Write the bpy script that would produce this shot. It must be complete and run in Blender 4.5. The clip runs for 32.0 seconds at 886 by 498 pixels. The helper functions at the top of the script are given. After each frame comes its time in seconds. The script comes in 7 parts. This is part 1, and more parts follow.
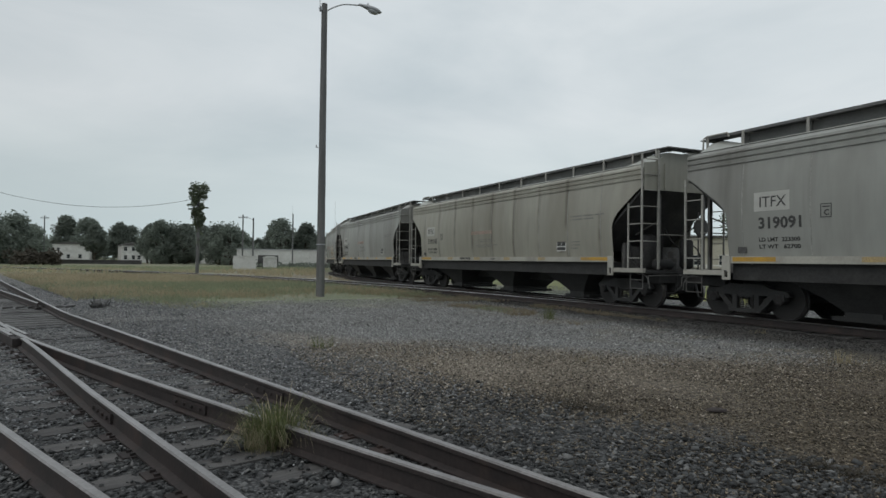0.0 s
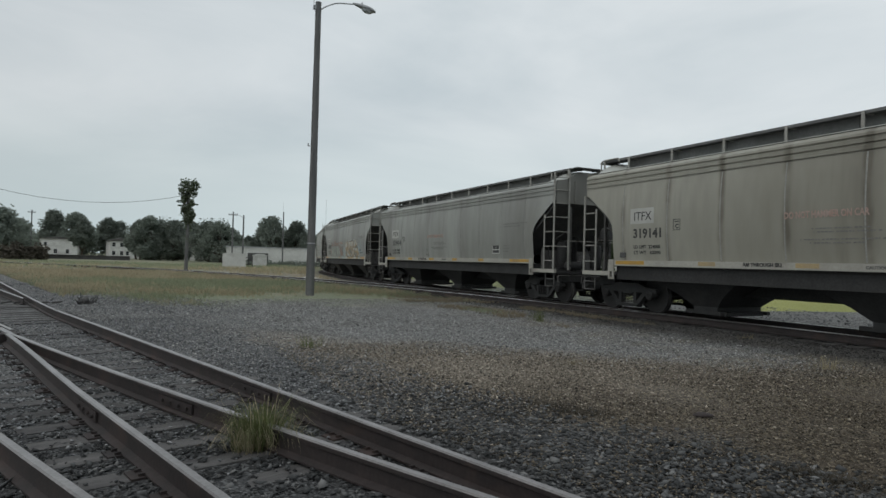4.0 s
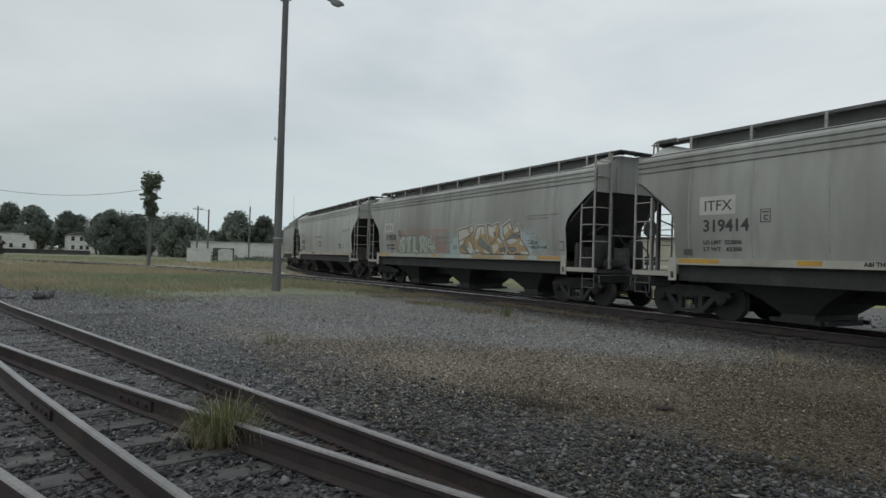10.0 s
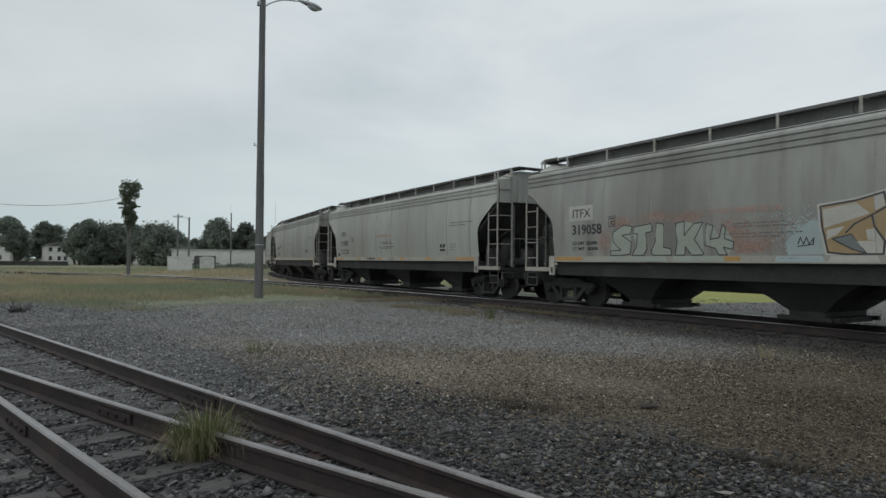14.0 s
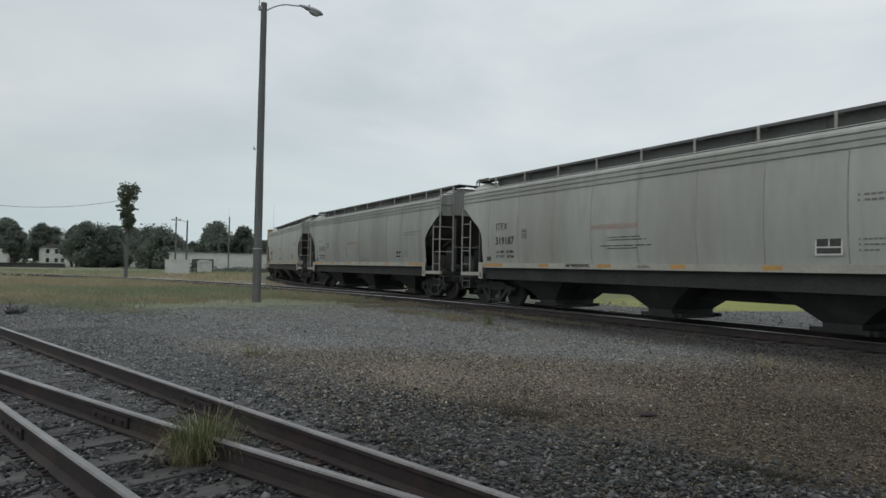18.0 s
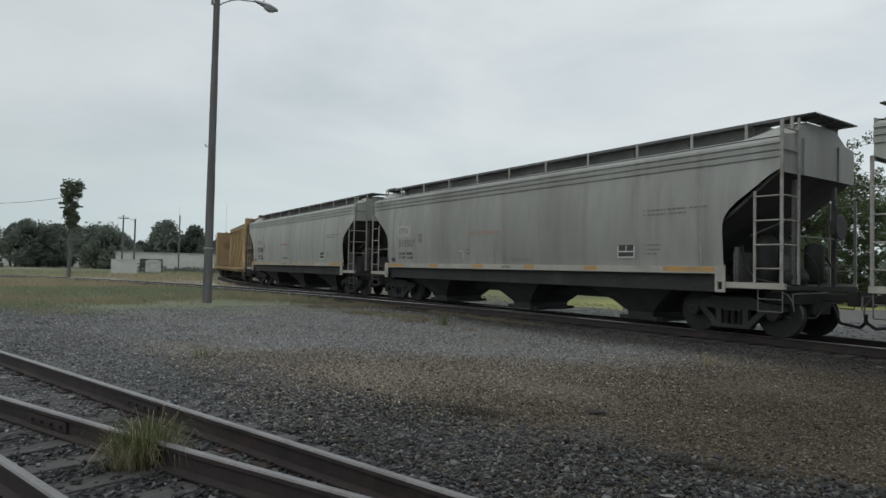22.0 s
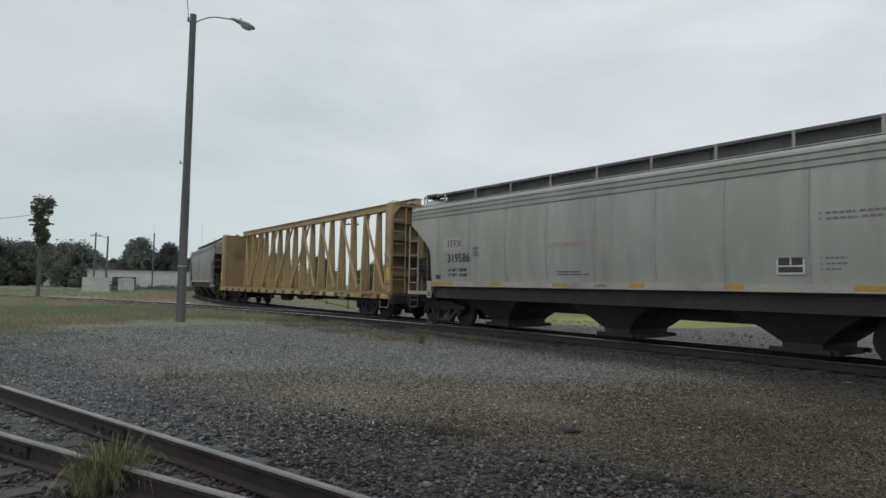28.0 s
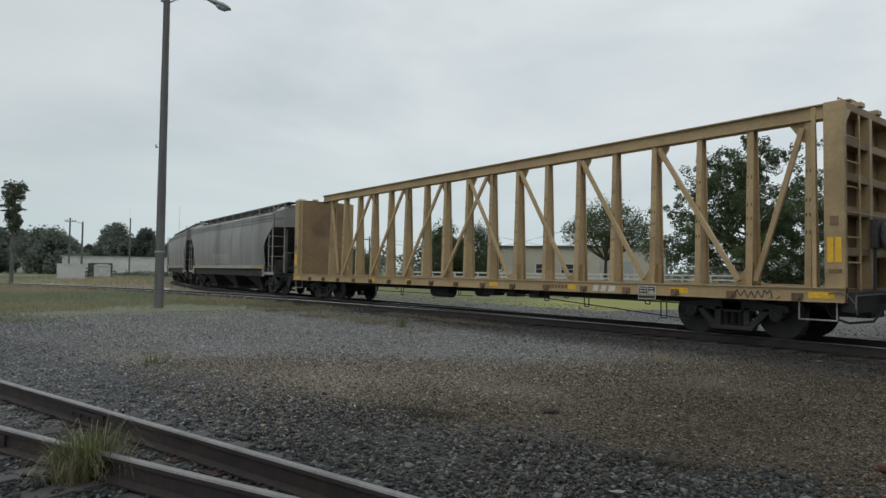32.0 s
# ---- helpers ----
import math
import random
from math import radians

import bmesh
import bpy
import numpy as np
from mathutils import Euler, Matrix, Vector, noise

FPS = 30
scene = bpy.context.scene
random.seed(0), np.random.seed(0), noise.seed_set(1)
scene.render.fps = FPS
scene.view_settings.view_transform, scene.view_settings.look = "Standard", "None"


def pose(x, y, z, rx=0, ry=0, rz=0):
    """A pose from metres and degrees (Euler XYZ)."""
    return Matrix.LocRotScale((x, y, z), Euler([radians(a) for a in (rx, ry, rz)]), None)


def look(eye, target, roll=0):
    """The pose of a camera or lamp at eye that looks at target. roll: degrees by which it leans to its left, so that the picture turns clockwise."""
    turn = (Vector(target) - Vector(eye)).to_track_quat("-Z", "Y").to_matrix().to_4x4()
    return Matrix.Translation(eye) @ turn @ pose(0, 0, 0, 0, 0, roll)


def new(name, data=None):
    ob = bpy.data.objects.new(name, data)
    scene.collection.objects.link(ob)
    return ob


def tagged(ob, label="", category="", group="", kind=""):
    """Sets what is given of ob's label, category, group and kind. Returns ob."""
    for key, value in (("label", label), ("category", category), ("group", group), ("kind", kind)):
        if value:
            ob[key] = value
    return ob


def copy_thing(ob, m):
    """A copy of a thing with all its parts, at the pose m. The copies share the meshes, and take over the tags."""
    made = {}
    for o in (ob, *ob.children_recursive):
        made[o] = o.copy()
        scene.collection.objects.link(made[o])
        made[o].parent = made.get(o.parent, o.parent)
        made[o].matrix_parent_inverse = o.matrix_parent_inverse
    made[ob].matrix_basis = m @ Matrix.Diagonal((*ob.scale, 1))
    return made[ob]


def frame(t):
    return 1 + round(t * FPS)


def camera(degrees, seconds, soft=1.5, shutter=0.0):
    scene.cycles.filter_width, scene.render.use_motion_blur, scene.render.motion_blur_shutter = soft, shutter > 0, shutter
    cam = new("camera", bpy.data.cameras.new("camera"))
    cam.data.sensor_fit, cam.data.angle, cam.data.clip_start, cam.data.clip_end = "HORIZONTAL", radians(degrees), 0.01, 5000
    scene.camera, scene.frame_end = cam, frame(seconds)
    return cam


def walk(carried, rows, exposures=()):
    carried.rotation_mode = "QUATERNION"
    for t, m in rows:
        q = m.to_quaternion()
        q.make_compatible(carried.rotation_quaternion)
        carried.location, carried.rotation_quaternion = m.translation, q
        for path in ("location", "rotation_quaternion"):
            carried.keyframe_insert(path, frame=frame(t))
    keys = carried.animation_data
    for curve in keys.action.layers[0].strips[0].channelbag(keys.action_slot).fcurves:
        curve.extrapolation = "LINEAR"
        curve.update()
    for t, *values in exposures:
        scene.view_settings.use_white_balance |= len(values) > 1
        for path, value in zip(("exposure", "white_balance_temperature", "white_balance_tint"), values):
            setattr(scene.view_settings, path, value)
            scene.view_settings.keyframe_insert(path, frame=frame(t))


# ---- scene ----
# The camera stands beside the yard tracks and is turned by hand.
cam = camera(70.57, 32.0)
VIEW = [  # seconds, place in metres, pitch, roll, yaw in degrees
    (0, 0.008, -0.055, 1.455, 1.09, -0.66, 64.65),
    (0.5, 0.030, -0.071, 1.462, 0.71, -0.98, 64.20),
    (1, -0.032, -0.035, 1.446, 0.49, -1.01, 64.06),
    (1.5, -0.012, -0.061, 1.460, 0.46, -1.86, 65.12),
    (2, 0.031, -0.068, 1.465, 1.03, -1.60, 64.72),
    (2.5, -0.011, -0.045, 1.431, 0.65, -2.21, 62.89),
    (3, -0.029, -0.027, 1.447, 0.40, -1.31, 63.79),
    (3.5, -0.007, -0.053, 1.468, 0.86, -1.39, 64.07),
    (5.5, 0.019, -0.055, 1.469, 1.66, -1.96, 62.27),
    (6, 0.013, -0.023, 1.456, 1.38, -2.22, 62.07),
    (6.5, 0.001, -0.036, 1.449, 1.11, -1.99, 62.38),
    (7, 0.018, -0.045, 1.462, 0.82, -1.76, 62.30),
    (7.5, 0.012, -0.048, 1.463, 0.71, -2.20, 61.78),
    (8, -0.005, -0.027, 1.460, 0.69, -1.94, 61.20),
    (8.5, 0.002, -0.031, 1.468, 0.77, -1.68, 60.82),
    (9, -0.009, -0.015, 1.449, 0.75, -2.00, 60.77),
    (9.5, -0.008, -0.013, 1.466, 0.69, -1.64, 60.99),
    (10, 0.009, -0.025, 1.457, 0.86, -1.71, 60.94),
    (10.5, 0.007, -0.008, 1.453, 1.28, -1.41, 60.88),
    (11, 0.016, -0.017, 1.472, 1.40, -1.29, 60.77),
    (11.5, 0.017, -0.016, 1.458, 1.52, -1.43, 60.44),
    (12, 0.013, -0.011, 1.457, 1.57, -1.34, 60.28),
    (12.5, 0.012, -0.011, 1.462, 1.63, -0.80, 60.19),
    (13, 0.012, -0.010, 1.458, 1.58, -0.61, 60.17),
    (13.5, 0.018, -0.016, 1.473, 1.15, -0.52, 59.84),
    (14, -0.002, 0.005, 1.466, 1.13, -0.46, 59.47),
    (14.5, -0.024, 0.018, 1.452, 1.03, -0.71, 59.72),
    (15, -0.045, -0.003, 1.456, -0.92, -0.67, 61.71),
    (15.5, -0.104, 0.004, 1.437, -2.19, -1.67, 63.45),
    (17.5, -0.007, -0.026, 1.462, 1.43, -1.60, 59.88),
    (18, -0.020, -0.009, 1.465, 1.66, -1.02, 59.27),
    (18.5, -0.036, -0.000, 1.458, 1.42, -0.97, 59.19),
    (19, -0.028, -0.015, 1.474, 1.56, -0.89, 59.02),
    (19.5, -0.033, 0.003, 1.471, 1.85, -0.80, 58.73),
    (20, -0.019, -0.004, 1.472, 1.76, -1.04, 58.39),
    (20.5, -0.018, 0.005, 1.460, 1.57, -1.23, 57.66),
    (21, -0.014, 0.008, 1.463, 1.85, -1.18, 57.09),
    (21.5, 0.002, -0.002, 1.448, 1.90, -1.55, 56.27),
    (22, 0.001, 0.015, 1.457, 1.82, -1.21, 55.30),
    (22.5, -0.004, 0.037, 1.457, 1.62, -0.82, 54.91),
    (23, -0.008, 0.038, 1.458, 1.62, -0.80, 54.78),
    (23.5, -0.004, 0.032, 1.465, 2.11, -1.06, 55.01),
    (24, 0.007, 0.026, 1.462, 2.37, -1.44, 54.89),
    (24.5, 0.006, 0.037, 1.448, 2.49, -1.53, 54.23),
    (26.5, 0.014, 0.060, 1.452, 2.83, -0.85, 53.96),
    (27, 0.022, 0.050, 1.459, 3.07, -0.78, 53.53),
    (27.5, 0.021, 0.059, 1.466, 3.10, -0.69, 53.61),
    (28, 0.017, 0.056, 1.469, 3.44, -1.04, 53.34),
    (28.5, 0.016, 0.054, 1.464, 3.85, -1.05, 53.22),
    (29, 0.014, 0.066, 1.473, 3.89, -0.83, 53.29),
    (29.5, 0.019, 0.060, 1.468, 3.82, -1.17, 53.15),
    (30, 0.022, 0.057, 1.469, 3.76, -1.01, 53.34),
    (30.5, 0.015, 0.053, 1.468, 3.58, -1.25, 53.26),
    (31, 0.008, 0.047, 1.465, 2.77, -1.35, 53.24),
    (31.5, 0.015, 0.040, 1.440, 2.22, -0.99, 52.08),
    (32, 0.040, 0.049, 1.466, 2.00, -0.65, 51.61),
]
walk(cam, [(t, pose(x, y, z, 90 + p, r, w)) for t, x, y, z, p, r, w in VIEW], [(0, 0.01), (14.5, 0.01), (15.0, -0.02), (15.5, 0.10), (16.5, 0.07), (17.5, 0.01), (32, 0.01)])

# ---- overcast sky and weak, wide sun ----
world = bpy.data.worlds.new("overcast_sky")
scene.world = world
world.use_nodes = True
wt = world.node_tree
wt.nodes.clear()
w_out = wt.nodes.new("ShaderNodeOutputWorld")
w_bg = wt.nodes.new("ShaderNodeBackground")
w_sky = wt.nodes.new("ShaderNodeTexSky")
w_sky.sky_type = "NISHITA"
w_sky.sun_disc = False
w_sky.sun_elevation, w_sky.sun_rotation = radians(48), radians(200)
w_sky.dust_density = 4.0
w_dim = wt.nodes.new("ShaderNodeMix")
w_dim.data_type, w_dim.blend_type = "RGBA", "MULTIPLY"
w_dim.inputs[0].default_value = 1.0
w_dim.inputs[7].default_value = (0.10, 0.10, 0.10, 1)
w_co = wt.nodes.new("ShaderNodeTexCoord")
w_map = wt.nodes.new("ShaderNodeMapping")
w_map.inputs["Scale"].default_value = (1.0, 1.0, 3.4)
w_noise = wt.nodes.new("ShaderNodeTexNoise")
w_noise.inputs["Scale"].default_value = 1.5
w_noise.inputs["Detail"].default_value = 6.0
w_noise.inputs["Roughness"].default_value = 0.52
w_noise.inputs["Distortion"].default_value = 0.5
w_ramp = wt.nodes.new("ShaderNodeValToRGB")
w_ramp.color_ramp.elements[0].position, w_ramp.color_ramp.elements[0].color = 0.34, (0.500, 0.560, 0.585, 1)
w_ramp.color_ramp.elements[1].position, w_ramp.color_ramp.elements[1].color = 0.62, (0.690, 0.730, 0.742, 1)
w_mix = wt.nodes.new("ShaderNodeMix")
w_mix.data_type = "RGBA"
w_mix.inputs[0].default_value = 0.88
wt.links.new(w_sky.outputs[0], w_dim.inputs[6])
wt.links.new(w_co.outputs["Generated"], w_map.inputs[0])
wt.links.new(w_map.outputs[0], w_noise.inputs["Vector"])
wt.links.new(w_noise.outputs[0], w_ramp.inputs[0])
wt.links.new(w_dim.outputs[2], w_mix.inputs[6])
wt.links.new(w_ramp.outputs[0], w_mix.inputs[7])
w_sep = wt.nodes.new("ShaderNodeSeparateXYZ")
wt.links.new(w_co.outputs["Generated"], w_sep.inputs[0])
w_low = wt.nodes.new("ShaderNodeMapRange")
w_low.inputs[1].default_value, w_low.inputs[2].default_value = 0.0, 0.22
wt.links.new(w_sep.outputs[2], w_low.inputs[0])
w_haze = wt.nodes.new("ShaderNodeMix")
w_haze.data_type = "RGBA"
w_haze.inputs[6].default_value = (0.500, 0.590, 0.610, 1)
wt.links.new(w_low.outputs[0], w_haze.inputs[0])
wt.links.new(w_mix.outputs[2], w_haze.inputs[7])
w_side = wt.nodes.new("ShaderNodeMapRange")
w_side.interpolation_type = "SMOOTHSTEP"
w_side.inputs[1].default_value, w_side.inputs[2].default_value, w_side.inputs[3].default_value = -0.25, 0.40, 0.86
wt.links.new(w_sep.outputs[1], w_side.inputs[0])
w_thick = wt.nodes.new("ShaderNodeVectorMath")
w_thick.operation = "SCALE"
wt.links.new(w_haze.outputs[2], w_thick.inputs[0])
wt.links.new(w_side.outputs[0], w_thick.inputs["Scale"])
wt.links.new(w_thick.outputs[0], w_bg.inputs[0])
w_bg.inputs[1].default_value = 1.13
wt.links.new(w_bg.outputs[0], w_out.inputs[0])
sun = new("sun", bpy.data.lights.new("sun", "SUN"))
sun.data.energy, sun.data.angle, sun.data.color = 0.5, radians(60), (1.0, 0.97, 0.93)
sun.matrix_world = look((0, 0, 40), (-14, 24, 0))


# ---- materials ----
def mat(name, a, b, rough=0.8, scale=3.0, fine=40.0, bump=0.15, metal=0.0, stretch=(1, 1, 1), dirt=None, dirt_at=(0.55, 0.72), spread=0.0, dist=0.01, grain=0.22):
    """Two tones by a coarse noise, grain by a fine one, stains of a third tone, relief."""
    m = bpy.data.materials.new(name)
    m.use_nodes = True
    nt = m.node_tree
    bs = nt.nodes["Principled BSDF"]
    bs.inputs["Roughness"].default_value, bs.inputs["Metallic"].default_value = rough, metal
    co = nt.nodes.new("ShaderNodeTexCoord")
    mp = nt.nodes.new("ShaderNodeMapping")
    mp.inputs["Scale"].default_value = stretch
    nt.links.new(co.outputs["Object"], mp.inputs[0])
    info = nt.nodes.new("ShaderNodeObjectInfo")
    shift = nt.nodes.new("ShaderNodeVectorMath")
    shift.operation = "MULTIPLY_ADD"
    shift.inputs[1].default_value = (37.0, 37.0, 37.0)
    nt.links.new(info.outputs["Random"], shift.inputs[0])
    nt.links.new(mp.outputs[0], shift.inputs[2])

    def tex(s, detail):
        n = nt.nodes.new("ShaderNodeTexNoise")
        n.inputs["Scale"].default_value, n.inputs["Detail"].default_value = s, detail
        nt.links.new(shift.outputs[0], n.inputs["Vector"])
        return n

    def ramp(n, lo, hi):
        r = nt.nodes.new("ShaderNodeMapRange")
        r.inputs[1].default_value, r.inputs[2].default_value = lo, hi
        nt.links.new(n.outputs[0], r.inputs[0])
        return r

    def mixed(f, x, y, blend="MIX"):
        k = nt.nodes.new("ShaderNodeMix")
        k.data_type, k.blend_type = "RGBA", blend
        if isinstance(f, float):
            k.inputs[0].default_value = f
        else:
            nt.links.new(f, k.inputs[0])
        for i, v in ((6, x), (7, y)):
            if isinstance(v, tuple):
                k.inputs[i].default_value = (*v, 1)
            else:
                nt.links.new(v, k.inputs[i])
        return k.outputs[2]
    big, small = tex(scale, 5), tex(fine, 4)
    col = mixed(ramp(big, 0.35, 0.65).outputs[0], a, b)
    gr = nt.nodes.new("ShaderNodeMapRange")
    gr.inputs[1].default_value, gr.inputs[2].default_value, gr.inputs[3].default_value, gr.inputs[4].default_value = 0.3, 0.7, 1 - grain, 1 + grain
    nt.links.new(small.outputs[0], gr.inputs[0])
    hs = nt.nodes.new("ShaderNodeHueSaturation")
    nt.links.new(gr.outputs[0], hs.inputs["Value"])
    nt.links.new(col, hs.inputs["Color"])
    col = hs.outputs[0]
    if dirt:
        stain = tex(scale * 0.6 + 0.37, 6)
        col = mixed(ramp(stain, *dirt_at).outputs[0], col, dirt)
    if spread:
        v = nt.nodes.new("ShaderNodeMapRange")
        v.inputs[3].default_value, v.inputs[4].default_value = 1 - spread, 1 + spread
        nt.links.new(info.outputs["Random"], v.inputs[0])
        h2 = nt.nodes.new("ShaderNodeHueSaturation")
        nt.links.new(v.outputs[0], h2.inputs["Value"])
        nt.links.new(col, h2.inputs["Color"])
        col = h2.outputs[0]
    nt.links.new(col, bs.inputs["Base Color"])
    if bump:
        bp = nt.nodes.new("ShaderNodeBump")
        bp.inputs["Strength"].default_value, bp.inputs["Distance"].default_value = bump, dist
        nt.links.new(small.outputs[0], bp.inputs["Height"])
        nt.links.new(bp.outputs[0], bs.inputs["Normal"])
    return m


def stones(name, tones):
    """Each stone of the mesh takes its own tone."""
    m = mat(name, tones[1], tones[2], 0.9, 2.0, 70, 0.3)
    nt = m.node_tree
    geo = nt.nodes.new("ShaderNodeNewGeometry")
    ramp = nt.nodes.new("ShaderNodeValToRGB")
    ramp.color_ramp.elements[0].color, ramp.color_ramp.elements[1].color = (*tones[0], 1), (*tones[3], 1)
    for at, tone in ((0.34, tones[1]), (0.74, tones[2])):
        ramp.color_ramp.elements.new(at).color = (*tone, 1)
    nt.links.new(geo.outputs["Random Per Island"], ramp.inputs[0])
    nt.links.new(ramp.outputs[0], nt.nodes["Principled BSDF"].inputs["Base Color"])
    return m


def leaf(name, a, b):
    """Leaves that let some light through, each a little different."""
    m = mat(name, a, b, 0.6, 0.7, 6, 0.0, spread=0.15)
    nt = m.node_tree
    bs = nt.nodes["Principled BSDF"]
    tr = nt.nodes.new("ShaderNodeBsdfTranslucent")
    mx = nt.nodes.new("ShaderNodeMixShader")
    mx.inputs[0].default_value = 0.42
    src = bs.inputs["Base Color"].links[0].from_socket
    nt.links.new(src, tr.inputs[0])
    out = nt.nodes["Material Output"]
    nt.links.new(bs.outputs[0], mx.inputs[1])
    nt.links.new(tr.outputs[0], mx.inputs[2])
    nt.links.new(mx.outputs[0], out.inputs[0])
    return m


M_BODY = mat("weathered_grey_car_paint", (0.400, 0.414, 0.385), (0.337, 0.349, 0.324), 0.5, 0.42, 7.0, 0.02, stretch=(0.55, 1, 0.13), dirt=(0.240, 0.234, 0.203), dirt_at=(0.46, 0.86), spread=0.06, grain=0.08)
M_BODYTAN = mat("tan_stained_car_paint", (0.342, 0.336, 0.288), (0.280, 0.274, 0.234), 0.5, 0.42, 7.0, 0.02, stretch=(0.55, 1, 0.13), dirt=(0.180, 0.168, 0.132), dirt_at=(0.42, 0.80), spread=0.05, grain=0.08)
M_BODYMID = mat("grimy_grey_car_paint", (0.338, 0.348, 0.326), (0.278, 0.286, 0.267), 0.5, 0.42, 7.0, 0.02, stretch=(0.55, 1, 0.13), dirt=(0.165, 0.160, 0.140), dirt_at=(0.44, 0.84), spread=0.05, grain=0.08)
M_BODYDK = mat("dingy_grey_car_paint", (0.325, 0.330, 0.322), (0.250, 0.254, 0.248), 0.5, 0.42, 7.0, 0.02, stretch=(0.55, 1, 0.13), dirt=(0.135, 0.132, 0.125), dirt_at=(0.44, 0.80), spread=0.08, grain=0.08)
def streaked(m, soot, streak, seam):
    """Rain streaks down a car's side, and broad stains along its welded seams."""
    nt = m.node_tree
    bs = nt.nodes["Principled BSDF"]
    src = bs.inputs["Base Color"].links[0].from_socket
    co = nt.nodes.new("ShaderNodeTexCoord")
    info = nt.nodes.new("ShaderNodeObjectInfo")
    sep = nt.nodes.new("ShaderNodeSeparateXYZ")
    nt.links.new(co.outputs["Object"], sep.inputs[0])

    def math_(op, a, b=0.0, c=0.0):
        n = nt.nodes.new("ShaderNodeMath")
        n.operation = op
        for i, v in enumerate((a, b, c)):
            if isinstance(v, (int, float)):
                n.inputs[i].default_value = v
            else:
                nt.links.new(v, n.inputs[i])
        return n.outputs[0]

    def tex(scale, stretch, detail):
        mp = nt.nodes.new("ShaderNodeMapping")
        mp.inputs["Scale"].default_value = stretch
        nt.links.new(co.outputs["Object"], mp.inputs[0])
        sh = nt.nodes.new("ShaderNodeVectorMath")
        sh.operation = "MULTIPLY_ADD"
        sh.inputs[1].default_value = (53.0, 53.0, 53.0)
        nt.links.new(info.outputs["Random"], sh.inputs[0])
        nt.links.new(mp.outputs[0], sh.inputs[2])
        n = nt.nodes.new("ShaderNodeTexNoise")
        n.inputs["Scale"].default_value, n.inputs["Detail"].default_value = scale, detail
        nt.links.new(sh.outputs[0], n.inputs["Vector"])
        return n.outputs[0]

    def ramp(v, lo, hi):
        n = nt.nodes.new("ShaderNodeMapRange")
        n.interpolation_type = "SMOOTHSTEP"
        n.inputs[1].default_value, n.inputs[2].default_value = lo, hi
        nt.links.new(v, n.inputs[0])
        return n.outputs[0]
    fine = math_("MULTIPLY", ramp(tex(3.2, (1, 1, 0.06), 5), 0.50, 0.76), ramp(tex(0.5, (1, 1, 0.7), 3), 0.38, 0.66))
    wide = ramp(tex(0.55, (1, 0.2, 0.10), 4), 0.54, 0.68)
    wave = math_("ADD", math_("DIVIDE", math_("ADD", sep.outputs[0], 6.60), 1.635), math_("MULTIPLY_ADD", tex(0.9, (1, 1, 1), 2), 0.10, -0.05))
    near = math_("ABSOLUTE", math_("SUBTRACT", math_("FRACT", math_("ADD", wave, 0.5)), 0.5))
    band = math_("MULTIPLY", ramp(near, 0.085, 0.01), ramp(tex(0.8, (1, 1, 0.9), 4), 0.36, 0.62))
    f = math_("ADD", math_("MULTIPLY", fine, streak), math_("MULTIPLY", band, seam))
    f = math_("MINIMUM", math_("ADD", f, math_("MULTIPLY", wide, streak * 0.9)), 0.85)
    k = nt.nodes.new("ShaderNodeMix")
    k.data_type = "RGBA"
    nt.links.new(f, k.inputs[0])
    nt.links.new(src, k.inputs[6])
    k.inputs[7].default_value = (*soot, 1)
    nt.links.new(k.outputs[2], bs.inputs["Base Color"])


streaked(M_BODY, (0.20, 0.195, 0.175), 0.34, 0.22)
streaked(M_BODYTAN, (0.105, 0.092, 0.070), 0.36, 0.85)
streaked(M_BODYMID, (0.150, 0.145, 0.132), 0.50, 0.30)
streaked(M_BODYDK, (0.105, 0.104, 0.100), 0.60, 0.25)
M_SILL = mat("off_white_sill_paint", (0.40, 0.39, 0.345), (0.33, 0.32, 0.285), 0.6, 1.2, 20, 0.04, dirt=(0.19, 0.175, 0.15), dirt_at=(0.55, 0.85), grain=0.08)
M_RUN = mat("galvanised_walkway", (0.125, 0.128, 0.128), (0.09, 0.092, 0.092), 0.7, 0.8, 20, 0.05, dirt=(0.19, 0.19, 0.18), dirt_at=(0.55, 0.8), grain=0.1)
M_HATCH = mat("dusty_trough_hatch", (0.27, 0.272, 0.265), (0.20, 0.202, 0.197), 0.7, 0.8, 20, 0.05, dirt=(0.12, 0.12, 0.115), dirt_at=(0.5, 0.8), grain=0.1)
# Soot, and the shade under the car bodies darkened into the base colour.
M_UNDER = mat("shaded_sooty_underframe", (0.037, 0.037, 0.037), (0.026, 0.026, 0.026), 0.8, 1.5, 20, 0.2, dirt=(0.060, 0.057, 0.054), dirt_at=(0.58, 0.8))
# Grime, with the shade below the cars' roof ends mixed into the tone.
M_SLOPE = mat("shaded_grimy_sheet", (0.080, 0.079, 0.077), (0.052, 0.0515, 0.051), 0.7, 1.2, 14, 0.1, dirt=(0.038, 0.037, 0.036))
M_WHEEL = mat("dark_worn_wheel_steel", (0.023, 0.0215, 0.021), (0.016, 0.0152, 0.015), 0.75, 4, 40, 0.1)
M_TREAD = mat("polished_tread_steel", (0.22, 0.21, 0.20), (0.15, 0.145, 0.14), 0.4, 5, 60, 0.03, metal=0.7)
M_YEL = mat("yellow_reflective_strip", (0.52, 0.30, 0.035), (0.42, 0.25, 0.05), 0.45, 3, 50, 0.02, dirt=(0.25, 0.19, 0.10), dirt_at=(0.5, 0.8))
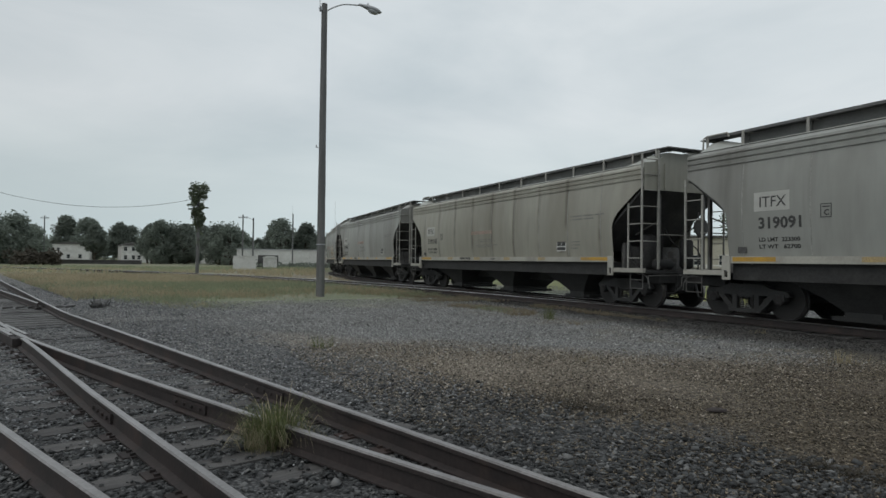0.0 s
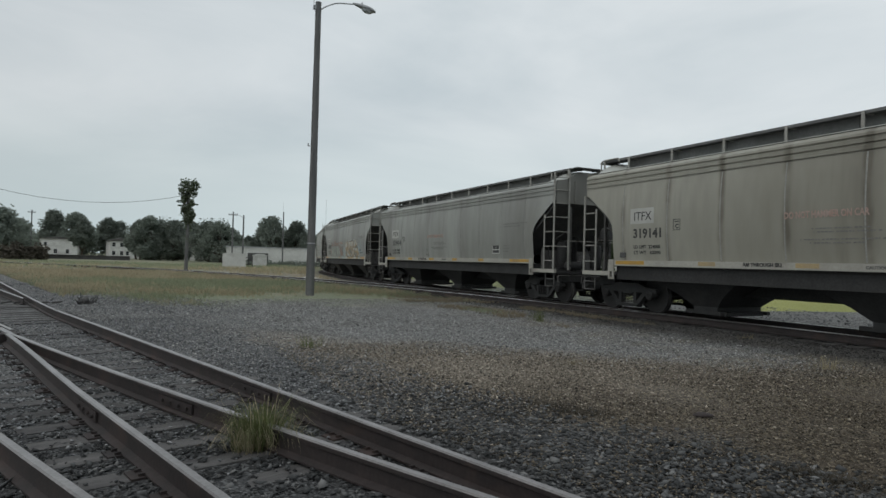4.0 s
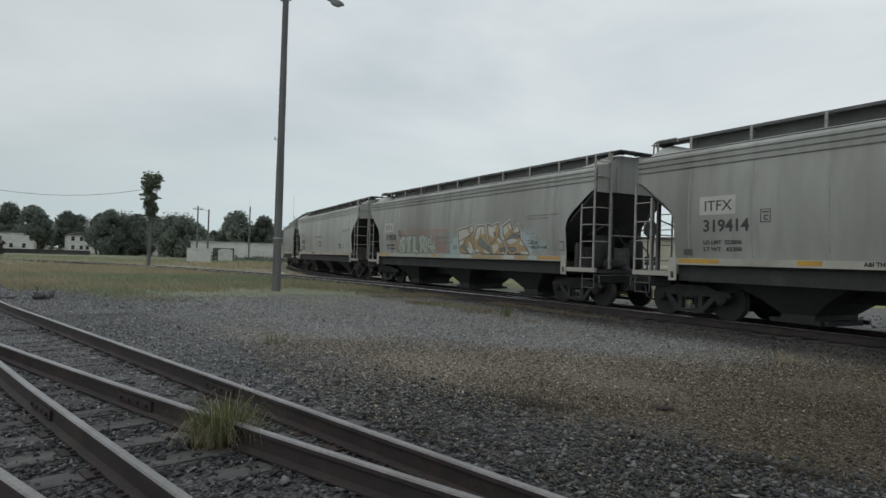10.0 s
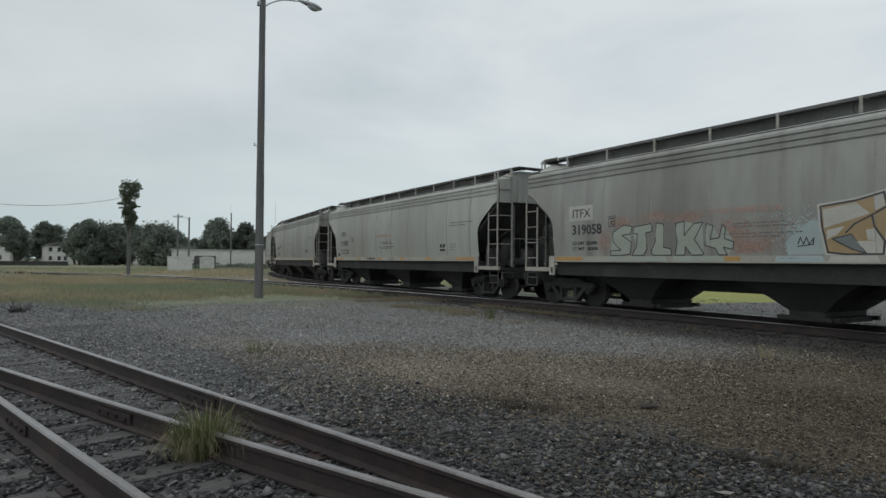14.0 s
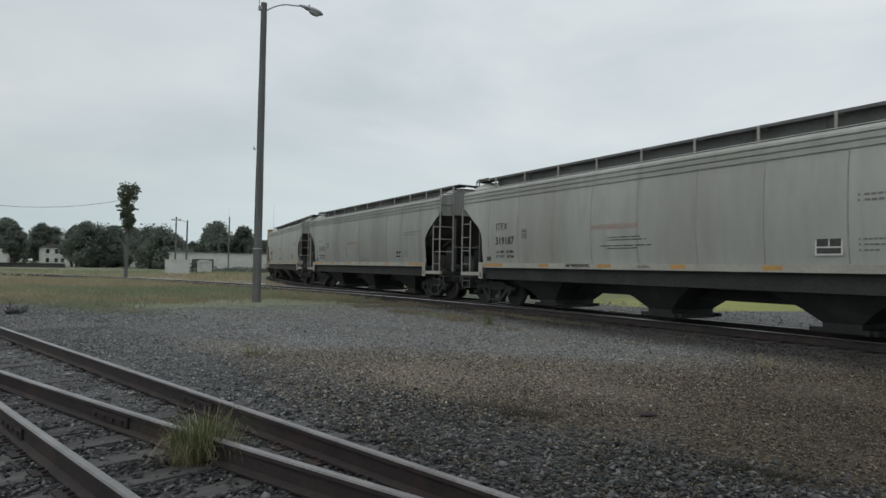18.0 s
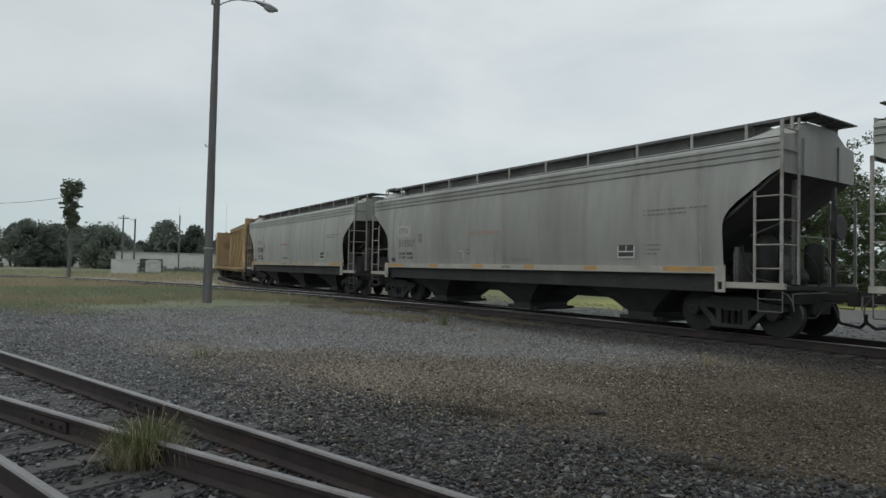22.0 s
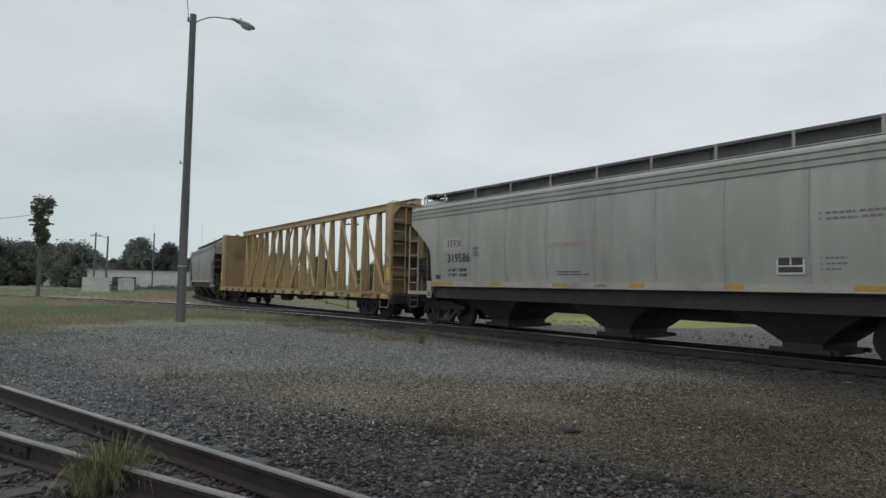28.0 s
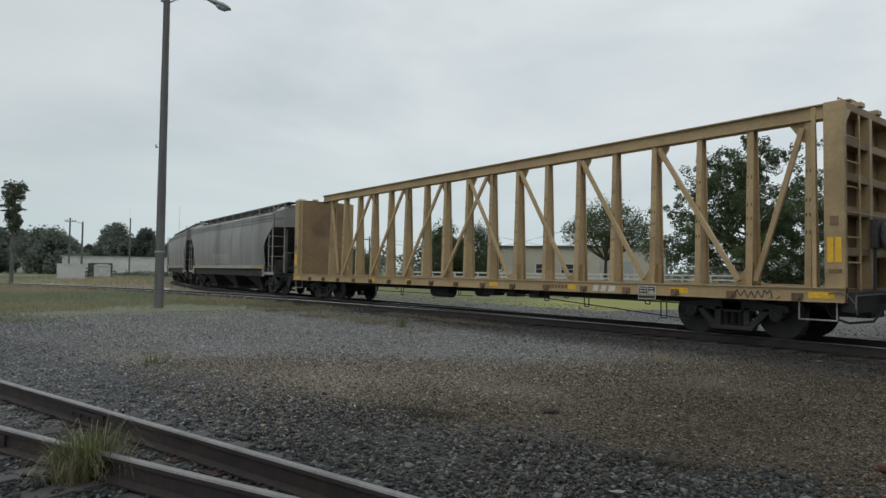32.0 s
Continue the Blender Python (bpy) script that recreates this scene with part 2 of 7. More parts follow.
M_LADDER = mat("worn_ladder_paint", (0.34, 0.335, 0.308), (0.26, 0.255, 0.232), 0.6, 4, 40, 0.08, dirt=(0.15, 0.115, 0.085), dirt_at=(0.58, 0.8))
M_INK = mat("black_stencil_paint", (0.035, 0.035, 0.035), (0.055, 0.055, 0.053), 0.6, 12, 80, 0.0)
M_INK2 = mat("faded_stencil_paint", (0.15, 0.148, 0.14), (0.20, 0.198, 0.19), 0.6, 12, 80, 0.0)
M_REDINK = mat("faded_red_stencil_paint", (0.385, 0.255, 0.215), (0.39, 0.30, 0.262), 0.6, 8, 60, 0.0)
M_WHITE = mat("pale_patch_paint", (0.47, 0.47, 0.44), (0.41, 0.41, 0.385), 0.6, 3, 40, 0.0, grain=0.06)
M_DULL = mat("dull_patch_paint", (0.405, 0.403, 0.378), (0.365, 0.362, 0.338), 0.6, 3, 40, 0.0, grain=0.06)
M_CHALK = mat("chalk_white_stencil", (0.62, 0.62, 0.59), (0.52, 0.52, 0.50), 0.6, 6, 50, 0.0, grain=0.08)
M_CB = mat("mustard_car_paint", (0.44, 0.325, 0.175), (0.375, 0.275, 0.146), 0.6, 0.8, 12, 0.03, dirt=(0.20, 0.13, 0.075), dirt_at=(0.55, 0.85), grain=0.09)
M_CBDK = mat("dirty_mustard_sheet", (0.21, 0.135, 0.070), (0.13, 0.087, 0.05), 0.7, 1.2, 14, 0.1, dirt=(0.05, 0.04, 0.032), dirt_at=(0.48, 0.75), grain=0.12)
M_YELB = mat("bright_yellow_reflector", (0.84, 0.50, 0.02), (0.74, 0.43, 0.03), 0.4, 6, 50, 0.02, dirt=(0.45, 0.29, 0.07), dirt_at=(0.66, 0.9))
M_YELF = mat("faded_yellow_strip", (0.42, 0.315, 0.15), (0.36, 0.28, 0.16), 0.5, 3, 50, 0.02, dirt=(0.28, 0.24, 0.18), dirt_at=(0.48, 0.75))
M_AMBER = mat("amber_reflective_strip", (0.50, 0.285, 0.085), (0.42, 0.25, 0.09), 0.45, 3, 50, 0.02, dirt=(0.30, 0.22, 0.14), dirt_at=(0.5, 0.8))
M_CBMID = mat("stained_mustard_plate", (0.300, 0.210, 0.115), (0.220, 0.152, 0.086), 0.65, 0.9, 12, 0.05, dirt=(0.15, 0.100, 0.058), dirt_at=(0.50, 0.78), grain=0.1)
M_RAIL = mat("rusty_rail_web", (0.036, 0.0265, 0.0255), (0.022, 0.0178, 0.0175), 0.75, 3, 30, 0.2, dirt=(0.056, 0.036, 0.030), dirt_at=(0.55, 0.75))
M_HEAD = mat("dull_worn_rail_head", (0.205, 0.195, 0.193), (0.135, 0.128, 0.126), 0.32, 3, 40, 0.05, metal=0.25)
M_BRIGHT = mat("bright_worn_rail_head", (0.6, 0.6, 0.6), (0.5, 0.5, 0.5), 0.28, 3, 40, 0.03, metal=0.9)
M_TIE = mat("weathered_creosoted_timber", (0.082, 0.079, 0.078), (0.048, 0.046, 0.046), 0.9, 2.0, 24, 0.5, stretch=(4, 0.5, 4), dirt=(0.108, 0.104, 0.101), spread=0.25)
M_STONE = stones("grey_ballast_stone", ((0.017, 0.018, 0.0185), (0.041, 0.043, 0.044), (0.082, 0.085, 0.086), (0.195, 0.195, 0.192)))
M_STONE2 = stones("tan_yard_gravel", ((0.016, 0.013, 0.010), (0.072, 0.059, 0.042), (0.160, 0.132, 0.096), (0.30, 0.256, 0.194)))
M_STONE6 = stones("sandy_yard_gravel", ((0.030, 0.026, 0.021), (0.128, 0.110, 0.088), (0.27, 0.235, 0.190), (0.52, 0.465, 0.385)))
M_STONE3 = stones("pale_yard_gravel", ((0.060, 0.061, 0.060), (0.182, 0.181, 0.175), (0.317, 0.315, 0.303), (0.545, 0.54, 0.52)))
# Ballast tone paled and cooled, a veil of haze painted into the stones.
M_STONE4 = stones("haze_paled_ballast_stone", ((0.045, 0.047, 0.050), (0.118, 0.123, 0.130), (0.215, 0.221, 0.228), (0.38, 0.385, 0.39)))
M_STONE5 = stones("sooty_ballast_stone", ((0.010, 0.010, 0.010), (0.026, 0.025, 0.024), (0.052, 0.050, 0.047), (0.12, 0.116, 0.11)))
M_POLE = mat("weathered_grey_timber_pole", (0.148, 0.148, 0.146), (0.098, 0.099, 0.099), 0.9, 1.2, 26, 0.4, stretch=(5, 5, 0.4))
M_STEEL = mat("galvanised_steel", (0.40, 0.41, 0.42), (0.31, 0.32, 0.33), 0.5, 4, 40, 0.05, metal=0.2)
M_LENS = mat("frosted_lamp_glass", (0.45, 0.47, 0.48), (0.38, 0.40, 0.41), 0.25, 4, 40, 0.0)
M_LEAF = leaf("broad_green_leaves", (0.105, 0.140, 0.070), (0.070, 0.098, 0.047))
# Far leaves are paled: distance haze is mixed into their base colour.
M_LEAFHAZE = leaf("haze_paled_far_leaves", (0.205, 0.235, 0.200), (0.160, 0.188, 0.158))
M_VINE = leaf("vine_leaves", (0.145, 0.175, 0.115), (0.105, 0.13, 0.085))
M_BARK = mat("grey_brown_bark", (0.10, 0.082, 0.065), (0.065, 0.053, 0.043), 0.95, 3, 24, 0.5, stretch=(3, 3, 0.6))
M_GRASS = leaf("green_weed_blades", (0.140, 0.160, 0.060), (0.095, 0.114, 0.042))
M_DRY = leaf("dry_tan_grass", (0.42, 0.36, 0.24), (0.31, 0.27, 0.172))
M_WEED = leaf("dull_brown_weeds", (0.235, 0.195, 0.135), (0.175, 0.150, 0.100))
M_MEADOW = leaf("soft_green_grass", (0.275, 0.305, 0.190), (0.210, 0.238, 0.145))
M_CONC = mat("pale_concrete_wall", (0.60, 0.60, 0.58), (0.52, 0.52, 0.50), 0.8, 0.6, 12, 0.1, dirt=(0.40, 0.39, 0.37))
M_PLASTER = mat("cream_siding", (0.46, 0.44, 0.37), (0.38, 0.36, 0.31), 0.8, 0.5, 10, 0.05)
M_ROOF = mat("grey_shingle_roof", (0.11, 0.105, 0.10), (0.075, 0.072, 0.07), 0.9, 1, 12, 0.3)
M_GLASS = mat("dark_window_glass", (0.03, 0.035, 0.04), (0.02, 0.025, 0.03), 0.15, 1, 10, 0.0)
M_WFENCE = mat("white_fence_paint", (0.62, 0.62, 0.60), (0.52, 0.52, 0.5), 0.6, 2, 20, 0.05)
M_DARK = mat("dark_brush", (0.078, 0.067, 0.050), (0.050, 0.043, 0.033), 0.9, 2, 12, 0.0)
M_WIRE = mat("black_wire", (0.03, 0.03, 0.03), (0.02, 0.02, 0.02), 0.6, 4, 30, 0.0)
M_BLUE = mat("blue_plastic_scrap", (0.10, 0.22, 0.36), (0.08, 0.17, 0.28), 0.5, 8, 40, 0.05)
M_GRAFW = mat("pale_spray_paint", (0.52, 0.52, 0.47), (0.44, 0.44, 0.40), 0.5, 1.6, 20, 0.0, grain=0.05)
M_GRAFG = mat("gold_spray_paint", (0.355, 0.262, 0.140), (0.395, 0.300, 0.175), 0.5, 1.6, 20, 0.0, grain=0.05)
M_GRAFB = mat("light_blue_spray_haze", (0.365, 0.455, 0.465), (0.375, 0.435, 0.435), 0.6, 1.5, 14, 0.0, grain=0.04)
M_GRAFK = mat("dark_grey_spray_outline", (0.075, 0.075, 0.085), (0.06, 0.06, 0.065), 0.5, 4, 30, 0.0)
M_GRAFS = mat("slate_spray_paint", (0.20, 0.225, 0.225), (0.16, 0.18, 0.185), 0.5, 2, 20, 0.0, grain=0.05)
M_GRAFM = mat("pale_green_spray_paint", (0.375, 0.415, 0.365), (0.33, 0.365, 0.32), 0.5, 2, 20, 0.0, grain=0.05)
M_PAPER = mat("dirty_paper_scrap", (0.27, 0.26, 0.24), (0.20, 0.19, 0.18), 0.8, 8, 40, 0.1)
M_BRICK = mat("broken_red_brick", (0.125, 0.046, 0.034), (0.085, 0.036, 0.028), 0.9, 12, 50, 0.3)
M_RUSTY = mat("rust_red_spray", (0.335, 0.205, 0.165), (0.335, 0.235, 0.195), 0.7, 2.2, 16, 0.0)


# ---- mesh helpers ----
def box(bm, x0, x1, y0, y1, z0, z1, m=None):
    v = [Vector(p) for p in ((x0, y0, z0), (x1, y0, z0), (x1, y1, z0), (x0, y1, z0), (x0, y0, z1), (x1, y0, z1), (x1, y1, z1), (x0, y1, z1))]
    if m:
        v = [m @ p for p in v]
    v = [bm.verts.new(p) for p in v]
    for f in ((0, 3, 2, 1), (4, 5, 6, 7), (0, 1, 5, 4), (1, 2, 6, 5), (2, 3, 7, 6), (3, 0, 4, 7)):
        bm.faces.new([v[i] for i in f])


def rod(bm, a, b, r, r2=None, n=8, caps=True):
    a, b = Vector(a), Vector(b)
    d = (b - a).normalized()
    u = d.orthogonal().normalized()
    w = d.cross(u)
    r2 = r if r2 is None else r2
    rings = []
    for p, q in ((a, r), (b, r2)):
        rings.append([bm.verts.new(p + q * (math.cos(k * math.tau / n) * u + math.sin(k * math.tau / n) * w)) for k in range(n)])
    for k in range(n):
        bm.faces.new((rings[0][k], rings[0][(k + 1) % n], rings[1][(k + 1) % n], rings[1][k]))
    if caps:
        bm.faces.new(rings[0][::-1])
        bm.faces.new(rings[1])


def lathe(bm, axis_pts, n=24, m=None):
    """Turn (offset, radius) pairs round the y axis."""
    rings = []
    for o, r in axis_pts:
        ring = []
        for k in range(n):
            p = Vector((r * math.cos(k * math.tau / n), o, r * math.sin(k * math.tau / n)))
            ring.append(bm.verts.new(m @ p if m else p))
        rings.append(ring)
    for a, b in zip(rings, rings[1:]):
        for k in range(n):
            bm.faces.new((a[k], a[(k + 1) % n], b[(k + 1) % n], b[k]))
    bm.faces.new(rings[0])
    bm.faces.new(rings[-1][::-1])


def prism(bm, outline, y0, y1, m=None):
    """Extrude an (x, z) outline along y."""
    a = [Vector((x, y0, z)) for x, z in outline]
    b = [Vector((x, y1, z)) for x, z in outline]
    if m:
        a, b = [m @ p for p in a], [m @ p for p in b]
    a, b = [bm.verts.new(p) for p in a], [bm.verts.new(p) for p in b]
    n = len(a)
    for k in range(n):
        bm.faces.new((a[k], a[(k + 1) % n], b[(k + 1) % n], b[k]))
    bm.faces.new(a[::-1])
    bm.faces.new(b)


def mesh_of(name, bm, material, smooth=False, bevel=0.0):
    if bevel:
        bmesh.ops.bevel(bm, geom=list(bm.edges), offset=bevel, segments=1, affect="EDGES", clamp_overlap=True)
    bmesh.ops.recalc_face_normals(bm, faces=list(bm.faces))
    me = bpy.data.meshes.new(name)
    bm.to_mesh(me)
    bm.free()
    me.materials.append(material)
    if smooth:
        me.polygons.foreach_set("use_smooth", [True] * len(me.polygons))
    return me


def part(name, bm, material, parent=None, label="", smooth=False, bevel=0.0):
    ob = new(name, mesh_of(name, bm, material, smooth, bevel))
    if parent:
        ob.parent = parent
    return tagged(ob, label)


def shared(name, me, parent, m=None, label=""):
    ob = new(name, me)
    ob.parent = parent
    if m:
        ob.matrix_basis = m
    return tagged(ob, label)


def B():
    return bmesh.new()


def soup(name, verts, faces, material, smooth=False):
    me = bpy.data.meshes.new(name)
    me.from_pydata([tuple(v) for v in verts], [], [tuple(f) for f in faces])
    me.materials.append(material)
    if smooth:
        me.polygons.foreach_set("use_smooth", [True] * len(me.polygons))
    return me


WORDS = {}


def words(text, height, material, bold=0.0, spacing=1.0):
    """A mesh of flat letters in the xz plane, facing -y, from the lower left corner, caps of that height."""
    key = (text, height, material.name, bold, spacing)
    if key not in WORDS:
        cu = bpy.data.curves.new("letters", "FONT")
        cu.body, cu.size, cu.extrude, cu.offset, cu.space_character, cu.resolution_u = text, height / 0.69, 0.0015, bold, spacing, 2
        ob = bpy.data.objects.new("letters", cu)
        scene.collection.objects.link(ob)
        me = bpy.data.meshes.new_from_object(ob.evaluated_get(bpy.context.evaluated_depsgraph_get()))
        bpy.data.objects.remove(ob)
        me.transform(Matrix.Rotation(radians(90), 4, "X"))
        me.materials.clear()
        me.materials.append(material)
        WORDS[key] = me
    return WORDS[key]


# ---- track geometry ----
RAIL_Z, TRACK_Y, BEND_X, BEND_R = 0.195, 13.8, -27.0, 150.0


def main_line(s):
    """The centre of the train's track: straight, then bending away."""
    if s >= BEND_X:
        return Vector((s, TRACK_Y, RAIL_Z)), 0.0
    a = (BEND_X - s) / BEND_R
    a1 = min(a, 1.0)
    x, y = BEND_X - BEND_R * math.sin(a1), TRACK_Y + BEND_R * (1 - math.cos(a1))
    rest = (a - a1) * BEND_R
    return Vector((x - rest * math.cos(a1), y + rest * math.sin(a1), RAIL_Z)), -a1


def branch_line(s):
    """The track that bends off the other way."""
    x0, r = -5.0, 128.0
    if s >= x0:
        return Vector((s, TRACK_Y, RAIL_Z)), 0.0
    a = min((x0 - s) / r, 0.60)
    rest = (x0 - s) - a * r
    return Vector((x0 - r * math.sin(a) - rest * math.cos(a), TRACK_Y - r * (1 - math.cos(a)) - rest * math.sin(a), RAIL_Z)), a


def near_line(s):
    """The nearer yard track, along its centre."""
    a = math.atan(0.281)
    return Vector((s * math.cos(a), 2.190 + s * math.sin(a), NEAR_Z)), a


def near_inner(s):
    """The same track where its inner rail closes in on the frog."""
    p, a = near_line(s)
    u = min(1.0, max(0.0, (-6.5 - s) / 5.5))
    return p + Vector((-math.sin(a), math.cos(a), 0)) * 0.09 * u * u * (3 - 2 * u), a


def cross_line(s):
    """The track that runs into it at the frog, on a wide curve."""
    x = s * 0.925
    d = min(max(x, -14.0), 0.0) + 5.0
    k = 0.415 + 0.0074 * d
    return Vector((x, 0.07 + 0.415 * d + 0.0037 * d * d + (x - d + 5.0) * k, NEAR_Z)), math.atan(k)


def turn_line(s):
    """A track that leaves the nearer one past the frog."""
    p, a = near_line(s)
    d = max(0.0, -16.6 - s)
    return p + Vector((-math.sin(a), math.cos(a), 0)) * 0.05 * d * d / (d + 1.0), a - 0.05 * min(1.0, d / 2)


def train_run(t):
    """Metres that the train has gone at t seconds."""
    return -0.183 + 3.6568 * t - 0.008324 * t * t + 0.00027067 * t ** 3


HALF, NEAR_Z = 9.04, 0.180


# ---- ground ----
def ground_material():
    m = bpy.data.materials.new("yard_ground")
    m.use_nodes = True
    nt = m.node_tree
    bs = nt.nodes["Principled BSDF"]
    bs.inputs["Roughness"].default_value = 0.95
    co = nt.nodes.new("ShaderNodeTexCoord")
    sep = nt.nodes.new("ShaderNodeSeparateXYZ")
    nt.links.new(co.outputs["Object"], sep.inputs[0])

    def tex(s, detail=5.0, kind="ShaderNodeTexNoise"):
        n = nt.nodes.new(kind)
        n.inputs["Scale"].default_value = s
        if kind == "ShaderNodeTexNoise":
            n.inputs["Detail"].default_value = detail
        nt.links.new(co.outputs["Object"], n.inputs["Vector"])
        return n.outputs[0]

    def math_(op, a, b=0.0, c=None):
        n = nt.nodes.new("ShaderNodeMath")
        n.operation = op
        for i, v in enumerate((a, b) if c is None else (a, b, c)):
            if isinstance(v, (int, float)):
                n.inputs[i].default_value = v
            else:
                nt.links.new(v, n.inputs[i])
        return n.outputs[0]

    def step(v, lo, hi):
        n = nt.nodes.new("ShaderNodeMapRange")
        n.interpolation_type = "SMOOTHSTEP"
        n.inputs[1].default_value, n.inputs[2].default_value = lo, hi
        nt.links.new(v, n.inputs[0])
        return n.outputs[0]

    def mixed(f, a, b):
        k = nt.nodes.new("ShaderNodeMix")
        k.data_type = "RGBA"
        nt.links.new(f, k.inputs[0])
        for i, v in ((6, a), (7, b)):
            if isinstance(v, tuple):
                k.inputs[i].default_value = (*v, 1)
            else:
                nt.links.new(v, k.inputs[i])
        return k.outputs[2]
    x, y = sep.outputs[0], sep.outputs[1]
    wob = math_("MULTIPLY_ADD", tex(0.45), 3.2, -1.6)
    wob2 = math_("MULTIPLY_ADD", tex(0.12), 14.0, -7.0)
    grain, peb = tex(30.0, 6.0), tex(19.0, kind="ShaderNodeTexVoronoi")
    cellc = nt.nodes.new("ShaderNodeTexVoronoi")
    cellc.inputs["Scale"].default_value = 34.0
    nt.links.new(co.outputs["Object"], cellc.inputs["Vector"])
    one = nt.nodes.new("ShaderNodeSeparateColor")
    nt.links.new(cellc.outputs["Color"], one.inputs[0])
    cell = math_("MULTIPLY", math_("ADD", math_("MULTIPLY", one.outputs[0], 0.75), math_("MULTIPLY", grain, 0.35)), step(cellc.outputs["Distance"], 0.75, 0.25))
    speck = step(tex(55.0, 3.0), 0.60, 0.70)
    # distance in front of the nearer track's outer rail
    off = math_("ADD", math_("ADD", math_("MULTIPLY", x, -0.277), math_("MULTIPLY", math_("SUBTRACT", y, 3.1), 0.961)), wob)
    grey = mixed(cell, (0.064, 0.065, 0.065), (0.478, 0.478, 0.466))
    brown = mixed(cell, (0.030, 0.024, 0.017), (0.235, 0.193, 0.135))
    sand = mixed(cell, (0.118, 0.100, 0.080), (0.50, 0.435, 0.345))
    brown = mixed(math_("MULTIPLY", step(tex(0.7, 6.0), 0.42, 0.62), 0.6), brown, (0.060, 0.044, 0.030))
    tan = mixed(step(math_("ADD", x, wob), -9.0, -3.2), sand, brown)
    brown_x = step(math_("ADD", x, wob2), -18.0, -9.0)
    dark = mixed(cell, (0.026, 0.027, 0.029), (0.17, 0.173, 0.175))
    # Grey is also lifted towards -x, painting the same haze into the ground.
    grey = mixed(math_("MAXIMUM", step(off, 1.6, 4.2), math_("MULTIPLY", step(math_("ADD", x, wob), -5.0, -10.0), 0.6)), dark, grey)
    # the tan ends along a slanting edge, grey crushed stone beyond it
    slant = math_("ADD", math_("SUBTRACT", y, x), wob)
    tan_here = math_("MULTIPLY", step(off, 1.7, 2.5), math_("MULTIPLY", brown_x, math_("MAXIMUM", step(slant, 15.9, 13.4), step(math_("ADD", x, wob), -7.4, -5.2))))
    col = mixed(tan_here, grey, tan)
    col = mixed(math_("MULTIPLY", speck, 0.25), col, (0.27, 0.26, 0.24))
    # rough weedy turf behind the gravel
    turf = mixed(step(math_("ADD", tex(0.22, 6.0), math_("MULTIPLY_ADD", step(x, -39.0, -29.0), 0.24, -0.12)), 0.40, 0.60), (0.28, 0.25, 0.185), (0.195, 0.215, 0.140))
    turf_at = math_("MULTIPLY", step(math_("ADD", x, math_("MULTIPLY_ADD", tex(0.35, 6.0), 14.0, -7.0)), -17.5, -23.5), step(math_("ADD", y, wob2), -40.0, -14.0))
    turf_at = math_("MULTIPLY", turf_at, step(off, 2.4, 4.4))
    col = mixed(turf_at, col, turf)
    weedy = math_("MULTIPLY", step(math_("ADD", y, wob), 7.6, 9.4), step(y, 12.6, 11.0))
    weedy = math_("MULTIPLY", weedy, step(tex(0.9, 6.0), 0.44, 0.62))
    col = mixed(math_("MULTIPLY", weedy, 0.7), col, (0.150, 0.128, 0.085))
    # sooty ballast under and beside the tracks
    soot = math_("MULTIPLY", step(math_("ADD", y, math_("MULTIPLY", wob, 0.4)), 9.2, 11.2), step(y, 15.5, 14.9))
    soot = math_("MULTIPLY", soot, step(x, -60.0, -27.0))
    col = mixed(math_("MULTIPLY", soot, 0.72), col, (0.040, 0.038, 0.036))
    # darker grey stone beyond the main track
    col = mixed(math_("MULTIPLY", step(y, 15.0, 15.8), 0.45), col, (0.125, 0.122, 0.116))
    # mown grass and fields beyond
    lawn = mixed(step(tex(0.10, 5.0), 0.35, 0.65), (0.320, 0.330, 0.105), (0.265, 0.280, 0.088))
    lawn = mixed(step(math_("ADD", x, wob), -20.0, -25.0), lawn, (0.175, 0.190, 0.085))
    edge = math_("SUBTRACT", math_("ADD", y, math_("MULTIPLY", wob, 0.6)), math_("MULTIPLY", math_("MAXIMUM", math_("ADD", x, 15.0), 0.0), 5.0))
    col = mixed(step(edge, 19.2, 20.4), col, lawn)
    far = mixed(step(tex(0.04, 5.0), 0.4, 0.6), (0.22, 0.215, 0.145), (0.165, 0.178, 0.110))
    col = mixed(step(x, -60.0, -78.0), col, far)
    nt.links.new(col, bs.inputs["Base Color"])
    bp = nt.nodes.new("ShaderNodeBump")
    bp.inputs["Strength"].default_value, bp.inputs["Distance"].default_value = 0.9, 0.035
    nt.links.new(math_("ADD", grain, math_("MULTIPLY", peb, 0.8)), bp.inputs["Height"])
    nt.links.new(bp.outputs[0], bs.inputs["Normal"])
    return m


def make_ground():
    def axis(n, reach, centre, fine):
        k = math.asinh(reach / fine)
        return [centre + fine * math.sinh(k * (2 * i / (n - 1) - 1)) for i in range(n)]
    xs, ys = axis(180, 2500.0, -6.0, 6.0), axis(180, 2500.0, 3.5, 6.0)
    verts = []
    for yv in ys:
        for xv in xs:
            d = math.hypot(xv, yv)
            z = 0.0
            if d < 60:
                z = 0.020 * noise.noise((xv * 0.8, yv * 0.8, 0)) + 0.010 * noise.noise((xv * 3.1, yv * 3.1, 4))
            verts.append((xv, yv, z - 0.012))
    n = len(xs)
    faces = [(j * n + i, j * n + i + 1, (j + 1) * n + i + 1, (j + 1) * n + i) for j in range(len(ys) - 1) for i in range(n - 1)]
    ob = new("ground", soup("ground", verts, faces, ground_material(), True))
    tagged(ob, "flat yard ground of grey and tan gravel with weedy turf", "ground", kind="structure")


make_ground()


